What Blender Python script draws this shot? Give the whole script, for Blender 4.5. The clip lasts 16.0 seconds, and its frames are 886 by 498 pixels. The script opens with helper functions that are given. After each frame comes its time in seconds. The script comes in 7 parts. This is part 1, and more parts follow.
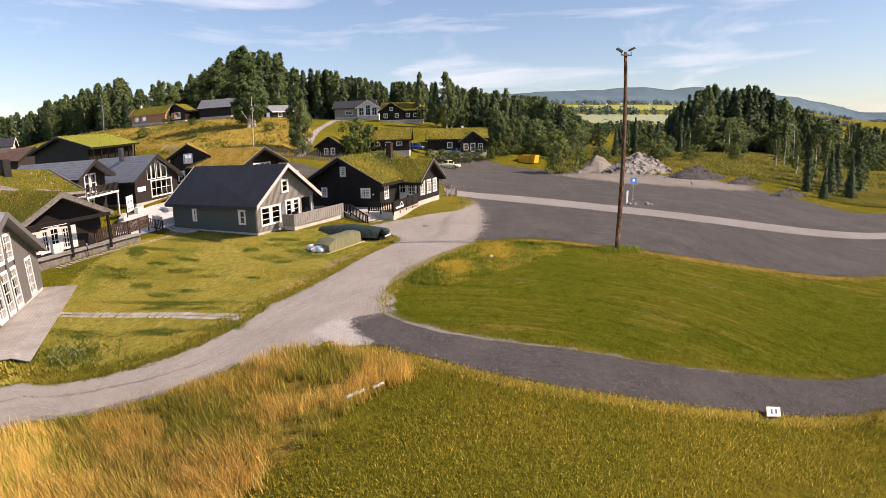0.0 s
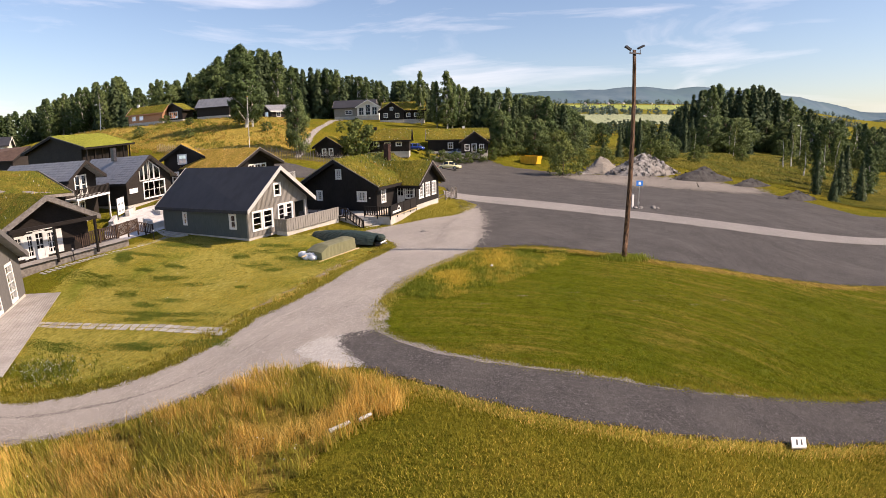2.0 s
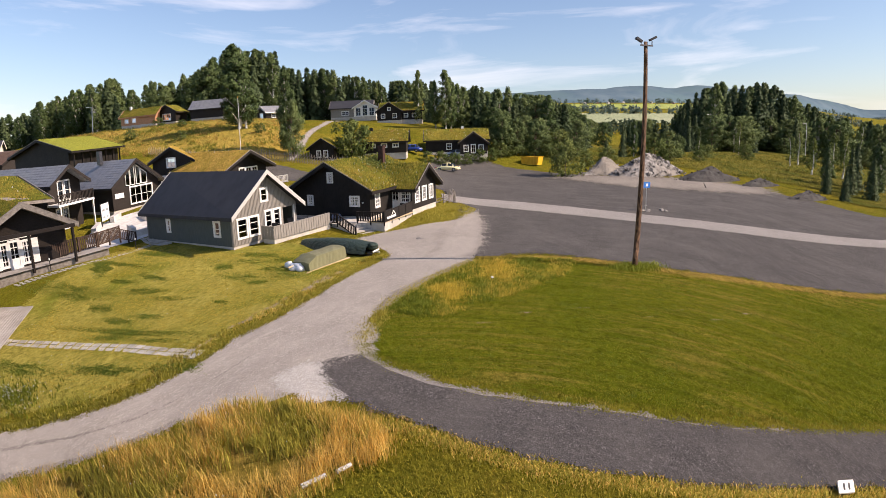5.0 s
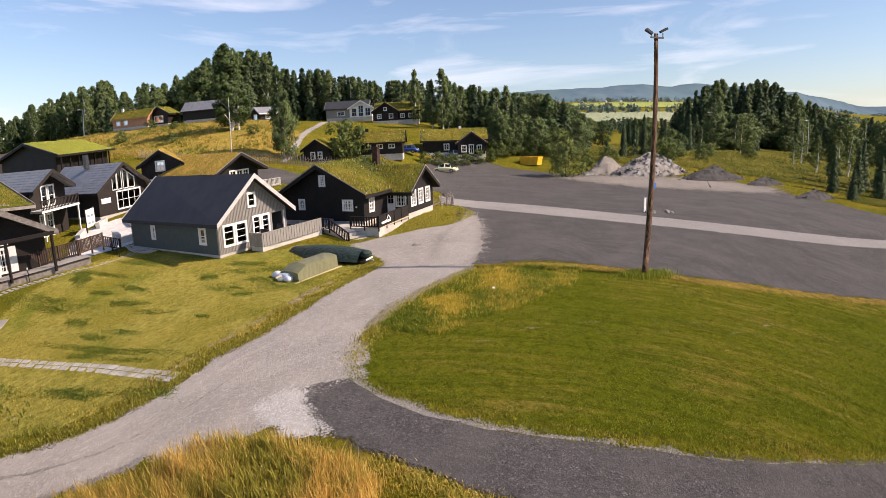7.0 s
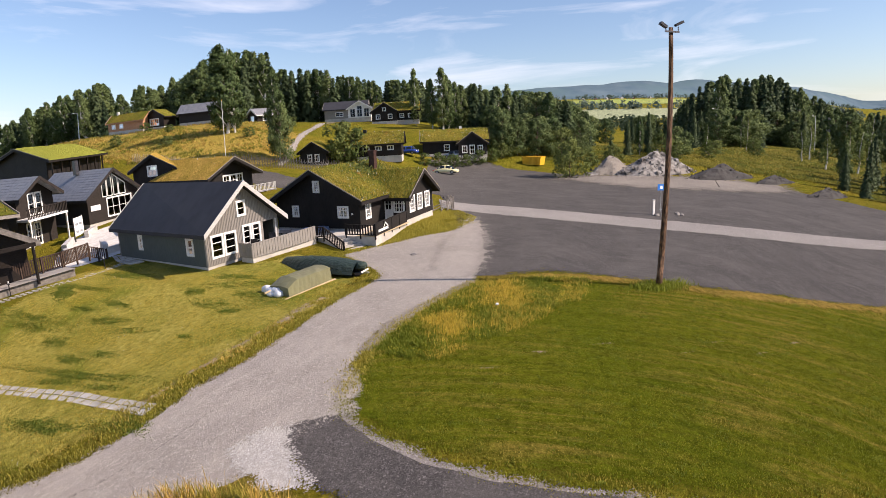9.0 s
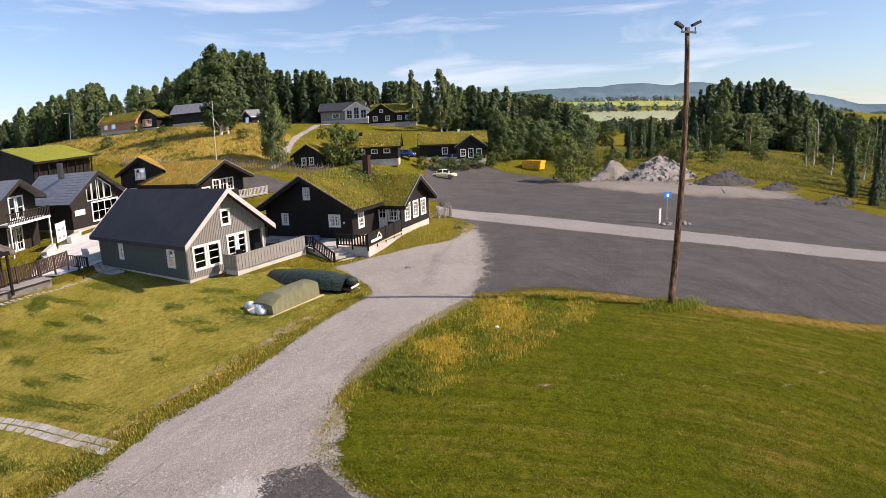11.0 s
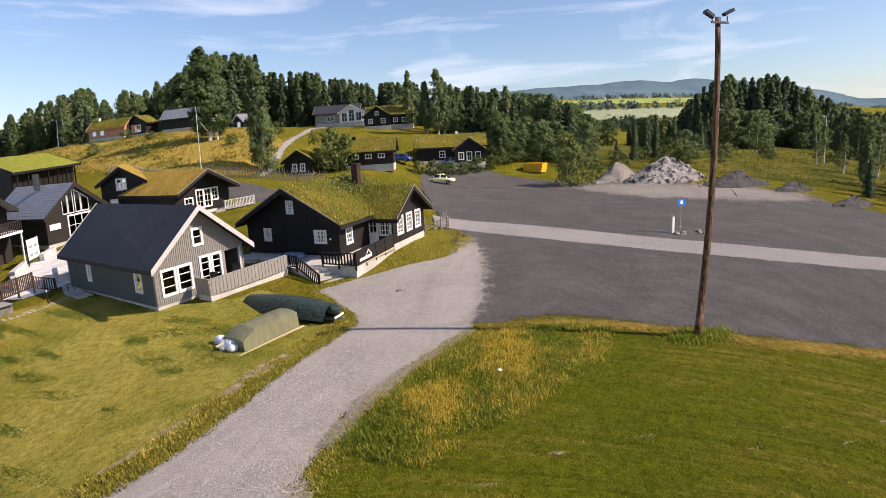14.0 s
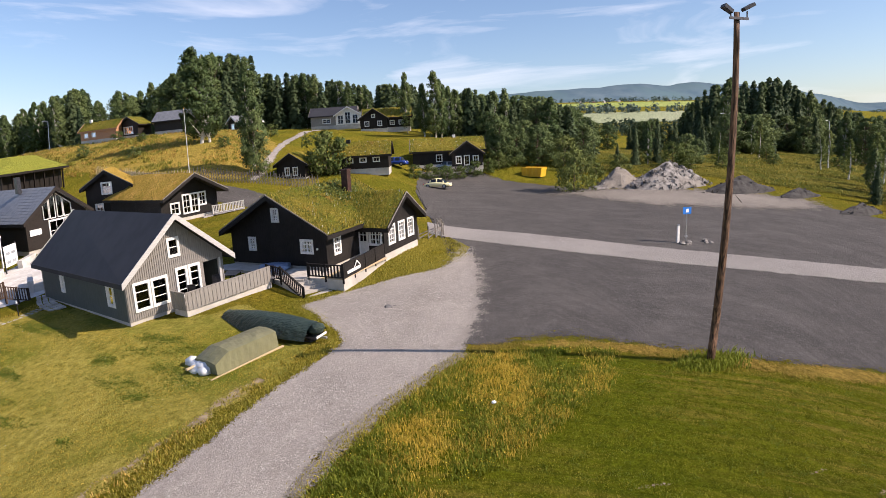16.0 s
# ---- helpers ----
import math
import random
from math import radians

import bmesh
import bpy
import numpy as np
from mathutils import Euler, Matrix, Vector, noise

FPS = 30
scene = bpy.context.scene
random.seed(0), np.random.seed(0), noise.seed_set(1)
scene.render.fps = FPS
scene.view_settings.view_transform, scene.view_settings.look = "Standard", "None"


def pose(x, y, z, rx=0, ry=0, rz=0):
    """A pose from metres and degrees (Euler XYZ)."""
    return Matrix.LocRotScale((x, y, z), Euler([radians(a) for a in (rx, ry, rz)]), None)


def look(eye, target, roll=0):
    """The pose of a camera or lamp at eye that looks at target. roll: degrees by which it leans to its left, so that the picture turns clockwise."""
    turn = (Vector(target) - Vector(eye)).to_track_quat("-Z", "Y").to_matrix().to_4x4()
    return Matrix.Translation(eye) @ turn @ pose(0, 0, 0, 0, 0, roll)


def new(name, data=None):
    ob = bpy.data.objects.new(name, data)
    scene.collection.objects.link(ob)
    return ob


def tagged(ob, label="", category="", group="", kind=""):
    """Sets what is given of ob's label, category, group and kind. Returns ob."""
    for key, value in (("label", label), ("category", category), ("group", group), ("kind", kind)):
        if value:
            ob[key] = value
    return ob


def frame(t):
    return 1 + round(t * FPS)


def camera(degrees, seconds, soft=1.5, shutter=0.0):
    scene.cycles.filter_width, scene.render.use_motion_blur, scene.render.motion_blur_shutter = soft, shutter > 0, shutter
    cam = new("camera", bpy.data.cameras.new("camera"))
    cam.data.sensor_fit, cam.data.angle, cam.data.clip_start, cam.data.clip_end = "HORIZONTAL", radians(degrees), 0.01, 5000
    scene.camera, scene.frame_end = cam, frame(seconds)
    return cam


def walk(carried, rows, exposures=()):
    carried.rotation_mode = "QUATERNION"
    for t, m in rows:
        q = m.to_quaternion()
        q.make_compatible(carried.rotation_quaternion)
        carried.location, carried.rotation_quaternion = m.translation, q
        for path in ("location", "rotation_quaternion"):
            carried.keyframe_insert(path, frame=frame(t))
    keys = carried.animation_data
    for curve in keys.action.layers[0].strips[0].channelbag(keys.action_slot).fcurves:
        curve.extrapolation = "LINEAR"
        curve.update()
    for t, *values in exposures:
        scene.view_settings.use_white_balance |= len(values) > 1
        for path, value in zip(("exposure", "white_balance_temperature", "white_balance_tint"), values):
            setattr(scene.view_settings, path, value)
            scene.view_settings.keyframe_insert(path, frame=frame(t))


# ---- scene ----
# ---------- camera ----------
cam = camera(74.0, 16.0, soft=0.7)
PATH = [
    (0.0, 0.0, 0.0, 7.736, -0.139, -10.285, -1.376),
    (0.5, 0.049, 0.575, 7.793, -0.17, -10.318, -1.185),
    (1.0, 0.146, 1.122, 7.85, -0.017, -10.336, -1.394),
    (1.5, 0.227, 1.593, 7.901, -0.065, -10.343, -1.057),
    (2.0, 0.258, 2.043, 7.94, 0.029, -10.347, -1.262),
    (2.5, 0.27, 2.441, 7.994, 0.173, -10.334, -1.877),
    (3.0, 0.32, 2.892, 8.015, 0.103, -10.295, -1.559),
    (3.5, 0.355, 3.358, 7.99, 0.08, -10.293, -1.474),
    (4.0, 0.414, 3.833, 7.981, 0.092, -10.327, -1.571),
    (6.5, 0.603, 6.594, 8.004, 0.0, -10.258, -1.843),
    (7.0, 0.616, 7.158, 8.03, -0.046, -10.302, -2.11),
    (7.5, 0.677, 7.743, 8.063, -0.096, -10.38, -1.902),
    (8.0, 0.712, 8.321, 8.115, -0.095, -10.417, -1.791),
    (8.5, 0.742, 8.889, 8.203, 0.124, -10.424, -2.545),
    (9.0, 0.773, 9.467, 8.319, 0.159, -10.406, -2.73),
    (11.5, 0.978, 12.38, 8.717, -0.048, -10.302, -2.387),
    (12.0, 1.045, 12.971, 8.818, -0.046, -10.295, -2.428),
    (12.5, 1.1, 13.605, 8.907, -0.045, -10.291, -2.494),
    (13.0, 1.159, 14.282, 8.951, 0.032, -10.269, -2.846),
    (13.5, 1.212, 14.96, 9.028, 0.019, -10.326, -3.057),
    (14.0, 1.297, 15.604, 9.086, 0.053, -10.311, -3.212),
    (14.5, 1.362, 16.232, 9.13, -0.029, -10.278, -3.152),
    (15.0, 1.458, 16.797, 9.173, 0.015, -10.272, -3.169),
    (15.5, 1.588, 17.323, 9.18, -0.016, -10.145, -2.994),
    (16.0, 1.671, 17.798, 9.227, -0.07, -10.086, -2.97),
]


def flown(x, y, z, turn, dip, roll):
    a, b = radians(turn), radians(dip)
    eye = Vector((x, y, z))
    return look(eye, eye + 10 * Vector((-math.sin(a) * math.cos(b), math.cos(a) * math.cos(b), math.sin(b))), roll)


walk(cam, [(row[0], flown(*row[1:])) for row in PATH], [(0, 0.55, 7150, 23), (4, 0.54, 7000, 22), (8, 0.52, 6750, 21), (16, 0.48, 6550, 20)])

# ---------- sky and sun ----------
SUN_FROM = Vector((0.757, -0.21, 0.60)).normalized()
world = bpy.data.worlds.new("sky")
scene.world = world
world.use_nodes = True
wn, wl = world.node_tree.nodes, world.node_tree.links
wn.clear()
w_out = wn.new("ShaderNodeOutputWorld")
w_bg = wn.new("ShaderNodeBackground")
w_bg.inputs["Strength"].default_value = 0.108
w_sky = wn.new("ShaderNodeTexSky")
w_sky.sky_type = "NISHITA"
w_sky.sun_disc = False
w_sky.sun_elevation = math.asin(SUN_FROM.z)
w_sky.sun_rotation = math.atan2(SUN_FROM.x, SUN_FROM.y)
w_sky.air_density, w_sky.dust_density, w_sky.ozone_density = 1.05, 0.55, 4.0
w_geo = wn.new("ShaderNodeTexCoord")
w_sep = wn.new("ShaderNodeSeparateXYZ")
w_max = wn.new("ShaderNodeMath")
w_max.operation = "MAXIMUM"
w_max.inputs[1].default_value = 0.035
w_com = wn.new("ShaderNodeCombineXYZ")
wl.new(w_geo.outputs["Generated"], w_sep.inputs[0])
wl.new(w_sep.outputs[0], w_com.inputs[0])
wl.new(w_sep.outputs[1], w_com.inputs[1])
wl.new(w_sep.outputs[2], w_max.inputs[0])
wl.new(w_max.outputs[0], w_com.inputs[2])
wl.new(w_com.outputs[0], w_sky.inputs[0])
# thin streaks of high cloud
w_map = wn.new("ShaderNodeMapping")
w_map.inputs["Scale"].default_value = (1.6, 1.2, 9.0)
w_map.inputs["Rotation"].default_value = (0.06, 0.10, 0.3)
wl.new(w_com.outputs[0], w_map.inputs[0])
w_noise = wn.new("ShaderNodeTexNoise")
w_noise.inputs["Scale"].default_value = 1.7
w_noise.inputs["Detail"].default_value = 7
w_noise.inputs["Roughness"].default_value = 0.55
w_noise.inputs["Distortion"].default_value = 0.6
wl.new(w_map.outputs[0], w_noise.inputs[0])
w_ramp = wn.new("ShaderNodeValToRGB")
w_ramp.color_ramp.elements[0].position, w_ramp.color_ramp.elements[0].color = 0.52, (0, 0, 0, 1)
w_ramp.color_ramp.elements[1].position, w_ramp.color_ramp.elements[1].color = 0.74, (0.6, 0.6, 0.6, 1)
wl.new(w_noise.outputs[0], w_ramp.inputs[0])
w_mix = wn.new("ShaderNodeMix")
w_mix.data_type = "RGBA"
w_mix.inputs[7].default_value = (8.2, 8.4, 8.8, 1)
wl.new(w_ramp.outputs[0], w_mix.inputs[0])
wl.new(w_sky.outputs[0], w_mix.inputs[6])
wl.new(w_mix.outputs[2], w_bg.inputs[0])
wl.new(w_bg.outputs[0], w_out.inputs[0])

sun_data = bpy.data.lights.new("sun", "SUN")
sun_data.energy, sun_data.angle, sun_data.color = 5.0, radians(0.53), (1.0, 0.885, 0.73)
sun = new("sun", sun_data)
sun.matrix_world = look(SUN_FROM * 200, (0, 0, 0))


# ---------- materials ----------
def shader(name, rough=0.8, metal=0.0, spec=0.3):
    m = bpy.data.materials.new(name)
    m.use_nodes = True
    b = m.node_tree.nodes["Principled BSDF"]
    b.inputs["Roughness"].default_value = rough
    b.inputs["Metallic"].default_value = metal
    b.inputs["Specular IOR Level"].default_value = spec
    return m, m.node_tree.nodes, m.node_tree.links, b


def rgb(c):
    return (*c, 1.0)


def noise_fac(n, l, scale, lo, hi, detail=4, stretch=None, coord="Object", rough=0.55):
    """A noise between 0 and 1 over object space, its contrast set by lo and hi."""
    tc = n.new("ShaderNodeTexCoord")
    src = tc.outputs[coord]
    if stretch:
        mp = n.new("ShaderNodeMapping")
        mp.inputs["Scale"].default_value = stretch
        l.new(src, mp.inputs[0])
        src = mp.outputs[0]
    t = n.new("ShaderNodeTexNoise")
    t.inputs["Scale"].default_value, t.inputs["Detail"].default_value = scale, detail
    t.inputs["Roughness"].default_value = rough
    l.new(src, t.inputs[0])
    r = n.new("ShaderNodeMapRange")
    r.inputs[1].default_value, r.inputs[2].default_value = lo, hi
    l.new(t.outputs[0], r.inputs[0])
    return r.outputs[0]


def mixed(n, l, fac, a, b):
    x = n.new("ShaderNodeMix")
    x.data_type = "RGBA"
    if isinstance(fac, float):
        x.inputs[0].default_value = fac
    else:
        l.new(fac, x.inputs[0])
    for i, c in ((6, a), (7, b)):
        if isinstance(c, tuple):
            x.inputs[i].default_value = rgb(c)
        else:
            l.new(c, x.inputs[i])
    return x.outputs[2]


def bumped(n, l, b, height, strength, dist):
    u = n.new("ShaderNodeBump")
    u.inputs["Strength"].default_value, u.inputs["Distance"].default_value = strength, dist
    l.new(height, u.inputs["Height"])
    l.new(u.outputs[0], b.inputs["Normal"])


def two_tone(name, a, b, scale, c=None, scale2=0.5, rough=0.8, metal=0.0, spec=0.3, bump=0.0, bdist=0.02, stretch=None, lo=0.35, hi=0.65):
    """Colour a to b by a fine grain, and towards c by broad stains."""
    m, n, l, s = shader(name, rough, metal, spec)
    f = noise_fac(n, l, scale, lo, hi, 6, stretch)
    col = mixed(n, l, f, a, b)
    if c:
        col = mixed(n, l, noise_fac(n, l, scale2, 0.45, 0.7, 4), col, c)
    l.new(col, s.inputs["Base Color"])
    if bump:
        bumped(n, l, s, f, bump, bdist)
    return m


def leafy(name, a, b, vary=0.5, rows=None, thin_leaf=0.3):
    """Leaves: colour varies from clump to clump and from plant to plant, with a little light coming through."""
    m, n, l, s = shader(name, 0.65, 0, 0.12)
    g = n.new("ShaderNodeNewGeometry")
    o = n.new("ShaderNodeObjectInfo")
    add = n.new("ShaderNodeMath")
    add.operation = "MULTIPLY_ADD"
    add.inputs[1].default_value = vary
    l.new(g.outputs["Random Per Island"], add.inputs[0])
    k = n.new("ShaderNodeMath")
    k.operation = "MULTIPLY"
    k.inputs[1].default_value = 1 - vary
    l.new(o.outputs["Random"], k.inputs[0])
    l.new(k.outputs[0], add.inputs[2])
    col = mixed(n, l, add.outputs[0], a, b)
    if rows:
        col = mown(n, l, col, *rows)
    l.new(col, s.inputs["Base Color"])
    tr = n.new("ShaderNodeBsdfTranslucent")
    l.new(col, tr.inputs[0])
    mx = n.new("ShaderNodeMixShader")
    mx.inputs[0].default_value = thin_leaf
    l.new(s.outputs[0], mx.inputs[1])
    l.new(tr.outputs[0], mx.inputs[2])
    l.new(mx.outputs[0], n["Material Output"].inputs[0])
    return m


def run_noise(n, l, stretch, lo, hi, detail=5, rough=0.6):
    """A noise drawn out along the run of a strip of ground."""
    at = n.new("ShaderNodeAttribute")
    at.attribute_name = "run"
    mp = n.new("ShaderNodeMapping")
    mp.inputs["Scale"].default_value = stretch
    l.new(at.outputs["Vector"], mp.inputs[0])
    t = n.new("ShaderNodeTexNoise")
    t.inputs["Scale"].default_value, t.inputs["Detail"].default_value, t.inputs["Roughness"].default_value = 1.0, detail, rough
    l.new(mp.outputs[0], t.inputs[0])
    r = n.new("ShaderNodeMapRange")
    r.inputs[1].default_value, r.inputs[2].default_value = lo, hi
    l.new(t.outputs[0], r.inputs[0])
    return r.outputs[0]


def row_noise(n, l, lo, hi, along_=9.0, across_=0.42, shift=0.0):
    """A noise drawn out along the lines in which the lawn is mown."""
    tc = n.new("ShaderNodeTexCoord")
    mp = n.new("ShaderNodeMapping")
    mp.vector_type = "TEXTURE"
    mp.inputs["Location"].default_value = (shift, shift, 0)
    mp.inputs["Rotation"].default_value = (0, 0, radians(-9))
    mp.inputs["Scale"].default_value = (along_, across_, 4)
    l.new(tc.outputs["Object"], mp.inputs[0])
    t = n.new("ShaderNodeTexNoise")
    t.inputs["Scale"].default_value, t.inputs["Detail"].default_value, t.inputs["Roughness"].default_value = 1.0, 6, 0.62
    t.inputs["Distortion"].default_value = 0.3
    l.new(mp.outputs[0], t.inputs[0])
    r = n.new("ShaderNodeMapRange")
    r.inputs[1].default_value, r.inputs[2].default_value = lo, hi
    l.new(t.outputs[0], r.inputs[0])
    return r.outputs[0]


def mown(n, l, col, strength, dry, dark):
    """Mowing lines: dry thatch in broken streaks, and darker lines where the grass was left."""
    worn = noise_fac(n, l, 0.11, 0.40, 0.60, 3)
    col = mixed(n, l, maths(n, l, "MULTIPLY", maths(n, l, "MULTIPLY", row_noise(n, l, 0.46, 0.60, 4.0, 0.45), strength), worn), col, dry)
    return mixed(n, l, maths(n, l, "MULTIPLY", row_noise(n, l, 0.50, 0.62, 7.0, 0.4, 31.0), 0.7 * strength), col, dark)


def maths(n, l, op, a, b):
    k = n.new("ShaderNodeMath")
    k.operation = op
    for i, x in enumerate((a, b)):
        if isinstance(x, (int, float)):
            k.inputs[i].default_value = x
        else:
            l.new(x, k.inputs[i])
    return k.outputs[0]


def ragged(m):
    """Scatter the rim of a layer of ground, where its mesh says that it thins out."""
    n, l = m.node_tree.nodes, m.node_tree.links
    at = n.new("ShaderNodeAttribute")
    at.attribute_name = "thin"
    broad = noise_fac(n, l, 1.3, 0.36, 0.64, 6, None, "Object", 0.7)
    grains = noise_fac(n, l, 15, 0.34, 0.66, 3, None, "Object", 0.6)
    f = maths(n, l, "ADD", maths(n, l, "MULTIPLY", broad, 0.4), maths(n, l, "MULTIPLY", grains, 0.6))
    gone = maths(n, l, "GREATER_THAN", maths(n, l, "MULTIPLY", at.outputs["Fac"], 1.05), f)
    tr = n.new("ShaderNodeBsdfTransparent")
    mx = n.new("ShaderNodeMixShader")
    l.new(gone, mx.inputs[0])
    l.new(n["Principled BSDF"].outputs[0], mx.inputs[1])
    l.new(tr.outputs[0], mx.inputs[2])
    l.new(mx.outputs[0], n["Material Output"].inputs[0])
    return m


def turf(name, green, yellow, brown, s1=0.12, lo=0.42, hi=0.62, spot=(0.55, 0.6, 0.75), rows=None, gap_shade=0.5, matted=0.5):
    """Grass seen from above: broad tone, clumps, thatch, and shade between tufts painted dark. rows: how far mowing
    lines show, and their colour.
    """
    m, n, l, s = shader(name, 0.95, 0, 0.02)
    col = mixed(n, l, noise_fac(n, l, s1, lo, hi, 5), green, yellow)
    col = mixed(n, l, noise_fac(n, l, spot[0], spot[1], spot[2], 6, None, "Object", 0.62), col, brown)
    if rows:
        col = mown(n, l, col, *rows)
    thatch = noise_fac(n, l, 1.3, 0.5, 0.72, 8, None, "Object", 0.75)
    col = mixed(n, l, maths(n, l, "MULTIPLY", thatch, matted), col, tuple(0.5 * x + 0.5 * y for x, y in zip(brown, yellow)))
    clump = noise_fac(n, l, 3.2, 0.30, 0.62, 8, None, "Object", 0.72)
    col = mixed(n, l, clump, tuple(x * gap_shade for x in green), col)
    grain = noise_fac(n, l, 15, 0.28, 0.66, 6, None, "Object", 0.75)
    mul = n.new("ShaderNodeMix")
    mul.data_type, mul.blend_type = "RGBA", "MULTIPLY"
    mul.inputs[0].default_value = 0.6
    l.new(col, mul.inputs[6])
    l.new(grain, mul.inputs[7])
    l.new(mul.outputs[2], s.inputs["Base Color"])
    bumped(n, l, s, maths(n, l, "ADD", clump, grain), 0.9, 0.09)
    return ragged(m)


def gravel(name, a, b, c, dust, s_dust=0.18, streak=None):
    """Loose stone: pebbles of mixed tone, coarser speckle, and broad dusty drifts."""
    m, n, l, s = shader(name, 0.95, 0, 0.12)
    v = n.new("ShaderNodeTexVoronoi")
    v.inputs["Scale"].default_value = 26
    tc = n.new("ShaderNodeTexCoord")
    l.new(tc.outputs["Object"], v.inputs["Vector"])
    bw = n.new("ShaderNodeRGBToBW")
    l.new(v.outputs["Color"], bw.inputs[0])
    col = mixed(n, l, bw.outputs[0], tuple(0.6 * x for x in a), b)
    pale = n.new("ShaderNodeMapRange")
    pale.inputs[1].default_value, pale.inputs[2].default_value = 0.74, 0.80
    l.new(bw.outputs[0], pale.inputs[0])
    col = mixed(n, l, pale.outputs[0], col, tuple(min(0.85, 1.35 * x) for x in b))
    speck = noise_fac(n, l, 5, 0.32, 0.68, 10, None, "Object", 0.8)
    col = mixed(n, l, speck, tuple(0.72 * x for x in a), col)
    col = mixed(n, l, maths(n, l, "MULTIPLY", noise_fac(n, l, s_dust, 0.40, 0.72, 8, None, "Object", 0.7), 0.7), col, dust)
    if streak:
        along_, across_, much, tone = streak
        col = mixed(n, l, maths(n, l, "MULTIPLY", run_noise(n, l, (along_, across_, 1), 0.46, 0.66, 7, 0.68), much), col, tone)
        col = mixed(n, l, maths(n, l, "MULTIPLY", run_noise(n, l, (along_ * 1.7, across_ * 2.6, 5), 0.55, 0.68, 6, 0.7), much * 0.7), col, dust)
    grain = noise_fac(n, l, 24, 0.3, 0.7, 6, None, "Object", 0.75)
    mul = n.new("ShaderNodeMix")
    mul.data_type, mul.blend_type = "RGBA", "MULTIPLY"
    mul.inputs[0].default_value = 0.35
    l.new(col, mul.inputs[6])
    l.new(grain, mul.inputs[7])
    l.new(mul.outputs[2], s.inputs["Base Color"])
    bumped(n, l, s, speck, 0.6, 0.06)
    return ragged(m)


def glassy(name):
    m, n, l, s = shader(name, 0.06, 0, 0.5)
    n.remove(s)
    gl = n.new("ShaderNodeBsdfGlossy")
    gl.inputs["Roughness"].default_value = 0.04
    tr = n.new("ShaderNodeBsdfTransparent")
    tr.inputs[0].default_value = (0.34, 0.37, 0.38, 1)
    fr = n.new("ShaderNodeFresnel")
    mx = n.new("ShaderNodeMixShader")
    l.new(fr.outputs[0], mx.inputs[0])
    l.new(tr.outputs[0], mx.inputs[1])
    l.new(gl.outputs[0], mx.inputs[2])
    l.new(mx.outputs[0], n["Material Output"].inputs[0])
    return m


M_MEADOW = turf("meadow_grass", (0.23, 0.225, 0.022), (0.36, 0.285, 0.034), (0.36, 0.25, 0.045), 0.16, 0.42, 0.62, matted=0.6)
M_LAWN = turf("mown_lawn", (0.165, 0.20, 0.012), (0.25, 0.25, 0.018), (0.30, 0.24, 0.03), 0.10, 0.4, 0.75, (0.5, 0.60, 0.76), rows=(0.85, (0.40, 0.30, 0.06), (0.10, 0.14, 0.008)), matted=0.35)
M_YARD = turf("yard_lawn", (0.34, 0.33, 0.045), (0.60, 0.51, 0.12), (0.22, 0.27, 0.035), 0.16, 0.30, 0.50, (0.24, 0.50, 0.66), matted=0.4, gap_shade=0.62)
M_HILL = turf("dry_hill_grass", (0.34, 0.30, 0.055), (0.64, 0.45, 0.10), (0.58, 0.36, 0.085), 0.06, 0.38, 0.58)
M_STRAW = turf("straw_ground", (0.31, 0.25, 0.04), (0.56, 0.38, 0.09), (0.46, 0.32, 0.09), 0.3, 0.36, 0.56)
M_FIELD1 = turf("distant_meadow", (0.36, 0.44, 0.12), (0.46, 0.50, 0.17), (0.40, 0.43, 0.15), 0.004, gap_shade=0.95, matted=0.2)
M_FIELD2 = turf("distant_crop", (0.40, 0.45, 0.27), (0.47, 0.50, 0.33), (0.42, 0.45, 0.29), 0.01, gap_shade=0.95, matted=0.2)
M_TARP = two_tone("olive_tarpaulin", (0.17, 0.168, 0.092), (0.20, 0.196, 0.11), 1.4, (0.16, 0.155, 0.09), 0.6, 0.5, bump=0.6, bdist=0.035)
M_GREENTARP = two_tone("dark_green_tarpaulin", (0.028, 0.048, 0.039), (0.042, 0.066, 0.053), 1.8, None, rough=0.45, spec=0.35, bump=0.9, bdist=0.1, stretch=(0.5, 3, 3))
M_YELLOW = two_tone("yellow_paint", (0.75, 0.42, 0.02), (0.82, 0.50, 0.04), 2.0, (0.6, 0.33, 0.03), 0.7, 0.5)
M_CARYELLOW = two_tone("pale_yellow_car_paint", (0.82, 0.74, 0.40), (0.85, 0.78, 0.45), 2.0, None, rough=0.25, spec=0.6)
M_CARBLUE = two_tone("blue_car_paint", (0.02, 0.05, 0.25), (0.03, 0.07, 0.30), 2.0, None, rough=0.25, spec=0.6)
M_CARSILVER = two_tone("silver_car_paint", (0.38, 0.42, 0.45), (0.44, 0.48, 0.5), 2.0, None, rough=0.25, metal=0.4, spec=0.6)
M_RUBBER = two_tone("tyre_rubber", (0.02, 0.02, 0.02), (0.04, 0.04, 0.04), 5.0)
M_SIGNBLUE = two_tone("blue_sign", (0.02, 0.16, 0.55), (0.03, 0.19, 0.6), 3.0, None, rough=0.4)
M_PINE = two_tone("bare_pine_wood", (0.50, 0.38, 0.22), (0.60, 0.47, 0.30), 3.0, None, rough=0.7, stretch=(1, 6, 6))
M_OLDWOOD = two_tone("silvered_wood", (0.16, 0.14, 0.12), (0.28, 0.25, 0.22), 4.0, None, rough=0.85, bump=0.3)
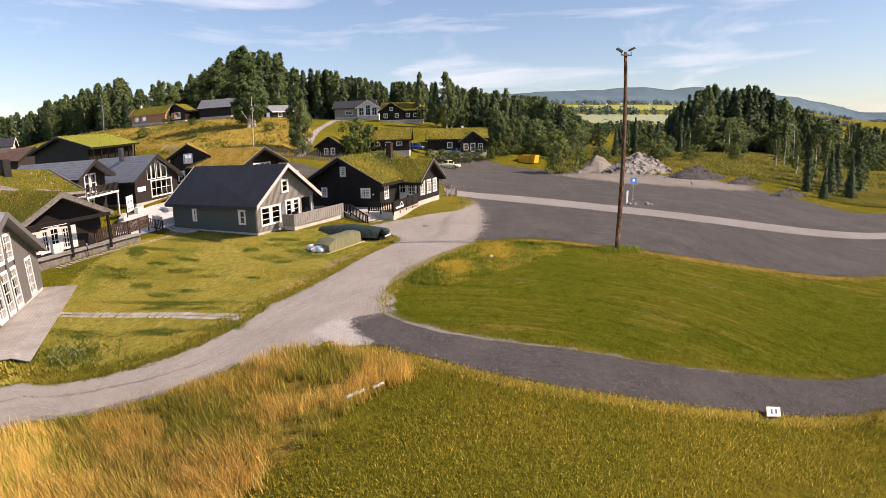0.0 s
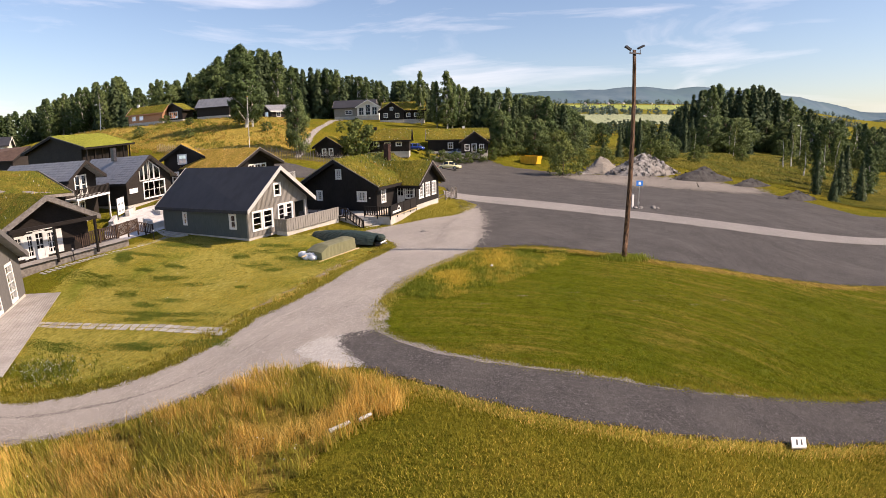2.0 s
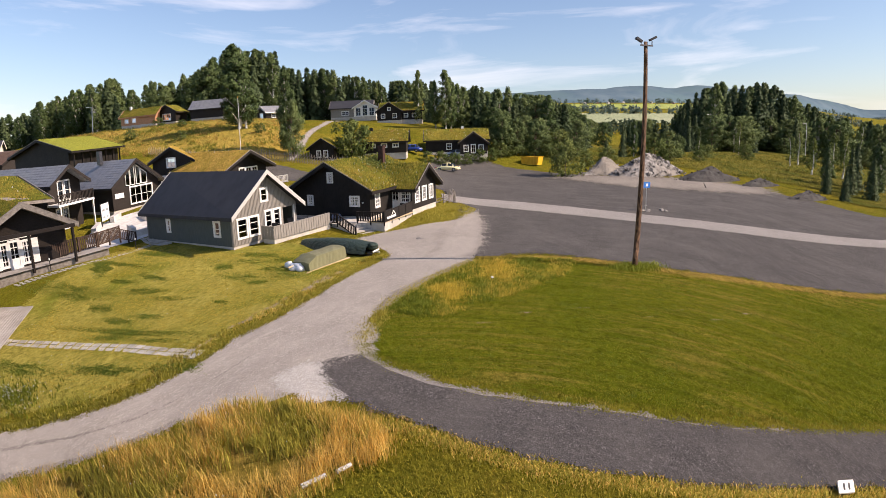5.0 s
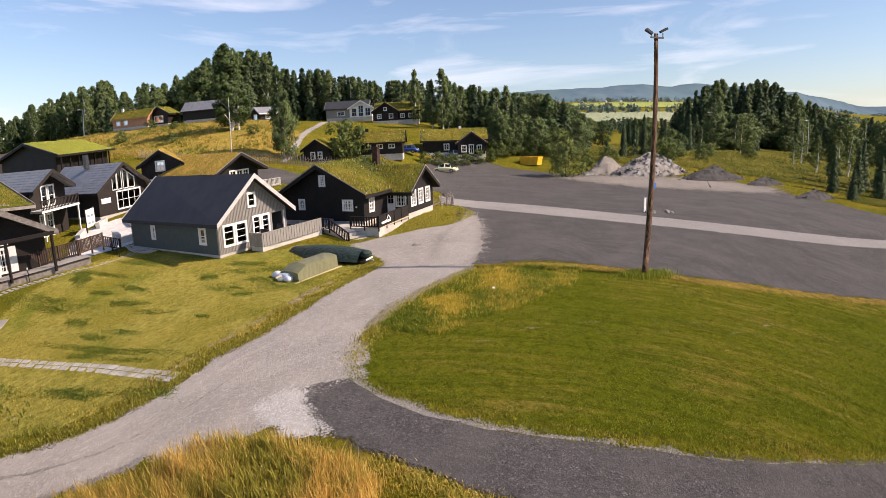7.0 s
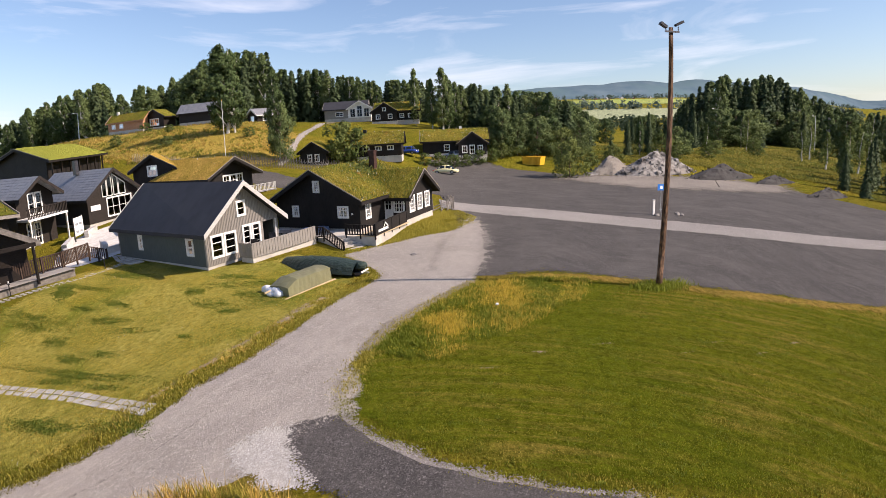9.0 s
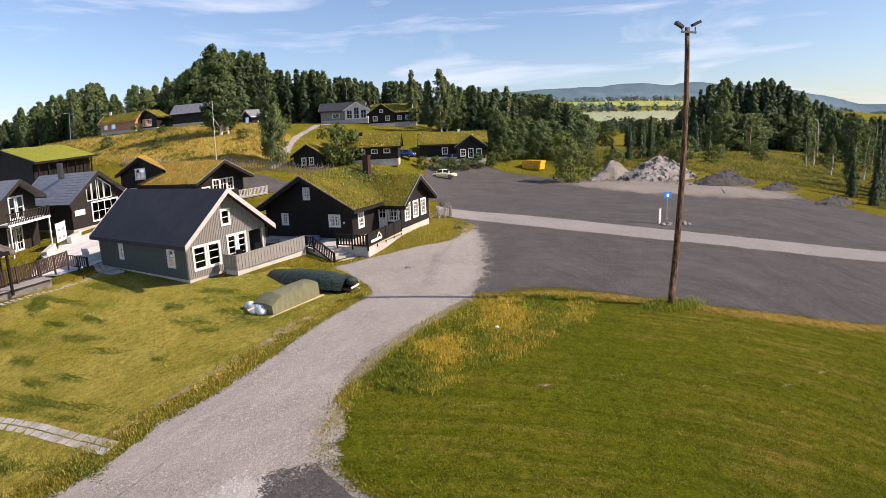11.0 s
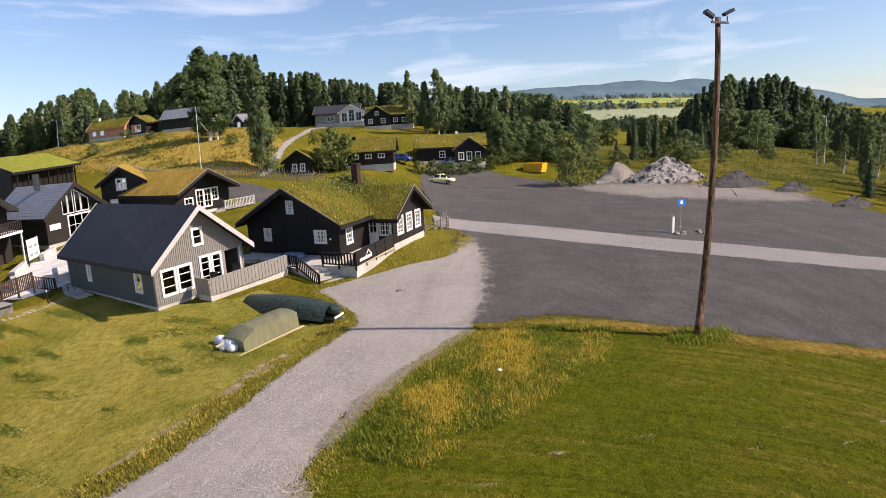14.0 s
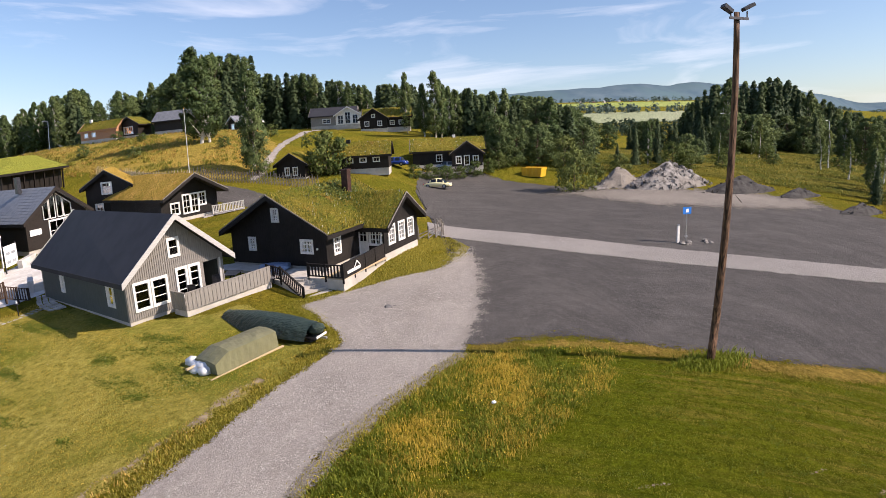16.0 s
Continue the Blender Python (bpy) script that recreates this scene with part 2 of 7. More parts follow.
M_BAG = two_tone("white_plastic", (0.66, 0.68, 0.72), (0.80, 0.81, 0.83), 3.0, None, rough=0.4)
M_DARKEARTH = two_tone("dark_gravel_heap", (0.022, 0.021, 0.021), (0.065, 0.062, 0.06), 1.4, (0.055, 0.052, 0.05), 0.3, 0.95, bump=0.5)
M_FLOWER = two_tone("yellow_flowers", (0.75, 0.55, 0.03), (0.85, 0.65, 0.05), 3.0)
M_WHITEFLOWER = two_tone("white_flowers", (0.72, 0.72, 0.66), (0.8, 0.8, 0.74), 3.0)
M_ROAD = gravel("light_gravel", (0.36, 0.325, 0.29), (0.56, 0.52, 0.47), (0.30, 0.262, 0.23), (0.49, 0.445, 0.395), 0.3, (0.10, 0.85, 0.55, (0.34, 0.305, 0.28)))
M_DARKPATH = gravel("dark_gravel", (0.072, 0.066, 0.065), (0.215, 0.20, 0.192), (0.085, 0.08, 0.077), (0.15, 0.138, 0.128), 0.35, (0.14, 1.0, 0.5, (0.085, 0.079, 0.076)))
M_TRACK = gravel("packed_wheel_track", (0.30, 0.27, 0.25), (0.46, 0.425, 0.40), (0.2, 0.18, 0.16), (0.38, 0.345, 0.315))
M_RUT = gravel("rutted_gravel", (0.21, 0.19, 0.175), (0.34, 0.312, 0.29), (0.2, 0.18, 0.16), (0.29, 0.26, 0.24))
M_FIELD = turf("rough_field_grass", (0.13, 0.145, 0.024), (0.29, 0.235, 0.045), (0.21, 0.185, 0.035), 0.09, 0.42, 0.62)
M_PARK = gravel("parking_gravel", (0.085, 0.079, 0.075), (0.195, 0.183, 0.172), (0.1, 0.1, 0.1), (0.165, 0.153, 0.142), 0.3, (0.09, 1.1, 0.75, (0.085, 0.079, 0.075)))
M_STRIP = gravel("pale_drive", (0.37, 0.345, 0.32), (0.45, 0.425, 0.40), (0.335, 0.305, 0.275), (0.42, 0.39, 0.36), 0.2, (0.04, 0.9, 0.4, (0.35, 0.325, 0.30)))
M_BARE = gravel("bare_earth", (0.28, 0.25, 0.215), (0.40, 0.365, 0.32), (0.31, 0.27, 0.23), (0.37, 0.33, 0.285))
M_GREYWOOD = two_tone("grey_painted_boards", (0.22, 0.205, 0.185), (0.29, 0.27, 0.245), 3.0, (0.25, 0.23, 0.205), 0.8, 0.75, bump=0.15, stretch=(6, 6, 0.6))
# Boards for the grey house's side walls, darker and greener than its front.
M_SLATEBOARDS = two_tone("dark_grey_boards", (0.058, 0.075, 0.073), (0.085, 0.104, 0.10), 3.0, None, rough=0.7, bump=0.12, stretch=(6, 6, 0.6))
M_BLACKWOOD = two_tone("black_stained_boards", (0.006, 0.005, 0.0045), (0.016, 0.013, 0.011), 3.0, (0.02, 0.016, 0.014), 0.7, 0.75, bump=0.3, stretch=(6, 6, 0.8))
M_BROWNWOOD = two_tone("brown_stained_logs", (0.012, 0.009, 0.007), (0.025, 0.018, 0.014), 3.0, (0.022, 0.017, 0.014), 0.7, 0.75, bump=0.3, stretch=(2, 2, 5))
M_LOGWOOD = two_tone("golden_logs", (0.36, 0.17, 0.085), (0.50, 0.27, 0.15), 2.0, None, rough=0.7, stretch=(1, 1, 6))
M_WHITE = two_tone("white_paint", (0.70, 0.69, 0.66), (0.80, 0.79, 0.76), 4.0, None, rough=0.55)
M_TRIM = two_tone("pale_grey_trim", (0.44, 0.43, 0.41), (0.54, 0.53, 0.50), 3.0, None, rough=0.6, stretch=(1, 1, 4))
M_METALROOF = two_tone("dark_steel_roof", (0.036, 0.037, 0.044), (0.046, 0.047, 0.056), 1.0, (0.052, 0.053, 0.06), 0.3, 0.75, spec=0.2)
M_SLATE = two_tone("grey_slate_roof", (0.17, 0.175, 0.19), (0.26, 0.265, 0.28), 2.5, (0.27, 0.27, 0.275), 0.8, 0.55, bump=0.3)
M_SOD = turf("sod", (0.21, 0.23, 0.035), (0.43, 0.33, 0.06), (0.42, 0.24, 0.06), 0.3, 0.38, 0.62, (0.8, 0.58, 0.7), gap_shade=0.6)
M_SEDUM = turf("sedum_roof", (0.40, 0.43, 0.07), (0.50, 0.49, 0.085), (0.40, 0.39, 0.08), 0.3, 0.4, 0.7, gap_shade=0.75)
M_CONCRETE = two_tone("pale_concrete", (0.46, 0.43, 0.385), (0.56, 0.53, 0.48), 2.0, (0.40, 0.37, 0.33), 0.6, 0.9, bump=0.15)
M_STONE = two_tone("pale_granite", (0.50, 0.485, 0.46), (0.64, 0.62, 0.59), 3.0, (0.42, 0.40, 0.37), 0.7, 0.85, bump=0.2)
M_DECK = two_tone("weathered_decking", (0.30, 0.28, 0.26), (0.40, 0.375, 0.35), 3.0, (0.26, 0.235, 0.21), 0.6, 0.85, bump=0.2, stretch=(1, 5, 5))
M_POLE = two_tone("creosoted_pole", (0.035, 0.02, 0.013), (0.20, 0.112, 0.066), 2.2, (0.07, 0.042, 0.03), 1.1, 0.75, bump=0.5, stretch=(7, 7, 0.35), lo=0.4, hi=0.62)
M_PAVER = two_tone("grey_paving", (0.42, 0.40, 0.365), (0.56, 0.53, 0.485), 3.0, (0.30, 0.275, 0.23), 0.8, 0.9, bump=0.2)
M_PEBBLE = gravel("white_pebbles", (0.52, 0.49, 0.45), (0.84, 0.81, 0.76), (0.5, 0.46, 0.42), (0.62, 0.58, 0.53))
M_GLASS = glassy("window_glass")
M_INSIDE = two_tone("room_inside", (0.20, 0.17, 0.14), (0.26, 0.22, 0.18), 1.0)
M_DARKMETAL = two_tone("dark_metal", (0.03, 0.03, 0.035), (0.06, 0.06, 0.065), 6.0, None, rough=0.45, metal=0.5)
M_STEEL = two_tone("galvanised_steel", (0.42, 0.43, 0.44), (0.52, 0.53, 0.54), 5.0, None, rough=0.4, metal=0.8)
M_ROCK = two_tone("broken_rock", (0.06, 0.057, 0.055), (0.32, 0.305, 0.29), 1.6, (0.22, 0.2, 0.18), 0.4, 0.9, bump=0.4)
M_BARK = two_tone("bark", (0.07, 0.05, 0.035), (0.14, 0.105, 0.075), 4.0, None, rough=0.9, bump=0.5, stretch=(4, 4, 0.8))
M_BIRCH = two_tone("birch_bark", (0.62, 0.60, 0.55), (0.12, 0.10, 0.09), 3.0, None, rough=0.8, stretch=(2, 2, 6), lo=0.52, hi=0.66)
M_SPRUCE = leafy("spruce_needles", (0.034, 0.060, 0.029), (0.095, 0.128, 0.056), 0.3, None, 0.16)
M_LEAF = leafy("birch_leaves", (0.055, 0.096, 0.036), (0.165, 0.21, 0.078), 0.3, None, 0.22)
M_BUSH = leafy("bush_leaves", (0.075, 0.115, 0.032), (0.17, 0.20, 0.06), 0.35)
M_DRYBLADE = leafy("dry_grass_blades", (0.58, 0.36, 0.07), (0.90, 0.64, 0.21), 0.75)
M_GREENBLADE = leafy("green_grass_blades", (0.25, 0.25, 0.035), (0.50, 0.41, 0.08), 0.7)
M_LAWNBLADE = leafy("lawn_blades", (0.19, 0.215, 0.016), (0.31, 0.295, 0.028), 0.7, (0.85, (0.50, 0.37, 0.08), (0.14, 0.18, 0.012)))
M_FARWOOD = leafy("distant_woods", (0.045, 0.075, 0.045), (0.10, 0.13, 0.075), 0.4)
# Leaf colour blued to stand in for haze over distance.
M_FARWOOD2 = leafy("haze_tinted_woods", (0.07, 0.115, 0.105), (0.11, 0.155, 0.13), 0.4)
M_DRYSOD = turf("dry_sod", (0.58, 0.41, 0.075), (0.88, 0.55, 0.14), (0.74, 0.33, 0.11), 0.35, 0.36, 0.6, gap_shade=0.7)
M_BLUETARP = two_tone("blue_tarpaulin", (0.16, 0.24, 0.42), (0.30, 0.38, 0.52), 2.0, None, rough=0.5, bump=0.4)
M_ROOFBLADE = leafy("roof_grass_blades", (0.22, 0.23, 0.035), (0.54, 0.40, 0.09), 0.75)
M_MIDGREY = two_tone("mid_grey_boards", (0.115, 0.11, 0.105), (0.155, 0.148, 0.14), 3.0, None, rough=0.75, bump=0.15, stretch=(6, 6, 0.6))
M_SCRUB = leafy("dry_scrub", (0.40, 0.27, 0.055), (0.70, 0.48, 0.14), 0.7)
M_SCRUBGREEN = leafy("green_scrub", (0.17, 0.19, 0.03), (0.38, 0.33, 0.06), 0.7)
M_SOIL = ragged(two_tone("brown_soil", (0.20, 0.145, 0.085), (0.36, 0.29, 0.20), 3.0, (0.16, 0.13, 0.05), 0.7, 0.95, bump=0.4))
M_LOGBROWN = two_tone("brown_roof_felt", (0.10, 0.06, 0.045), (0.15, 0.095, 0.07), 1.2, None, rough=0.9)
M_LAWNTUFT = leafy("tuft_blades", (0.14, 0.18, 0.02), (0.26, 0.28, 0.035), 0.7)
M_CHIMNEY = two_tone("red_brown_chimney_cladding", (0.035, 0.016, 0.012), (0.065, 0.03, 0.022), 4.0, None, rough=0.7, bump=0.2)
M_RAILWOOD = two_tone("brown_rail_wood", (0.045, 0.028, 0.02), (0.08, 0.052, 0.038), 3.0, None, rough=0.75, bump=0.2)
M_CLOVER = leafy("clover_leaves", (0.155, 0.205, 0.03), (0.24, 0.285, 0.05), 0.6)
M_ROUGHBLADE = leafy("rough_grass_blades", (0.20, 0.20, 0.02), (0.39, 0.315, 0.04), 0.6)
M_FIELDBLADE = leafy("field_blades", (0.12, 0.14, 0.024), (0.33, 0.27, 0.05), 0.7)
M_PATCHBLADE = leafy("yellow_grass_blades", (0.44, 0.33, 0.045), (0.80, 0.58, 0.11), 0.75)


# ---------- the land, bent to the camera's view ---
# Plan coordinates (x east, y ahead, z up) are bent by this smooth map to fit the camera's view.
BEND_X = (0.0001, -0.0376, 0.0032, -0.0062, -0.0346, -0.0125, -0.2187, 0.0098, -0.4179, -0.2141, 0.0089, 0.0688,
         0.0045, -0.0545, 0.0179, -0.0460, -0.1908, -0.0223, 0.1300, -0.0655, 0.1314, 0.2423, 0.0228, -0.0185,
         -0.0066, 0.0644, -0.0380, 0.0205, 0.1040, -0.0146, -0.1052, -0.0020, -0.0778, -0.0911, -0.0002, -0.1036)
BEND_Z = (0.0236, -0.0005, -0.0819, -0.0217, -0.0104, -0.0245, 0.0012, -0.1531, 0.0405, -0.1791, -0.0334, -0.1746,
         -0.0205, 0.0008, 0.0888, -0.1832, 0.0034, -0.2187, -0.0098, -0.3641, -0.1033, -0.5583, 0.2317, -0.1789,
         -0.0161, 0.0032, -0.0925, 0.1163, -0.0018, -0.0080, 0.0118, 0.4709, 0.0368, 0.2242, -0.0405, 0.4231)
BEND_Y = (-0.1121, -0.1025, 0.0371, 0.6514, -0.0780, 0.3185, 0.0234, 0.2411, 0.0104, 0.0427, -0.1108, 0.0708,
         0.1560, 0.0477, -0.1671, 0.3912, -0.0198, 0.0656, 0.0343, 0.0362, 0.0215, 0.1013, -0.2397, 0.0072,
         -0.0667, -0.0137, 0.0111, 0.1241, -0.0029, -0.1167, -0.0295, 0.0412, 0.0094, 0.1592, -0.2256, -0.0301)


def bend_to_view(pts):
    p = np.atleast_2d(np.asarray(pts, float))
    yy = np.maximum(p[:, 1], 12.0)
    d = yy + 4.0
    a0, b0 = (p[:, 0] - 0.4) / d, (p[:, 2] - 9.0) / d
    q = 20.0 / d
    edge = 0.90 - 0.07 * np.clip((q - 0.55) / 0.5, 0, 1)
    a, b = np.clip(a0, -edge, edge), np.clip(b0, -0.62, 0.36)
    one = np.ones_like(a)
    m = [one, a, b, a * a, a * b, b * b, a ** 3, a * a * b, a * b * b, b ** 3, a ** 4, a * a * b * b]
    m = np.stack([x * w for w in (one, q, q * q) for x in m], -1)
    a2, b2 = a0 + m @ np.array(BEND_X), b0 + m @ np.array(BEND_Z)
    d2 = d * np.exp(m @ np.array(BEND_Y))
    return np.stack([0.4 + a2 * d2, d2 - 4.0 + np.minimum(p[:, 1] - 12.0, 0), 8.3 + b2 * d2], -1)


def bend_point(x, y, z):
    return Vector(bend_to_view([(x, y, z)])[0])


# heights of the ground in plan: (x, y, z, reach)
KNOLLS = [(-15, 46, 0.8, 4), (-20, 49, 0.75, 4), (-25.5, 51.5, 0.6, 4), (-12, 52, 0.7, 3.5), (-10, 60, 0.9, 5), (-1.5, 64, 0.75, 3), (-4, 70, 1.0, 4),
          (-29, 40, 1.25, 4), (-27, 45, 1.0, 4), (-30, 52, 1.0, 6), (-33, 60, 1.5, 6), (-38, 50, 2.0, 8), (-36, 67, 2.0, 6), (-33, 76, 2.8, 7),
          (-22, 72, 2.5, 7), (-13, 78, 2.4, 7), (-7, 88, 2.6, 6), (-55, 80, 5.0, 12), (4, 63, 0, 4), (4, 73, 0, 4), (3, 83, 0, 4)]
SLOPES = [(2.5, 93, 0.4, 5), (3, 104, 0.9, 6), (4, 120, 4.2, 4.5), (4, 111, 1.6, 3), (-18, 97, 4.0, 5), (-9, 102, 4.7, 6), (-25, 92, 5.6, 5), (-36, 96, 7.0, 7), (-52, 98, 8.7, 8), (-34, 105, 9.0, 6),
          (-49, 110, 10.8, 8), (-62, 114, 12.0, 9), (-44, 116, 12.1, 8), (-34, 122, 11.2, 8), (-50, 126, 14.4, 9), (-68, 128, 13.6, 10), (-41, 140, 14.0, 10), (-25, 126, 10.0, 7), (-26, 146, 11.6, 8)]
RISES = [(-19, 118, 8.0, 6), (-20, 150, 11.0, 8), (-25, 166, 12.4, 10), (-8, 148, 10.6, 9), (0, 134, 9.8, 6), (6, 131, 8.6, 5), (12, 128, 4.6, 5), (17, 123, 1.8, 5), (40, 118, 2.2, 10),
         (62, 125, 2.3, 12), (70, 100, 0.7, 10), (-85, 125, 13.0, 14), (-95, 150, 14.0, 20), (-60, 175, 15.0, 25), (-20, 200, 12.0, 25), (25, 150, 4.0, 14), (-10, 114, 5.6, 5), (90, 140, 2.0, 25), (22, 103, 0.3, 6)]
LEVEL = [(-6, 52.3, 0, 1.8), (-3, 55, 0, 1.8), (-18.5, 19, 0.3, 3), (-21.5, 26, 0.3, 3), (-7.5, 42, 0, 2.6), (-6, 46, 0.05, 2.2), (-10, 38, 0.05, 3.5), (-13, 33, 0.05, 5), (20, 90, 0, 10), (30, 75, 0, 15), (35, 90, 0.2, 6), (45, 75, -0.4, 8), (20, 110, 0.3, 5), (10, 112, 0.6, 5)]


def height(x, y):
    x, y = np.asarray(x, float), np.asarray(y, float)
    num, den = np.zeros_like(x), np.full_like(x, 0.12)
    for cx, cy, cz, r in KNOLLS + SLOPES + RISES + LEVEL:
        w = np.exp(-((x - cx) ** 2 + (y - cy) ** 2) / (2 * r * r))
        num, den = num + w * cz, den + w
    return num / den + np.interp(y, (150, 300, 600, 1200, 2200, 3200, 4600), (0, 1, 15, 50, 95, 130, 150))


def zat(x, y):
    return float(height(x, y))


# ---------- building blocks ----------
class Mesh:
    """Vertices and faces gathered before they become one mesh."""

    def __init__(self):
        self.v, self.f = [], []

    def add(self, v, f):
        k = len(self.v)
        self.v += [tuple(p) for p in v]
        self.f += [tuple(i + k for i in q) for q in f]
        return self

    def box(self, x0, y0, z0, x1, y1, z1):
        v = [(x, y, z) for z in (z0, z1) for y in (y0, y1) for x in (x0, x1)]
        return self.add(v, [(0, 2, 3, 1), (4, 5, 7, 6), (0, 1, 5, 4), (2, 6, 7, 3), (0, 4, 6, 2), (1, 3, 7, 5)])

    def prism(self, poly, off):
        """A flat polygon pushed along off."""
        n = len(poly)
        o = Vector(off)
        v = [Vector(p) for p in poly] + [Vector(p) + o for p in poly]
        return self.add(v, [tuple(range(n))[::-1], tuple(range(n, 2 * n))] + [(i, (i + 1) % n, n + (i + 1) % n, n + i) for i in range(n)])

    def tube(self, p0, p1, r0, r1=None, seg=8, caps=True):
        r1 = r0 if r1 is None else r1
        p0, p1 = Vector(p0), Vector(p1)
        z = (p1 - p0).normalized()
        x = z.orthogonal().normalized()
        y = z.cross(x)
        c = [(math.cos(2 * math.pi * i / seg), math.sin(2 * math.pi * i / seg)) for i in range(seg)]
        v = [p0 + (x * a + y * b) * r0 for a, b in c] + [p1 + (x * a + y * b) * r1 for a, b in c]
        f = [(i, (i + 1) % seg, seg + (i + 1) % seg, seg + i) for i in range(seg)]
        if caps:
            f += [tuple(range(seg))[::-1], tuple(range(seg, 2 * seg))]
        return self.add(v, f)

    def beam(self, p0, p1, w, h):
        """A square bar from p0 to p1, w wide and h high."""
        p0, p1 = Vector(p0), Vector(p1)
        z = (p1 - p0).normalized()
        side = z.cross(Vector((0, 0, 1)))
        side = side.normalized() if side.length > 1e-4 else Vector((1, 0, 0))
        up = side.cross(z)
        q = [side * (w / 2) * a + up * (h / 2) * b for a, b in ((-1, -1), (1, -1), (1, 1), (-1, 1))]
        return self.prism([p0 + k for k in q], p1 - p0)


def lump(rnd, c, r, squash=0.7, n=9, k=6, rough=0.35):
    """A rounded uneven lump."""
    m = Mesh()
    s = rnd.uniform(0, 50)
    for j in range(k + 1):
        th = math.pi * j / k
        for i in range(n):
            ph = 2 * math.pi * i / n
            d = Vector((math.sin(th) * math.cos(ph), math.sin(th) * math.sin(ph), math.cos(th) * squash))
            q = d * r * (1 + rough * noise.noise(d * 2.2 + Vector((s, s, s))))
            m.v.append(tuple(Vector(c) + q))
    m.f = [(j * n + i, (j + 1) * n + i, (j + 1) * n + (i + 1) % n, j * n + (i + 1) % n) for j in range(k) for i in range(n)]
    return m


def spot(x, y, z, turn):
    """The pose of a thing in plan."""
    return pose(x, y, z, 0, 0, turn)


CAGES = {}


def caged(v, at, lo, hi):
    """Bend a house to the view as one straight-edged whole, by the corners of its box."""
    r = np.array(at)
    corners = np.array([(x, y, z) for x in (lo[0], hi[0]) for y in (lo[1], hi[1]) for z in (lo[2], hi[2])], float)
    c = bend_to_view(corners @ r[:3, :3].T + r[:3, 3])
    t = (v - np.array(lo)) / (np.array(hi) - np.array(lo))
    w = [np.where(k, t, 1 - t) for k in (False, True)]
    return sum((w[i][:, 0] * w[j][:, 1] * w[k][:, 2])[:, None] * c[i * 4 + j * 2 + k] for i in (0, 1) for j in (0, 1) for k in (0, 1))


def mesh_of(name, m, mat, at=None, origin=(0, 0, 0), bend=True, smooth=False, cage=None):
    v = np.array(m.v, float).reshape(-1, 3)
    if cage:
        v = caged(v, at, *cage) - np.array(origin)
        at, bend = None, False
    if at is not None:
        r = np.array(at)
        v = v @ r[:3, :3].T + r[:3, 3]
    if bend:
        v = bend_to_view(v) - np.array(origin)
    faces = m.f
    if name in ("wall", "post"):
        seen, index, keep = {}, [], []
        for k, p in enumerate(m.v):
            key = tuple(round(c, 3) for c in p)
            if key not in seen:
                seen[key] = len(keep)
                keep.append(k)
            index.append(seen[key])
        v, faces = v[keep], [tuple(dict.fromkeys(index[i] for i in q)) for q in m.f]
    me = bpy.data.meshes.new(name)
    me.from_pydata(v.tolist(), [], faces)
    me.update()
    for one in mat if isinstance(mat, (list, tuple)) else [mat]:
        me.materials.append(one)
    if smooth:
        me.polygons.foreach_set("use_smooth", [True] * len(me.polygons))
    return me


def thing(name, at, label, category, group="", kind=""):
    """An empty at the base of a thing. Its parts are built in plan and bent to the view with it."""
    ob = new(name)
    ob.location = bend_point(*at.translation)
    ob["plan"] = [c for row in at for c in row]
    return tagged(ob, label, category, group, kind)


def root_of(ob):
    while ob.parent:
        ob = ob.parent
    return ob


SUB = [Matrix()]


def frame_key(top):
    return top.name, tuple(round(c, 3) for row in SUB[0] for c in row)


def part(name, m, mat, parent, label="", smooth=False, kind=""):
    """One mesh under a thing or a part, built in the thing's own frame (and in SUB, for a wing)."""
    top = root_of(parent)
    at = Matrix([top["plan"][i * 4:i * 4 + 4] for i in range(4)]) @ SUB[0]
    ob = new(name, mesh_of(name, m, mat, at, top.location, True, smooth, CAGES.get(frame_key(top))))
    ob.parent = parent
    return tagged(ob, label, "", "", kind)


def solid(name, m, mat, label, category, group="", kind="", smooth=False, at=None, base=None):
    """A thing that is one mesh, given in plan."""
    base = bend_point(*base) if base else Vector((0, 0, 0))
    ob = new(name, mesh_of(name, m, mat, at, base, True, smooth))
    ob.location = base
    return tagged(ob, label, category, group, kind)


def upright_normals(ob, m):
    """Shade a sheet of ground by the slope of the land in plan."""
    v = np.array(m.v)
    e = 0.4
    nx = (height(v[:, 0] - e, v[:, 1]) - height(v[:, 0] + e, v[:, 1])) / (2 * e)
    ny = (height(v[:, 0], v[:, 1] - e) - height(v[:, 0], v[:, 1] + e)) / (2 * e)
    n = np.stack([nx, ny, np.ones_like(nx)], -1)
    n /= np.linalg.norm(n, axis=1)[:, None]
    ob.data.normals_split_custom_set_from_vertices(n.tolist())
    return ob


def along(curve, n):
    """n points at even steps along a polyline."""
    c = np.array(curve, float)
    s = np.concatenate([[0], np.cumsum(np.linalg.norm(np.diff(c, axis=0), axis=1))])
    u = np.linspace(0, s[-1], n)
    return np.stack([np.interp(u, s, c[:, i]) for i in range(c.shape[1])], -1)


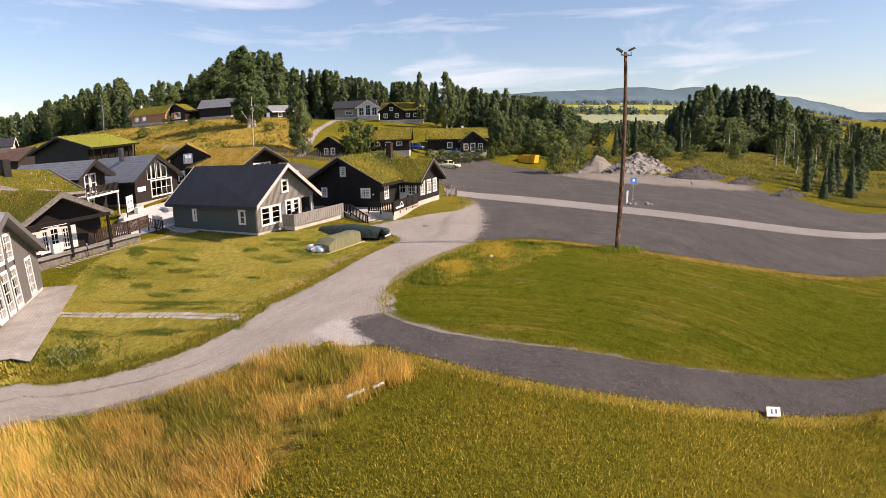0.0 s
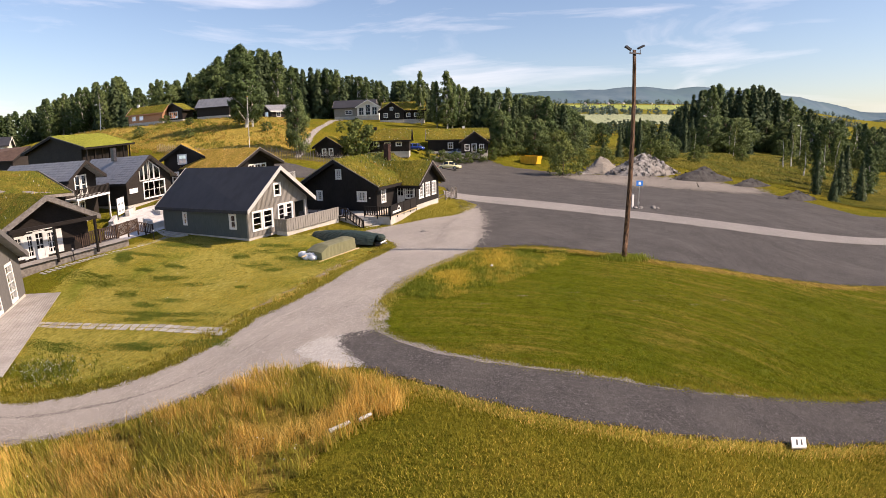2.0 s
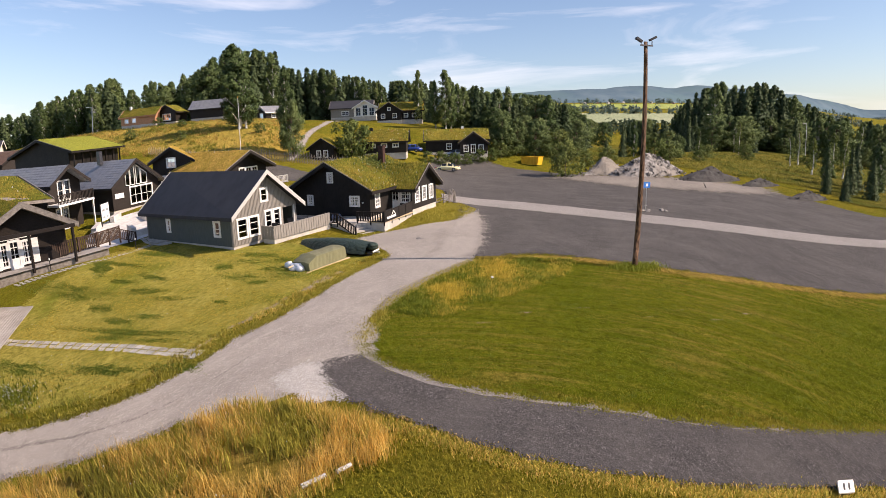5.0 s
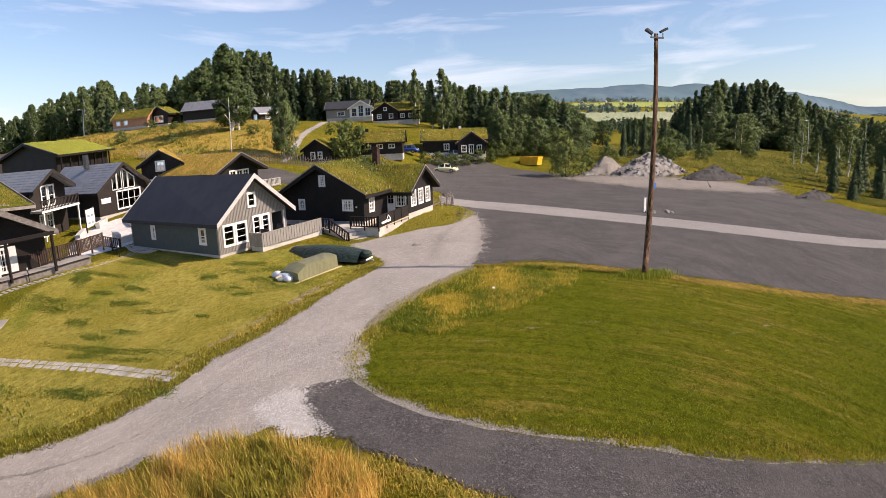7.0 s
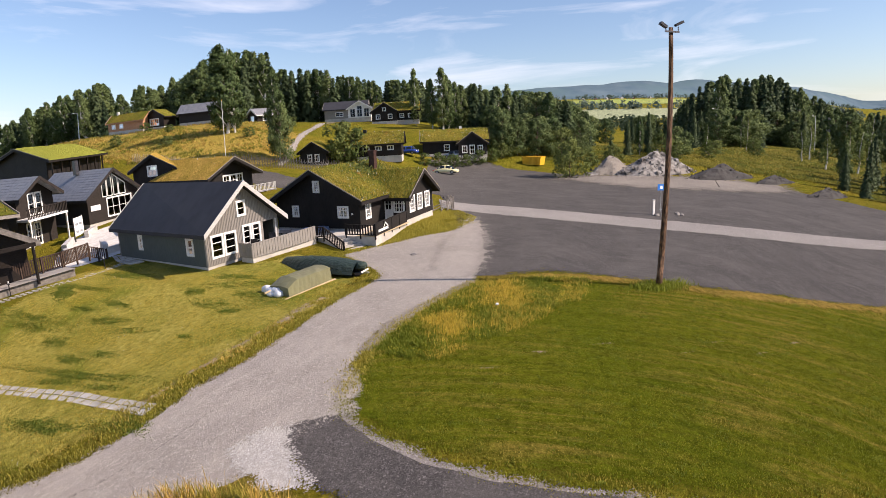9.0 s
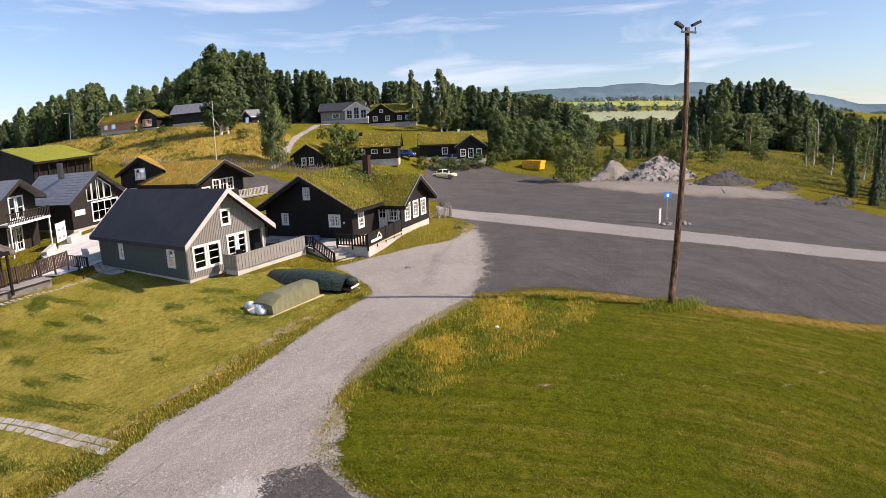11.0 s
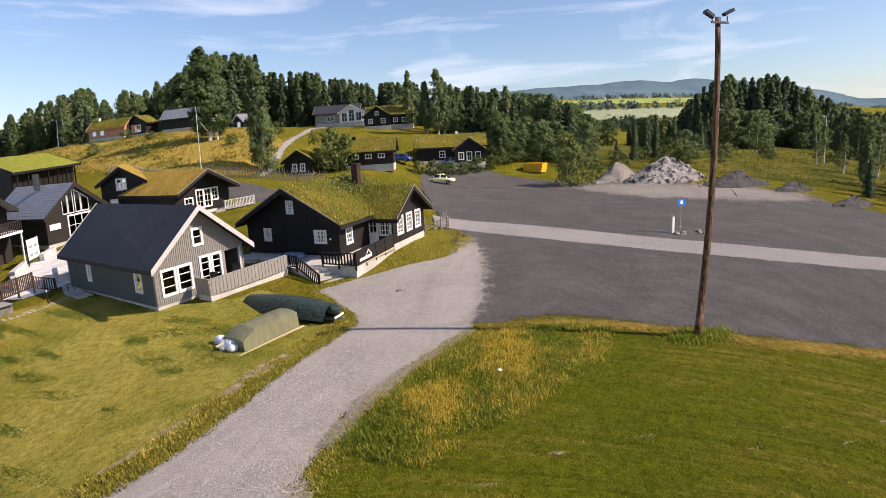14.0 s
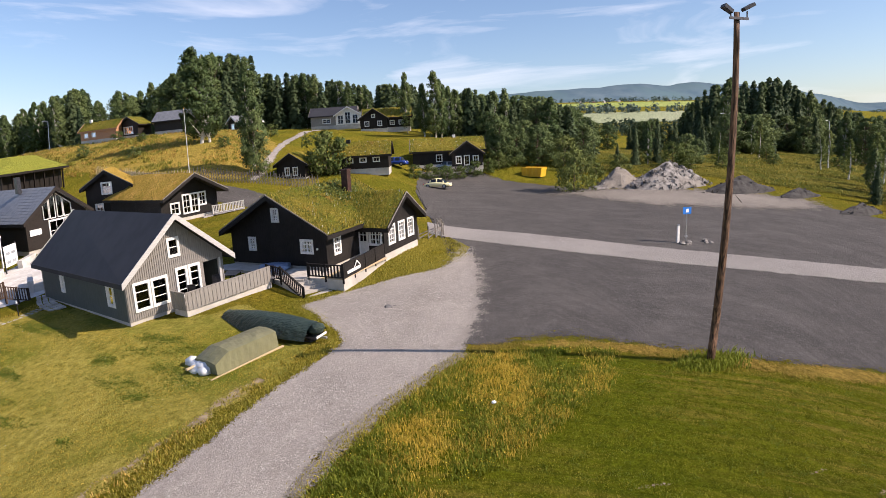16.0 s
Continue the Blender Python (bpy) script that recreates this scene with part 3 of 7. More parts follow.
def smooth_curve(curve, n):
    """A rounded curve through the points given."""
    c = [Vector((*p, 0)) for p in curve]
    c = [2 * c[0] - c[1]] + c + [2 * c[-1] - c[-2]]
    out = []
    for i in range(1, len(c) - 2):
        a, b, d, e = c[i - 1], c[i], c[i + 1], c[i + 2]
        for k in range(12):
            t = k / 12
            out.append(0.5 * (2 * b + (d - a) * t + (2 * a - 5 * b + 4 * d - e) * t * t + (3 * b - a - 3 * d + e) * t ** 3))
    out.append(c[-2])
    return along([(p.x, p.y) for p in out], n)


def sheet(name, left, right, n, k, lift, mat, label, rag=0.25, by_index=False, rim=0.7, ends=(0, 0)):
    """A strip of ground between two edges, with ragged margins."""
    if by_index:
        def dense(c):
            return np.concatenate([np.linspace(c[i], c[i + 1], n // (len(c) - 1), endpoint=False) for i in range(len(c) - 1)] + [[c[-1]]])
        a, b = dense(np.array(left, float)), dense(np.array(right, float))
    else:
        a, b = smooth_curve(left, n), smooth_curve(right, n)
    n = len(a)
    for side, seed in ((a, 3.1), (b, 8.7)):
        for i in range(n):
            p = Vector((side[i][0] * 0.9, side[i][1] * 0.9, seed))
            q = Vector((side[i][0] * 0.25, side[i][1] * 0.25, seed))
            side[i][0] += rag * (noise.noise(p) + 0.8 * noise.noise(q))
            side[i][1] += rag * (noise.noise(p + Vector((9, 9, 9))) + 0.8 * noise.noise(q + Vector((5, 5, 5))))
    # how thin the layer lies towards its rims and ends, and the run of the strip in metres
    across = np.linalg.norm(b - a, axis=1)
    run = np.concatenate([[0], np.cumsum(np.linalg.norm(np.diff((a + b) / 2, axis=0), axis=1))])
    thin = []
    for i in range(n):
        end = max(1 - run[i] / ends[0] if ends[0] else 0, 1 - (run[-1] - run[i]) / ends[1] if ends[1] else 0)
        thin += [max(0.0, end, 1 - min(j, k - j) / k * across[i] / rim) for j in range(k + 1)]
    m = Mesh()
    xy = np.array([[a[i] + (b[i] - a[i]) * j / k for j in range(k + 1)] for i in range(n)]).reshape(-1, 2)
    m.v = np.column_stack([xy, height(xy[:, 0], xy[:, 1]) + lift - 0.022 * np.clip(thin, 0, 1)]).tolist()
    m.f = [(i * (k + 1) + j, i * (k + 1) + j + 1, (i + 1) * (k + 1) + j + 1, (i + 1) * (k + 1) + j) for i in range(n - 1) for j in range(k)]
    p = np.array(m.v)[np.array(m.f)]
    area = np.cross(p[:, 1, :2] - p[:, 0, :2], p[:, 2, :2] - p[:, 0, :2])
    if np.sum(area) < 0:
        m.f = [f[::-1] for f in m.f]
    ob = upright_normals(solid(name, m, mat, label, "ground", "", "structure", smooth=True), m)
    layer = ob.data.attributes.new("thin", "FLOAT", "POINT")
    layer.data.foreach_set("value", thin)
    layer = ob.data.attributes.new("run", "FLOAT_VECTOR", "POINT")
    layer.data.foreach_set("vector", [c for i in range(n) for j in range(k + 1) for c in (run[i], across[i] * j / k, 0.0)])
    return ob


# ---------- ground ----------
def build_ground():
    xs = np.concatenate([-np.geomspace(3200, 95, 26), np.arange(-90, -36.1, 1.5), np.arange(-35.4, 35.5, 0.6), np.arange(36, 90.1, 1.5), np.geomspace(95, 4200, 30)])
    ys = np.concatenate([[-400, -120, -60, -30, -10], np.arange(0, 8, 1.25), np.arange(8, 50, 0.5), np.arange(50, 135, 1.25), np.arange(136, 260, 4), np.geomspace(265, 4600, 40)])
    gx, gy = np.meshgrid(xs, ys)
    z = height(gx, gy)
    m = Mesh()
    m.v = np.stack([gx, gy, z], -1).reshape(-1, 3).tolist()
    w = len(xs)
    m.f = [(j * w + i, j * w + i + 1, (j + 1) * w + i + 1, (j + 1) * w + i) for j in range(len(ys) - 1) for i in range(w - 1)]
    upright_normals(solid("ground", m, M_MEADOW, "rough meadow grass running to the horizon", "ground", "", "structure", smooth=True), m)


ROAD_L = [(-46, -2), (-30, 6), (-23, 12), (-17.8, 16), (-14.5, 18.7), (-12, 21.8), (-10.2, 25.9), (-9.4, 29.1), (-8, 32.3), (-6.8, 36.2), (-5.2, 41), (-3.7, 45), (-5.6, 48.6), (-6.9, 50.7), (-4.7, 53.6), (-2, 56.3), (0.7, 58.2), (3.5, 62.8), (4.0, 65)]
ROAD_R = [(-34, -14), (-22, 4), (-18, 9), (-15.1, 12.3), (-12.4, 15.4), (-10.9, 17), (-8.6, 19.8), (-7.2, 22.6), (-4.8, 25.5), (-3.1, 28.3), (-2.6, 32.2), (-1.5, 35.7), (0.6, 39.6), (2.7, 42.8), (3.4, 46), (4.1, 50), (4.4, 55), (4.6, 60), (4.7, 65.5)]
DARK_U = [(-4.0, 28.6), (-3.1, 28.4), (-2.3, 26.9), (-0.9, 25.45), (1.9, 23.45), (5.2, 21.95), (9.3, 19.95), (13.4, 18.05), (17.1, 15.75), (24, 11), (34, 4), (48, -8)]
DARK_L = [(-4.5, 27.9), (-5.2, 26.6), (-5.2, 24.9), (-4.0, 22.9), (-1.5, 21.1), (2.3, 18.5), (6.8, 16.3), (10.1, 15), (14.6, 12.4), (20, 8.5), (30, 1), (44, -12)]
PARK_FAR = [(4.2, 65), (2.2, 72), (0.8, 80), (-1.6, 100), (-1.5, 117), (9, 119), (17, 113), (25, 103), (37, 98.5), (49, 88), (50.5, 70), (49, 57), (64, 38), (90, 20)]
PARK_NEAR = [(0.9, 43.5), (2.6, 43.3), (4.4, 43.2), (5.2, 43.3), (6.2, 43.3), (7.5, 43), (9.6, 42.1), (11, 41), (13, 39.7), (16, 37.6), (20, 34.2), (28, 27.3), (42, 17), (66, 2)]
STRIP_U = [(0.4, 77.6), (2.4, 76.3), (8.5, 72.4), (13.9, 67.7), (18.6, 63.1), (23.2, 59.1), (27.2, 55.4), (31.0, 51.7), (36.9, 45.6), (46, 36.5), (62, 22)]
STRIP_L = [(0.6, 70.6), (2.2, 69.3), (7.6, 65.6), (12.5, 61.3), (16.8, 57.6), (21.0, 54.3), (24.8, 51.0), (28.2, 47.7), (33.9, 42.4), (43, 33.5), (59, 19)]
LAWN_TOP = [(-3.0, 29.5), (-2.5, 32.2), (-1.4, 35.6), (0.7, 39.5), (2.8, 42.7), (6.2, 43.2), (9.6, 42.0), (13, 39.6), (18, 36), (26, 29), (42, 17), (70, 0)]
LAWN_LOW = [(-3.2, 29), (-3.1, 28), (-2.7, 26.7), (-1.2, 25.1), (1.6, 23.1), (4, 22), (6.5, 20.9), (9.1, 19.6), (13.2, 17.6), (19, 14.2), (32, 5.3), (56, -14)]
YARD_L = [(-24, 24), (-25, 32), (-26, 40), (-25.5, 46), (-22, 49), (-17, 47), (-13, 47.5), (-10, 50)]
YARD_R = [(-15.5, 19), (-12.2, 22), (-10.3, 26), (-9.2, 30), (-8.0, 33), (-6.5, 37.5), (-5.2, 41.5), (-4.6, 45)]
HILL_L = [(-84, 108), (-66, 104), (-52, 95), (-42, 91), (-34, 90), (-25, 92)]
HILL_R = [(-84, 126), (-68, 126), (-56, 130), (-46, 134), (-36, 138), (-24, 112)]
VROAD_L = [(-45, 97), (-34, 93), (-24, 88.5), (-15, 87), (-6, 88), (1, 84)]
VROAD_R = [(-45, 91), (-33, 87), (-24, 83), (-15, 81), (-6, 82), (1.5, 80)]
HROAD_L = [(-24, 93), (-25.0, 102), (-25.2, 108), (-26.3, 125), (-27.0, 146), (-28, 156)]
HROAD_R = [(-22.4, 93), (-23.4, 102), (-23.5, 108), (-24.3, 125), (-24.6, 146), (-25.2, 156)]
EARTH_L = [(14, 104), (20, 103.5), (26, 105), (33, 103), (41, 99), (49, 91), (54, 84)]
EARTH_R = [(15, 99), (20, 93), (25, 84), (31, 79), (38, 76), (45, 74), (50, 73)]
PLAZA_L = [(-29, 46), (-31.5, 50), (-34, 56), (-34, 61), (-31.5, 67), (-31, 72)]
PLAZA_R = [(-27.2, 47), (-26.4, 50), (-26.0, 54), (-26.5, 60), (-26, 66), (-26, 72)]

build_ground()
sheet("lawn", LAWN_TOP, LAWN_LOW, 160, 14, 0.03, M_LAWN, "closely mown green lawn", 0.1, True)
sheet("yard_lawn", YARD_L, YARD_R, 90, 16, 0.03, M_YARD, "patchy yellow and green yard lawn", 0.3)
sheet("hillside", HILL_L, HILL_R, 80, 16, 0.05, M_HILL, "dry golden grass on the hillside", 1.0)
sheet("village_road", VROAD_L, VROAD_R, 80, 8, 0.05, M_PARK, "grey road through the village", 0.2)
sheet("hill_road", HROAD_L, HROAD_R, 80, 6, 0.07, M_ROAD, "pale track climbing the hill", 0.2)
sheet("bare_earth", EARTH_L, EARTH_R, 80, 14, 0.08, M_BARE, "pale bare earth in front of the heaps", 1.6, rim=7.5, ends=(6, 8))
sheet("rough_field", [(20, 119), (30, 112), (41, 104), (50, 95), (57, 80), (53, 66), (56, 56)], [(28, 160), (50, 195), (95, 225), (165, 205), (165, 140), (140, 90), (110, 50)], 110, 44, 0.12, M_FIELD, "rough olive grass in the field", 1.2, rim=2.5)
sheet("plaza", PLAZA_L, PLAZA_R, 80, 10, 0.06, M_STONE, "pale stone paving between the houses", 0.1)
sheet("far_field", [(95, 470), (200, 470), (300, 490)], [(130, 760), (290, 760), (420, 780)], 40, 10, 0.6, M_FIELD2, "pale green field across the valley", 4)
sheet("far_meadow", [(180, 900), (420, 900), (640, 930)], [(230, 1500), (600, 1500), (900, 1550)], 40, 10, 1.0, M_FIELD1, "bright green meadow across the valley", 8)
sheet("gravel_road", ROAD_L, ROAD_R, 400, 22, 0.04, M_ROAD, "pale packed gravel road with wheel tracks", 0.12, rim=0.8)
sheet("fork_gravel", [(-11.6, 19.6), (-9.6, 22.4), (-7.4, 25.2), (-6.0, 28.0), (-5.0, 32)], [(-7.0, 20.6), (-5.0, 22.6), (-2.8, 24.6), (-2.2, 27.2), (-2.4, 31)], 80, 8, 0.046, M_ROAD, "pale gravel where the path leaves the road", 0.2, rim=0.8, ends=(1.5, 1.5))
sheet("straw_ground", [(-20, 2), (-15.2, 12.2), (-12.5, 15.3), (-8.7, 19.7), (-7.2, 22.4), (-5.2, 24.6), (-4.2, 22.9), (-1.6, 21.0)], [(-8, 0), (-6, 8), (-5.4, 11), (-4.4, 13.5), (-3.6, 15.5), (-2.8, 17.2), (-1.8, 18.8), (-0.9, 20.3)], 90, 10, 0.035, M_STRAW, "straw-coloured ground under the tall grass", 0.4)
sheet("path_margin", [(-3.0, 31), (-2.9, 28.4), (-2.2, 26.6), (-0.9, 25.4), (1.8, 23.4), (5.1, 21.9), (9.2, 19.8), (13.4, 17.7), (18, 14.9), (26, 9.9)], [(-3.9, 31), (-3.9, 28.0), (-3.2, 25.8), (-1.7, 24.3), (1.2, 22.3), (4.7, 21.0), (8.8, 19.0), (13.0, 17.0), (17.6, 14.2), (25.6, 9.3)], 220, 6, 0.058, M_TRACK, "pale gravel margin along the lawn", 0.3, rim=0.95, ends=(1.5, 26))
sheet("pebble_patch", [(-5.3, 26.4), (-6.2, 25.2), (-6.7, 24.2), (-6.0, 23.0), (-4.7, 22.1)], [(-3.9, 26.5), (-3.8, 25.3), (-3.2, 24.2), (-2.6, 23.1), (-2.4, 22.1)], 60, 10, 0.066, M_PEBBLE, "patch of white pebbles at the fork", 0.25, rim=1.25, ends=(1.2, 0.8))
sheet("road_margin", [(-2.2, 32.4), (-1.2, 35.6), (0.9, 39.4), (2.9, 42.6)], [(-3.5, 32.4), (-2.5, 35.9), (-0.3, 39.9), (2.0, 43.2)], 70, 6, 0.05, M_BARE, "worn sandy margin of the road", 0.2, rim=0.6)
sheet("dirt_line", [(-12.3, 24.4), (-11.3, 27), (-10.5, 30), (-9.3, 33.4), (-8.0, 37), (-6.7, 40.8)], [(-11.6, 24.2), (-10.6, 26.8), (-9.8, 29.8), (-8.6, 33.2), (-7.2, 36.8), (-5.9, 40.6)], 140, 6, 0.05, M_SOIL, "narrow line of bare soil beside the verge", 0.35, rim=0.75)
sheet("wheel_track", [(-22, 10.2), (-16.7, 15.1), (-13.5, 18.0), (-10.7, 20.9), (-8.9, 24.4), (-7.4, 29), (-6.4, 33)], [(-21.4, 9.4), (-16.1, 14.4), (-12.9, 17.3), (-10.1, 20.3), (-8.2, 24.0), (-6.7, 28.8), (-5.7, 32.8)], 120, 6, 0.052, M_RUT, "darker packed wheel track", 0.1, rim=0.8, ends=(1, 6))
sheet("wheel_track", [(-20.2, 7.8), (-15.6, 13.5), (-12.8, 16.4), (-10.0, 19.4), (-8.1, 22.8)], [(-19.5, 7.1), (-15.0, 12.8), (-12.2, 15.8), (-9.4, 18.8), (-7.5, 22.4)], 90, 6, 0.052, M_RUT, "darker packed wheel track", 0.1, rim=0.8, ends=(1, 3))
sheet("dark_path", DARK_U, DARK_L, 240, 18, 0.054, M_DARKPATH, "dark coarse gravel path", 0.1, rim=0.95, ends=(3.2, 0))
sheet("parking", PARK_FAR, PARK_NEAR, 300, 30, 0.03, M_PARK, "wide grey gravel parking ground", 0.3, True, rim=0.9)
sheet("road_apron", [(-2.4, 43.0), (-1.2, 48), (-0.6, 54), (1.0, 60), (2.4, 66)], [(3.2, 43.2), (4.6, 48), (5.4, 54), (5.4, 60), (5.0, 66)], 80, 12, 0.056, M_ROAD, "pale gravel spilling onto the parking ground", 0.3, rim=2.3, ends=(1.2, 1))
sheet("park_margin", [(2.2, 44.2), (6.2, 44.3), (9.8, 43.2), (13.4, 40.8), (18.4, 37.1), (26.6, 30.0), (42.6, 18.0)], [(2.4, 42.4), (6.1, 42.6), (9.3, 41.4), (12.8, 38.9), (17.8, 35.2), (25.7, 28.0), (41.7, 16.2)], 200, 8, 0.05, M_STRAW, "dry grassy margin between the lawn and the gravel", 0.35, rim=1.0, ends=(1, 2))
sheet("drive_strip", STRIP_U, STRIP_L, 140, 8, 0.07, M_STRIP, "pale worn drive crossing the parking ground", 0.08, rim=0.45)


for bx, by, br in ((7.2, 31.9, 0.9), (4.4, 31.5, 0.7), (12.4, 31.0, 0.6), (10.5, 30.2, 0.5), (15.6, 29.8, 0.8), (13.6, 29.3, 0.6), (2.2, 30.2, 0.7)):
    sheet("bare_spot", [(bx - br, by), (bx, by + 0.32 * br), (bx + br, by)], [(bx - br, by - 0.02), (bx, by - 0.32 * br), (bx + br, by - 0.02)], 24, 8, 0.062, M_SOIL, "small worn bare spot in the lawn", 0.08, rim=0.5 * br)


# ---------- houses ----------
def wall_panels(m, u0, u1, top, bottom, holes, thick, place, cuts=()):
    """A wall from u0 to u1 with rectangular openings (a, b, lo, hi), its top given by a function of u."""
    edges = sorted({u0, u1, *cuts, *[h[0] for h in holes], *[h[1] for h in holes]})
    edges = [e for e in edges if u0 - 1e-6 <= e <= u1 + 1e-6]
    for a, b in zip(edges, edges[1:]):
        mid = (a + b) / 2
        runs, low = [], bottom
        for h in sorted([h for h in holes if h[0] < mid < h[1]], key=lambda h: h[2]):
            runs.append((low, low, h[2], h[2]))
            low = h[3]
        runs.append((low, low, top(b), top(a)))
        for p, q, r, s in runs:
            if r - q > 0.01 or s - p > 0.01:
                poly = [place(a, p, 0), place(b, q, 0), place(b, r, 0), place(a, s, 0)]
                m.prism(poly, Vector(place(a, p, thick)) - Vector(place(a, p, 0)))


def window(house, place, a, b, lo, hi, nx=2, nz=3, frame_w=0.11, kind="window", mat=None, bars=True, mullions=()):
    """A window: casing, glazing bars, and a pane, set in an opening."""
    mat = mat or M_WHITE
    m = Mesh()

    def bar(u0, z0, u1, z1, d0, d1):
        m.prism([place(u0, z0, d0), place(u1, z0, d0), place(u1, z1, d0), place(u0, z1, d0)], Vector(place(u0, z0, d1)) - Vector(place(u0, z0, d0)))
    f = frame_w
    bar(a - 0.05, lo - 0.05, a + f, hi + 0.05, -0.05, 0.08)
    bar(b - f, lo - 0.05, b + 0.05, hi + 0.05, -0.05, 0.08)
    bar(a + f, hi - f, b - f, hi + 0.05, -0.05, 0.08)
    bar(a + f, lo - 0.05, b - f, lo + f, -0.05, 0.08)
    w = part(kind, m, mat, house)
    if bars:
        m = Mesh()
        t = 0.024
        for i in range(1, nx):
            u = a + (b - a) * i / nx
            tt = 0.05 if nx == 4 and i == 2 else t
            m = Mesh()
            bar(u - tt, lo + f, u + tt, hi - f, 0.0, 0.05)
            part("glazing_bar", m, mat, w)
        for k in range(1, nz):
            z = lo + (hi - lo) * k / nz
            m = Mesh()
            bar(a + f, z - t, b - f, z + t, 0.003, 0.047)
            part("glazing_bar", m, mat, w)
    m = Mesh()
    bar(a + f * 0.8, lo + f * 0.8, b - f * 0.8, hi - f * 0.8, 0.03, 0.036)
    part("pane", m, M_GLASS, w)
    return w


def house(name, x, y, z, turn, wide, long, eave, ridge, label, wall_mat, roof_mat, over=0.45, over_front=0.5, roof_t=0.16, wins=(), roof_kind="plain", base_h=0.25, trim_mat=None,
          base_mat=None, roof_name="roof", side_mat=None, category="house", into=None, holes=(), tufts=0, tuft_h=0.3, whole=True):
    """A gabled house: x across, y along the ridge, its front gable at y = 0. wins: (side, from, to, low, high, columns, rows, kind, material)."""
    at = spot(x, y, z, turn)
    h = into or thing(name, at, label, category)
    if into:
        SUB[0] = Matrix([into["plan"][i * 4:i * 4 + 4] for i in range(4)]).inverted() @ at
    if whole:
        CAGES[frame_key(h)] = ((-1, -1.5, -1), (wide + 1, long + 1, ridge + 1))
    rise = (ridge - eave) / (wide / 2)

    def gable(u):
        return ridge - abs(u - wide / 2) * rise - 0.02
    sides = {
        "front": (wide, lambda u, q, d: (u, d, q), gable, (wide / 2,)),
        "back": (wide, lambda u, q, d: (wide - u, long - d, q), gable, (wide / 2,)),
        "left": (long, lambda u, q, d: (d, long - u, q), lambda u: eave - 0.02, ()),
        "right": (long, lambda u, q, d: (wide - d, u, q), lambda u: eave - 0.02, ()),
    }
    for s, (length, place, top, cuts) in sides.items():
        m = Mesh()
        gaps = [q[1:] for q in holes if q[0] == s]
        cut = gaps + [(w[1] + 0.03, w[2] - 0.03, w[3] + 0.03, w[4] - 0.03) for w in wins if w[0] == s]
        e0 = 0.0 if s in ("front", "back") else 0.16
        wall_panels(m, e0, length - e0, top, base_h, cut, 0.16, place, cuts)
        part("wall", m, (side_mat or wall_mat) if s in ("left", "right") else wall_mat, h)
        for w in wins:
            if w[0] == s:
                window(h, place, *w[1:5], nx=w[5], nz=w[6], kind=w[7] if len(w) > 7 else "window", mat=w[8] if len(w) > 8 else None)
    m = Mesh().box(0.03, 0.03, -0.9, wide - 0.03, long - 0.03, base_h)
    part("foundation", m, base_mat or M_CONCRETE, h)
    m = Mesh()
    m.box(0.2, 0.2, base_h, wide - 0.2, long - 0.2, base_h + 0.05)
    m.box(0.2, long * 0.55, base_h + 0.05, wide - 0.2, long * 0.55 + 0.1, eave - 0.05)
    part("floor", m, M_INSIDE, h)
    gable_roof(h, wide, long, eave, ridge, over, over_front, roof_t, roof_mat, roof_kind, trim_mat or wall_mat, roof_name, tufts, tuft_h)
    SUB[0] = Matrix()
    return h


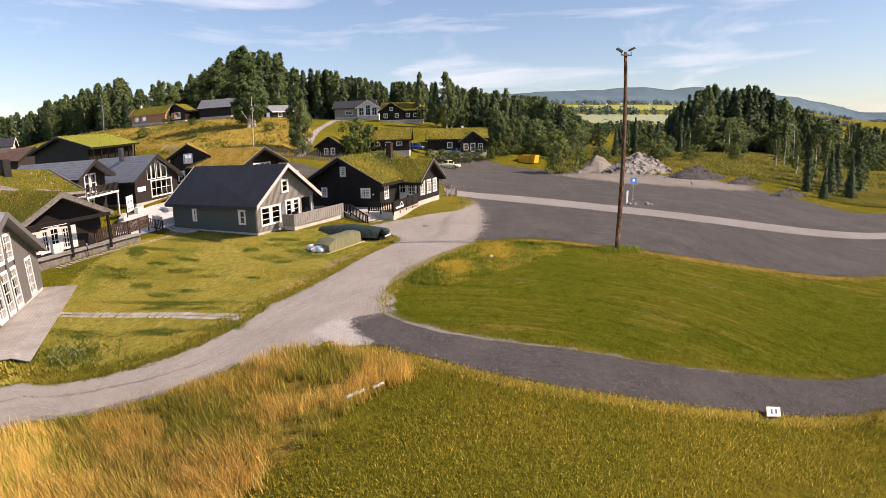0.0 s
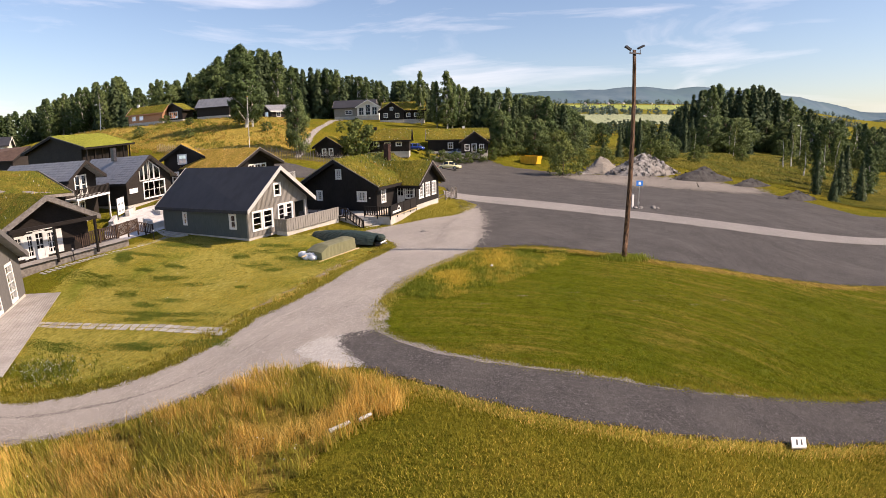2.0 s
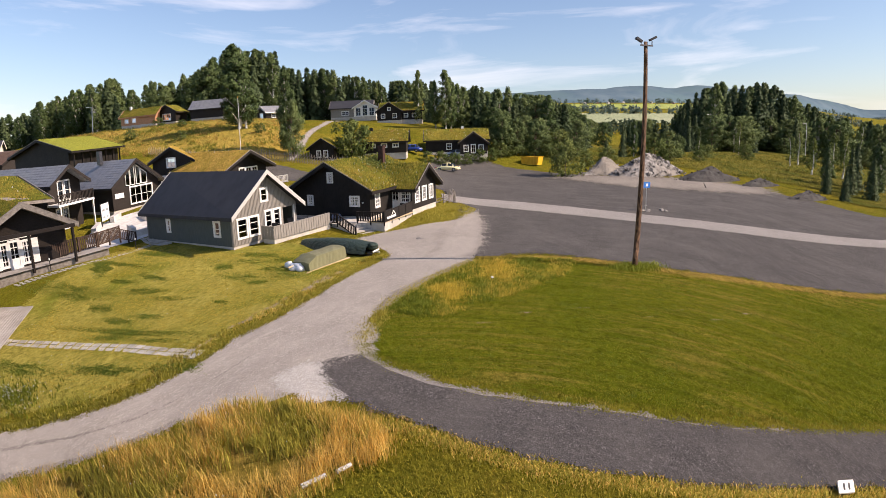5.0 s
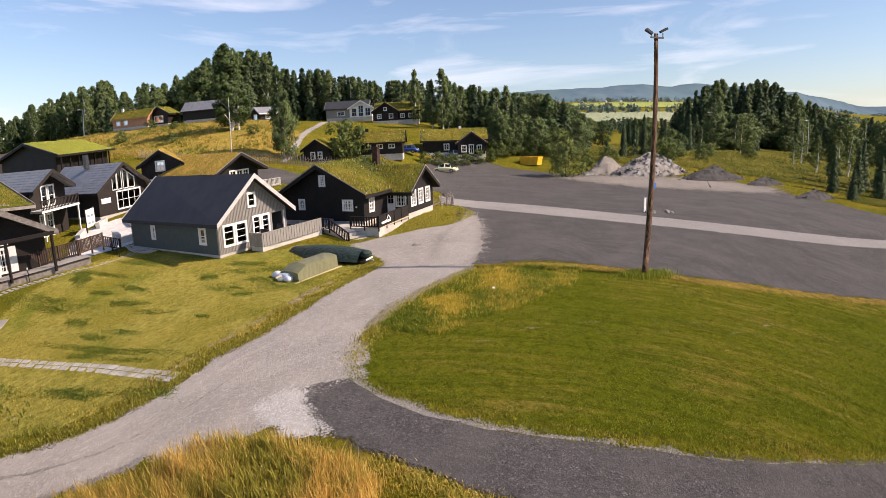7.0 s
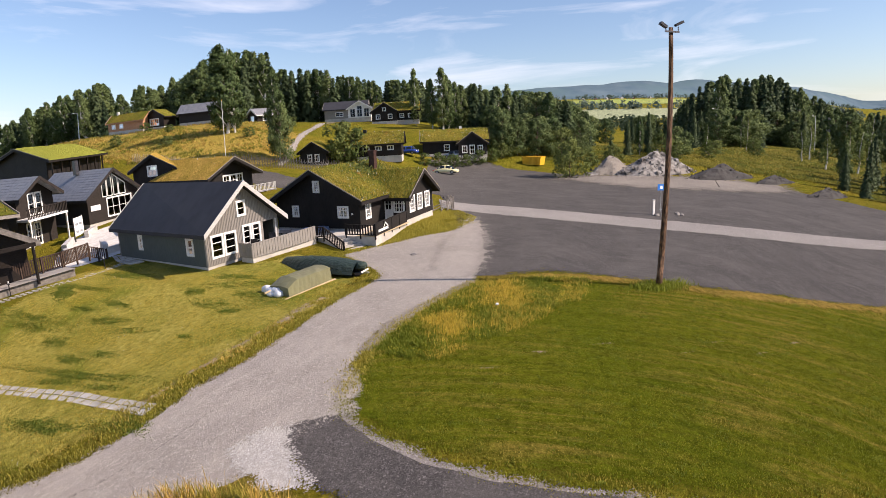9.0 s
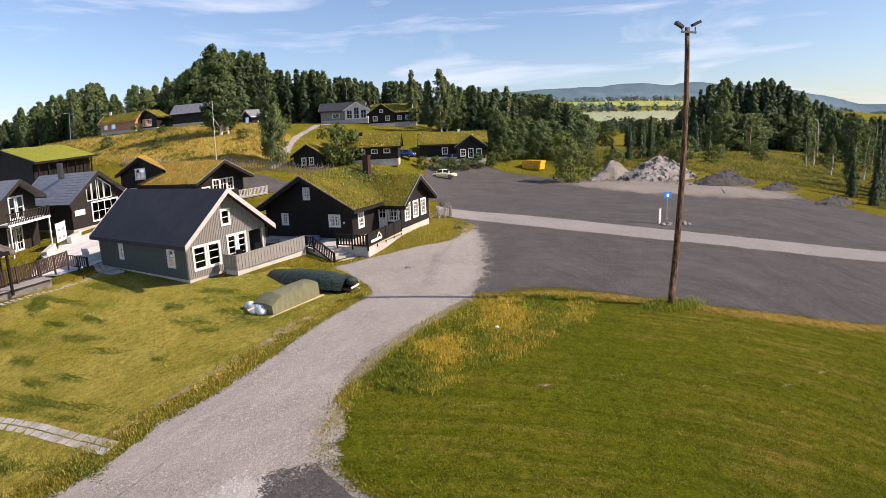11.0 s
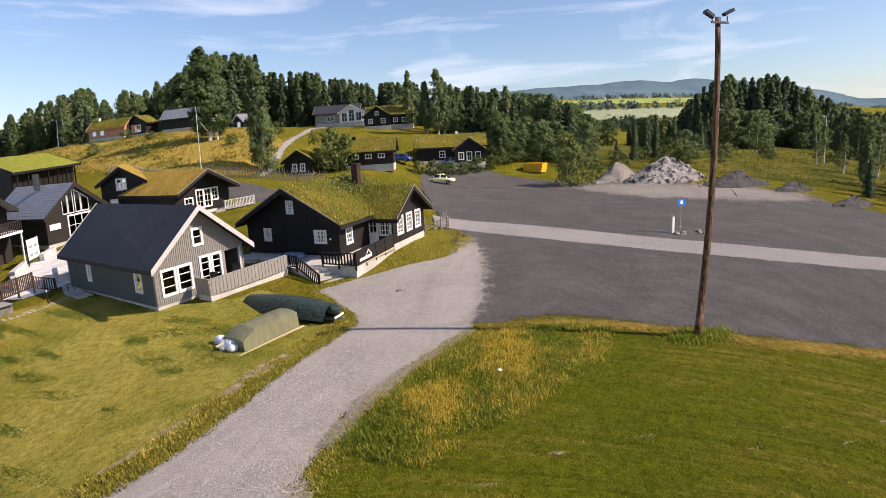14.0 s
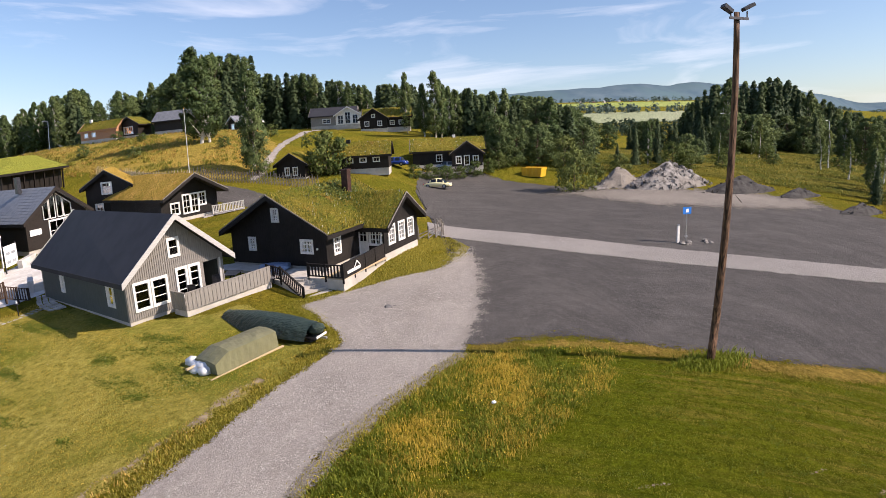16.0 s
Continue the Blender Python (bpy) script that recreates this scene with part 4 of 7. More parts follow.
def gable_roof(h, wide, long, eave, ridge, over, over_front, roof_t, roof_mat, roof_kind, trim_mat, roof_name="roof", tufts=0, tuft_h=0.3):
    rise = (ridge - eave) / (wide / 2)
    c = 1 / math.sqrt(1 + rise * rise)
    for s in (-1, 1):
        x_out = wide / 2 + s * (wide / 2 + over)
        z_out = eave - over * rise
        m = Mesh()
        poly = [(wide / 2, -over_front, ridge), (x_out, -over_front, z_out), (x_out, -over_front, z_out + roof_t / c), (wide / 2, -over_front, ridge + roof_t / c)]
        m.prism(poly, (0, long + 2 * over_front, 0))
        slab = part("roof_slab" if roof_kind == "sod" else roof_name, m, trim_mat if roof_kind == "sod" else roof_mat, h)
        if roof_kind == "sod":
            sod_cover(slab, wide / 2, x_out, ridge + roof_t / c, z_out + roof_t / c, -over_front + 0.1, long + over_front - 0.1, roof_mat, tufts, tuft_h)
        if roof_kind == "slate":
            rows = max(4, int(math.hypot(x_out - wide / 2, ridge - z_out) / 0.45))
            for k in range(rows):
                t0, t1 = k / rows, (k + 1) / rows
                q0 = Vector((wide / 2 + (x_out - wide / 2) * t0, 0, ridge + (z_out - ridge) * t0 + roof_t / c))
                q1 = Vector((wide / 2 + (x_out - wide / 2) * t1, 0, ridge + (z_out - ridge) * t1 + roof_t / c))
                m = Mesh().prism([(q0.x, -over_front + 0.03, q0.z + 0.005), (q1.x, -over_front + 0.03, q1.z + 0.005), (q1.x, -over_front + 0.03, q1.z + 0.038), (q0.x, -over_front + 0.03, q0.z + 0.02)], (0, long + 2 * over_front - 0.06, 0))
                part("slate_course", m, roof_mat, slab)
        # bargeboards at both gables, and the eaves board
        for yy in (-over_front - 0.04, long + over_front):
            m = Mesh().prism([(wide / 2, yy, ridge - 0.10), (x_out + s * 0.02, yy, z_out - 0.10), (x_out + s * 0.02, yy, z_out + roof_t / c + 0.06), (wide / 2, yy, ridge + roof_t / c + 0.06)], (0, 0.04, 0))
            part("bargeboard", m, trim_mat, h)
        if roof_kind == "sod":
            up = roof_t / c + 0.06
            m = Mesh().prism([(wide / 2, -over_front - 0.05, ridge + up), (x_out, -over_front - 0.05, z_out + up), (x_out, -over_front - 0.05, z_out + up + 0.09), (wide / 2, -over_front - 0.05, ridge + up + 0.09)], (0, 0.06, 0))
            part("turf_board", m, M_OLDWOOD, h, "silvered board that holds the turf")
        m = Mesh().box(min(x_out, x_out + s * 0.04), -over_front, z_out - 0.06, max(x_out, x_out + s * 0.04), long + over_front, z_out + roof_t / c + 0.02)
        part("eaves_board", m, M_METALROOF if roof_mat is M_METALROOF else trim_mat, h)


def sod_cover(slab, xr, xo, zr, zo, y0, y1, mat, tufts=0, tuft_h=0.3):
    """Turf on a roof slope: a thick uneven mat."""
    m = Mesh()
    nx, ny = max(6, int(abs(xo - xr) / 0.3)), max(8, int((y1 - y0) / 0.4))
    for i in range(nx + 1):
        for j in range(ny + 1):
            t = i / nx
            yy = y0 + (y1 - y0) * j / ny
            edge = min(1.0, 4 * (1 - t) + 0.25, 6 * min(j, ny - j) / ny + 0.3)
            n = noise.noise(Vector((xr + xo * t, yy * 0.8, zr))) * 0.10 + noise.noise(Vector((xo * t * 3, yy * 2.6, zr + 7))) * 0.06
            m.v.append((xr + (xo - xr) * t, yy, zr + (zo - zr) * t + 0.02 + edge * (0.16 + n)))
    for i in range(nx):
        for j in range(ny):
            m.f.append((i * (ny + 1) + j, i * (ny + 1) + j + 1, (i + 1) * (ny + 1) + j + 1, (i + 1) * (ny + 1) + j))
    part("turf", m, mat, slab, smooth=True)
    if not tufts:
        return
    rs = random.Random(int(abs(xo * 31 + y1 * 7) * 10))
    for mat2, share, seed in ((M_ROOFBLADE, 0.72, 1.0), (M_BUSH, 0.25, 9.0), (M_WHITEFLOWER, 0.03, 4.0)):
        m = Mesh()
        for _ in range(int(tufts * share)):
            t, yy = rs.random(), rs.uniform(y0, y1)
            if noise.noise(Vector((xo * t * 0.5, yy * 0.5, seed + xo))) < rs.uniform(-0.4, 0.25):
                continue
            p = Vector((xr + (xo - xr) * t, yy, zr + (zo - zr) * t + 0.1))
            h = tuft_h * rs.uniform(0.4, 1.2)
            a = rs.uniform(0, 6.28)
            d = Vector((math.cos(a), math.sin(a), 0)) * 0.035
            tip = p + Vector((rs.uniform(-0.4, 0.4) * h, rs.uniform(-0.4, 0.4) * h, h))
            m.add([p - d, p + d, tip], [(0, 1, 2)])
        part("roof_grass", m, mat2, slab, kind="stuff")


# grey house
GREY_WINS = [("front", 0.5, 1.6, 0.75, 2.3, 1, 3), ("front", 1.75, 2.85, 0.75, 2.3, 1, 3), ("front", 3.2, 4.0, 3.25, 4.3, 1, 2), ("front", 3.55, 4.35, 0.75, 2.5, 1, 4), ("front", 4.5, 5.3, 0.75, 2.5, 1, 4),
             ("left", 3.2, 3.75, 1.0, 2.1, 1, 2), ("left", 9.5, 10.25, 0.95, 2.15, 1, 2)]
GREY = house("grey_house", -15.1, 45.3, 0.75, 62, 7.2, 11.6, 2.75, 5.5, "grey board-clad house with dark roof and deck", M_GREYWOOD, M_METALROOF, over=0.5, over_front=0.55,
             wins=GREY_WINS, trim_mat=M_TRIM, side_mat=M_SLATEBOARDS, holes=[("front", 5.5, 6.95, 0.27, 2.45)])
# the recessed porch, with its glazed doors
part("porch_wall", Mesh().box(5.34, 0.165, 0.27, 5.5, 1.9, 2.7), M_GREYWOOD, GREY)
part("porch_wall", Mesh().box(5.5, 1.9, 0.27, 7.0, 2.0, 2.7), M_GREYWOOD, GREY)
part("porch_ceiling", Mesh().box(5.5, 0.165, 2.5, 7.0, 1.9, 2.58), M_GREYWOOD, GREY)
part("porch_floor", Mesh().box(5.5, 0.0, 0.3, 7.0, 1.9, 0.36), M_DECK, GREY)
for a, b in ((5.65, 6.4),):
    window(GREY, lambda u, q, d: (u, 1.84 + d, q), a, b, 0.5, 2.35, 1, 4)
# black house: main body and wing
BLACK = house("black_house", -14.0, 59.5, 0.9, 338, 8.6, 11.0, 2.75, 5.1, "black timber house with flowering sod roof", M_BLACKWOOD, M_SOD, over=0.6, over_front=0.7, roof_kind="sod", tufts=6000, tuft_h=0.26,
              wins=[("front", 4.15, 4.75, 3.4, 4.35, 2, 4), ("front", 1.75, 2.4, 1.25, 2.2, 2, 4), ("front", 6.5, 7.5, 1.2, 2.15, 4, 3), ("right", 0.95, 1.85, 0.95, 2.45, 2, 4)])
house("black_house", -2.4, 59.7, 0.9, 68, 6.0, 6.0, 2.4, 4.3, "", M_BLACKWOOD, M_SOD, over=0.5, over_front=0.6, roof_kind="sod", into=BLACK, tufts=3000, tuft_h=0.26,
      wins=[("front", 0.7, 1.8, 0.85, 2.3, 2, 4), ("front", 2.4, 3.5, 0.85, 2.3, 2, 4), ("front", 4.1, 5.2, 0.85, 2.3, 2, 4), ("left", 3.85, 4.65, 0.2, 2.2, 2, 4, "door"), ("left", 4.8, 5.8, 0.95, 2.15, 4, 3)])
SUB[0] = Matrix([BLACK["plan"][i * 4:i * 4 + 4] for i in range(4)]).inverted() @ spot(-2.4, 59.7, 0.9, 68)
part("door_panel", Mesh().box(0.02, 6.0 - 4.6, 0.28, 0.07, 6.0 - 3.9, 1.15), M_WHITE, BLACK, "white lower door panel")
for yy in (0.15,):
    part("wall_lamp", lump(random.Random(1), (-0.12, yy, 1.75), 0.09, 1, 8, 5, 0), M_WHITE, BLACK, "round white wall lamp")
SUB[0] = Matrix()
part("wall_lamp", lump(random.Random(1), (7.9, -0.1, 1.55), 0.09, 1, 8, 5, 0), M_WHITE, BLACK, "round white wall lamp")
L0 = house("grey_house", -20.2, 18.3, 0.45, 114, 13.4, 8.0, 2.7, 5.4, "grey house with tall white windows", M_MIDGREY, M_SLATE, whole=False, over=0.5, over_front=0.6, roof_kind="slate",
           wins=[("front", 3.2, 4.6, 0.35, 2.5, 2, 4), ("front", 5.0, 6.4, 0.35, 2.5, 2, 4), ("front", 6.8, 8.2, 0.35, 2.5, 2, 4), ("front", 5.0, 6.4, 2.9, 4.3, 2, 3), ("front", 6.8, 8.2, 2.9, 4.3, 2, 3), ("front", 10.2, 11.6, 0.35, 2.5, 2, 4)])
L1 = house("sod_cabin", -29.2, 32.9, 1.3, 76, 8.5, 7.0, 2.75, 4.5, "dark cabin with sod roof and white doors", M_BROWNWOOD, M_SOD, over=0.6, over_front=0.9, roof_kind="sod", tufts=1600, tuft_h=0.22,
           wins=[("front", 0.7, 2.1, 0.55, 2.05, 4, 4), ("front", 2.5, 3.15, 0.5, 2.1, 2, 4), ("front", 3.3, 4.2, 0.3, 2.2, 2, 4, "door"), ("front", 4.4, 5.4, 0.5, 2.1, 4, 4)], trim_mat=M_OLDWOOD)
for a, b, lo, hi in ((2.16, 2.44, 0.4, 2.1), (3.21, 3.24, 0.3, 2.2), (4.26, 4.34, 0.3, 2.2), (5.46, 5.9, 0.45, 2.15), (0.3, 0.64, 0.5, 2.1)):
    part("shutter", Mesh().box(a, -0.05, lo, b, -0.002, hi), M_WHITE, L1)
part("door_panel", Mesh().box(3.42, -0.03, 0.42, 4.08, 0.02, 1.0), M_WHITE, L1, "white lower door panel")
part("name_board", Mesh().box(2.6, -0.09, 2.3, 5.3, -0.03, 2.6), M_WHITE, L1, "plain white board over the doors")
L2 = house("sod_house", -32.9, 46.6, 1.8, 165, 9.0, 18.0, 3.6, 5.4, "long dark house with sod roof", M_BLACKWOOD, M_SOD, over=0.6, over_front=0.6, roof_kind="sod", tufts=2500, tuft_h=0.22, trim_mat=M_OLDWOOD)
L3 = house("balcony_house", -36.8, 51.4, 1.4, 90, 6.0, 9.0, 4.9, 6.4, "dark house with slate roof and balcony", M_BROWNWOOD, M_SLATE, over=0.6, over_front=1.0, roof_kind="slate",
           wins=[("front", 1.2, 2.2, 0.3, 2.4, 2, 3), ("front", 2.4, 3.4, 0.3, 2.4, 2, 3), ("front", 1.9, 2.9, 3.1, 5.1, 1, 2), ("front", 3.1, 4.1, 3.1, 5.1, 1, 2)])
L4 = house("gable_window_house", -35.2, 61.2, 2.0, 78, 8.2, 9.0, 3.0, 5.5, "dark house with slate roof and wide gable windows", M_BROWNWOOD, M_SLATE, over=0.6, over_front=0.5, roof_kind="slate",
           wins=[("front", 3.0, 7.0, 0.6, 2.6, 4, 2)])
L5 = house("sedum_house", -57.7, 70.5, 5.1, 9, 9.2, 18.0, 4.3, 6.0, "dark house under a low green sedum roof", M_BLACKWOOD, M_SEDUM, over=0.9, over_front=0.9, roof_kind="sod")
C6 = house("sod_cabin", -37.0, 74.6, 2.8, 21, 5.0, 6.0, 3.9, 5.4, "black cabin with golden sod roof", M_BLACKWOOD, M_DRYSOD, over=0.6, over_front=0.6, roof_kind="sod",
           wins=[("front", 1.9, 3.1, 3.0, 4.3, 2, 2), ("front", 1.0, 1.9, 0.6, 2.0, 2, 2), ("front", 3.2, 4.0, 0.6, 2.0, 2, 2)])
house("sod_cabin", -26.0, 71.6, 2.6, 65, 8.0, 11.0, 2.6, 4.5, "", M_BLACKWOOD, M_DRYSOD, over=0.6, over_front=1.2, roof_kind="sod", tufts=300, into=C6,
      wins=[("front", 1.3, 2.5, 0.7, 1.9, 2, 2), ("front", 3.0, 4.1, 0.6, 2.6, 2, 3), ("front", 4.15, 5.25, 0.6, 2.6, 2, 3), ("front", 5.3, 6.3, 1.2, 2.6, 2, 3)])
C11 = house("sod_cabin", -21.5, 100, 4.1, 0, 4.2, 7.0, 2.2, 3.6, "small black cabin with sod roof behind a fence", M_BLACKWOOD, M_SOD, roof_kind="sod",
            wins=[("front", 1.2, 1.9, 0.6, 1.8, 2, 2), ("front", 2.4, 3.1, 0.6, 1.8, 2, 2)])
C12 = house("sod_house", -13, 109, 4.6, -90, 5.0, 7.5, 2.3, 3.9, "low house with green sod roof", M_BROWNWOOD, M_SOD, tufts=2500, roof_kind="sod",
            wins=[("right", 1.2, 2.2, 1.2, 1.9, 2, 1), ("right", 3.2, 4.2, 1.2, 1.9, 2, 1), ("right", 5.2, 6.2, 1.2, 1.9, 2, 1)])
C13 = house("sod_house", -2.4, 122.5, 3.9, -90, 6.0, 12.0, 2.6, 4.4, "black sod-roofed house beside parked cars", M_BLACKWOOD, M_SOD, tufts=3500, roof_kind="sod",
            wins=[("right", 4.0, 5.0, 0.7, 1.9, 2, 2), ("right", 6.8, 7.6, 0.7, 1.9, 2, 2), ("right", 8.2, 8.9, 0.3, 2.0, 1, 2)])
house("sod_house", 4.2, 116.0, 3.4, 0, 5.2, 5.0, 2.4, 4.3, "", M_BLACKWOOD, M_SOD, tufts=600, roof_kind="sod", into=C13,
      wins=[("front", 0.7, 1.6, 0.7, 2.0, 2, 2), ("front", 2.1, 3.0, 0.4, 2.1, 2, 2), ("front", 3.6, 4.5, 0.7, 2.0, 2, 2)])
H7 = house("log_cabin", -71.5, 130, 13.3, -90, 5.0, 9.0, 2.2, 3.7, "golden log cabin on a stone base on the hill", M_LOGWOOD, M_SOD, roof_kind="sod",
           wins=[("right", 1.0, 2.0, 0.8, 1.8, 2, 2), ("right", 3.0, 4.0, 0.8, 1.8, 2, 2)])
house("log_cabin", -63.2, 127.5, 13.3, 0, 4.6, 6.0, 2.5, 3.9, "", M_BROWNWOOD, M_SOD, roof_kind="sod", into=H7, wins=[("front", 1.2, 3.4, 0.6, 2.1, 4, 2)])
H8 = house("dark_cabin", -56, 135, 13.6, -90, 5.0, 8.0, 2.4, 4.2, "dark cabin with slate roof on the hill", M_BROWNWOOD, M_SLATE, roof_kind="slate")
H9 = house("pale_house", -29, 166, 12.4, -90, 6.0, 11.0, 2.8, 4.7, "grey and white house with wide gable windows", M_GREYWOOD, M_METALROOF,
           wins=[("right", 3.0, 5.0, 0.8, 1.9, 2, 2)])
house("pale_house", -22.5, 158.5, 12.4, 0, 6.0, 6.0, 2.6, 4.4, "", M_WHITE, M_METALROOF, into=H9, wins=[("front", 0.5, 1.9, 0.4, 2.6, 2, 2), ("front", 2.3, 3.7, 0.4, 3.3, 2, 3), ("front", 4.1, 5.5, 0.4, 2.6, 2, 2)])
H10 = house("sod_house", -14.5, 154, 11.0, -90, 5.0, 10.5, 2.6, 4.4, "black sod-roofed house on the hill", M_BLACKWOOD, M_SOD, tufts=1500, roof_kind="sod",
            wins=[("right", 1.6, 2.4, 0.8, 1.8, 2, 2), ("right", 4.0, 5.0, 0.6, 1.9, 2, 2), ("right", 6.0, 7.0, 0.8, 1.8, 2, 2), ("right", 8.0, 9.0, 0.8, 1.8, 2, 2)])


house("sod_house", -15.2, 148.4, 10.9, 0, 6.0, 6.0, 2.5, 4.5, "", M_BLACKWOOD, M_SOD, tufts=400, roof_kind="sod", into=H10, wins=[("front", 1.0, 2.0, 0.8, 1.9, 2, 2), ("front", 3.9, 4.9, 0.8, 1.9, 2, 2), ("front", 2.6, 3.4, 2.7, 3.5, 2, 1)])
house("small_cabin", -43.5, 141, 12.3, -40, 4.0, 6.0, 2.2, 3.5, "small dark cabin with white trim behind the hill", M_BROWNWOOD, M_SLATE, trim_mat=M_WHITE, roof_kind="slate", wins=[("front", 1.2, 2.6, 0.6, 1.9, 2, 2), ("right", 1.5, 2.7, 0.7, 1.8, 2, 2)])
house("brown_house", -84, 92, 6.6, -90, 9.0, 12.0, 2.0, 3.9, "low house with brown roof on the slope", M_BROWNWOOD, M_LOGBROWN, over=0.7)
house("white_house", -97.5, 101, 9.2, -60, 6.0, 7.0, 2.6, 4.2, "white-gabled house at the edge of the wood", M_WHITE, M_METALROOF, wins=[("right", 2.0, 3.2, 0.8, 2.0, 2, 2)])


# ---------- lamp pole ----------
def lamp_pole():
    at = spot(12.86, 39.7, -0.1, 0)
    p = thing("lamp_pole", at, "tall brown wooden pole with two floodlights", "lamp pole")
    m = Mesh()
    LEAN = -1.5
    for i in range(12):
        m.tube((0, LEAN * i / 12, 14.2 * i / 12), (0, LEAN * (i + 1) / 12, 14.2 * (i + 1) / 12), 0.19 - 0.075 * i / 12, 0.19 - 0.075 * (i + 1) / 12, 12, i in (0, 11))
    part("post", m, M_POLE, p, smooth=True)
    m = Mesh().beam((-0.40, LEAN - 0.15, 13.95), (0.40, LEAN - 0.15, 13.95), 0.07, 0.09)
    part("crossarm", m, M_DARKMETAL, p)
    for s in (-1, 1):
        m = Mesh().tube((s * 0.34, LEAN - 0.15, 13.95), (s * 0.36, LEAN - 0.15, 14.22), 0.03)
        part("bracket", m, M_DARKMETAL, p)
        m = Mesh()
        ang = Vector((s * 0.8, -0.15, 0.42)).normalized()
        c = Vector((s * 0.44, LEAN - 0.15, 14.32))
        side = Vector((0, 1, 0))
        m.prism([c - ang * 0.22 - side * 0.15, c + ang * 0.22 - side * 0.2, c + ang * 0.22 + side * 0.2, c - ang * 0.22 + side * 0.15], ang.cross(side) * 0.13)
        part("floodlight", m, M_DARKMETAL, p)
    m = Mesh().box(-0.14, -0.33, 2.3, 0.14, -0.17, 2.75)
    part("junction_box", m, M_WHITE, p, "small white junction box")


lamp_pole()


# ---------- trees ----------
def leaf_quads(m, rnd, c, r, n, size, flat=0.0):
    for _ in range(n):
        d = Vector((rnd.gauss(0, 1), rnd.gauss(0, 1), rnd.gauss(0, 0.8)))
        p = c + d.normalized() * r * rnd.uniform(0.25, 1.0)
        a = Vector((rnd.gauss(0, 1), rnd.gauss(0, 1), rnd.gauss(0, 1) * (1 - flat))).normalized()
        b = a.orthogonal().normalized()
        b = (Matrix.Rotation(rnd.uniform(0, 6.28), 3, a) @ b) * size * rnd.uniform(0.6, 1.3)
        a = a.cross(b).normalized() * size * rnd.uniform(0.5, 1.0)
        m.add([p - b * 0.75, p + b * 0.75, p + a * 1.5], [(0, 1, 2)])


def unit_rows(a):
    return a / np.maximum(1e-6, np.linalg.norm(a, axis=1))[:, None]


def spray(rs, at, out, size, loose=0.7):
    """Small leaves at the points given, each lit as a bit of the crown that faces out."""
    n = len(at)
    tilt = unit_rows(out + loose * rs.normal(0, 1, (n, 3)))
    a = unit_rows(np.cross(tilt, rs.normal(0, 1, (n, 3))))
    b = np.cross(tilt, a)
    k = size * rs.uniform(0.55, 1.4, (n, 1))
    v = np.stack([at + a * k, at - 0.5 * a * k + 0.8 * b * k, at - 0.5 * a * k - 0.8 * b * k], 1).reshape(-1, 3)
    return v, np.repeat(unit_rows(out + 0.22 * rs.normal(0, 1, (n, 3))), 3, axis=0)


def loft(m, pts, radii, seg=7):
    """One bent tapering stem through the points."""
    k = len(m.v)
    for p, r in zip(pts, radii):
        m.v += [(p.x + r * math.cos(2 * math.pi * i / seg), p.y + r * math.sin(2 * math.pi * i / seg), p.z) for i in range(seg)]
    m.f += [(k + j * seg + i, k + j * seg + (i + 1) % seg, k + (j + 1) * seg + (i + 1) % seg, k + (j + 1) * seg + i) for j in range(len(pts) - 1) for i in range(seg)]
    return m


def broad_tree(seed, h, w, leaf, low=0.12, clumps=110, per=80, shape="oval", clump=0.14, limbs=3):
    """A leafy tree, h high and w wide, at the origin: a bent trunk, limbs, and leaves in uneven clumps."""
    rnd, rs = random.Random(seed), np.random.RandomState(seed)
    t = Mesh()
    n = 7
    pts = [Vector((0, 0, -0.3))]
    for i in range(n):
        pts.append(pts[-1] + Vector((rnd.uniform(-0.02, 0.02) * h, rnd.uniform(-0.02, 0.02) * h, h * 0.95 / n)))
    loft(t, pts, [0.016 * h * (1 - i / n) + 0.02 for i in range(n + 1)])
    balls = []
    for k in range(clumps):
        g = (k + rnd.random()) / clumps
        f = low + (1 - low) * g
        if shape == "round":
            width = math.sqrt(max(0.03, 1 - (2 * g - 0.85) ** 2 / 1.35))
        else:
            width = min(1, 0.45 + 1.9 * g) * (1 - g) ** 0.62
        a = rnd.uniform(0, 2 * math.pi)
        lobe = 1 + 0.22 * math.sin(3 * a + seed + 5 * g) + 0.14 * math.sin(7 * g * 3 + a)
        rr = w / 2 * width * lobe * rnd.uniform(0.45, 0.95)
        c = Vector((math.cos(a) * rr, math.sin(a) * rr, f * h * 0.97))
        if limbs and k % limbs == 0:
            b = pts[min(n, max(1, int(f * n)))] - Vector((0, 0, h * 0.05))
            t.tube(b, c, 0.004 * h + 0.01, 0.01, 4, False)
        balls.append((*c, w * clump * rnd.uniform(0.6, 1.25) * (1.1 - 0.5 * g)))
    c = np.repeat(np.array(balls), per, axis=0)
    d = unit_rows(rs.normal(0, 1, (len(c), 3)))
    at = c[:, :3] + d * c[:, 3:] * rs.uniform(0.35, 1.1, (len(c), 1)) * np.array([1, 1, 0.85])
    axis = unit_rows((at - np.array([0, 0, h * 0.42])) * np.array([1, 1, 0.55]))
    m = Mesh()
    v, m.n = spray(rs, at, unit_rows(0.62 * d + 0.62 * axis + np.array([0, 0, 0.12])), leaf)
    m.v, m.f = v.tolist(), [(3 * i, 3 * i + 1, 3 * i + 2) for i in range(len(v) // 3)]
    return t, m


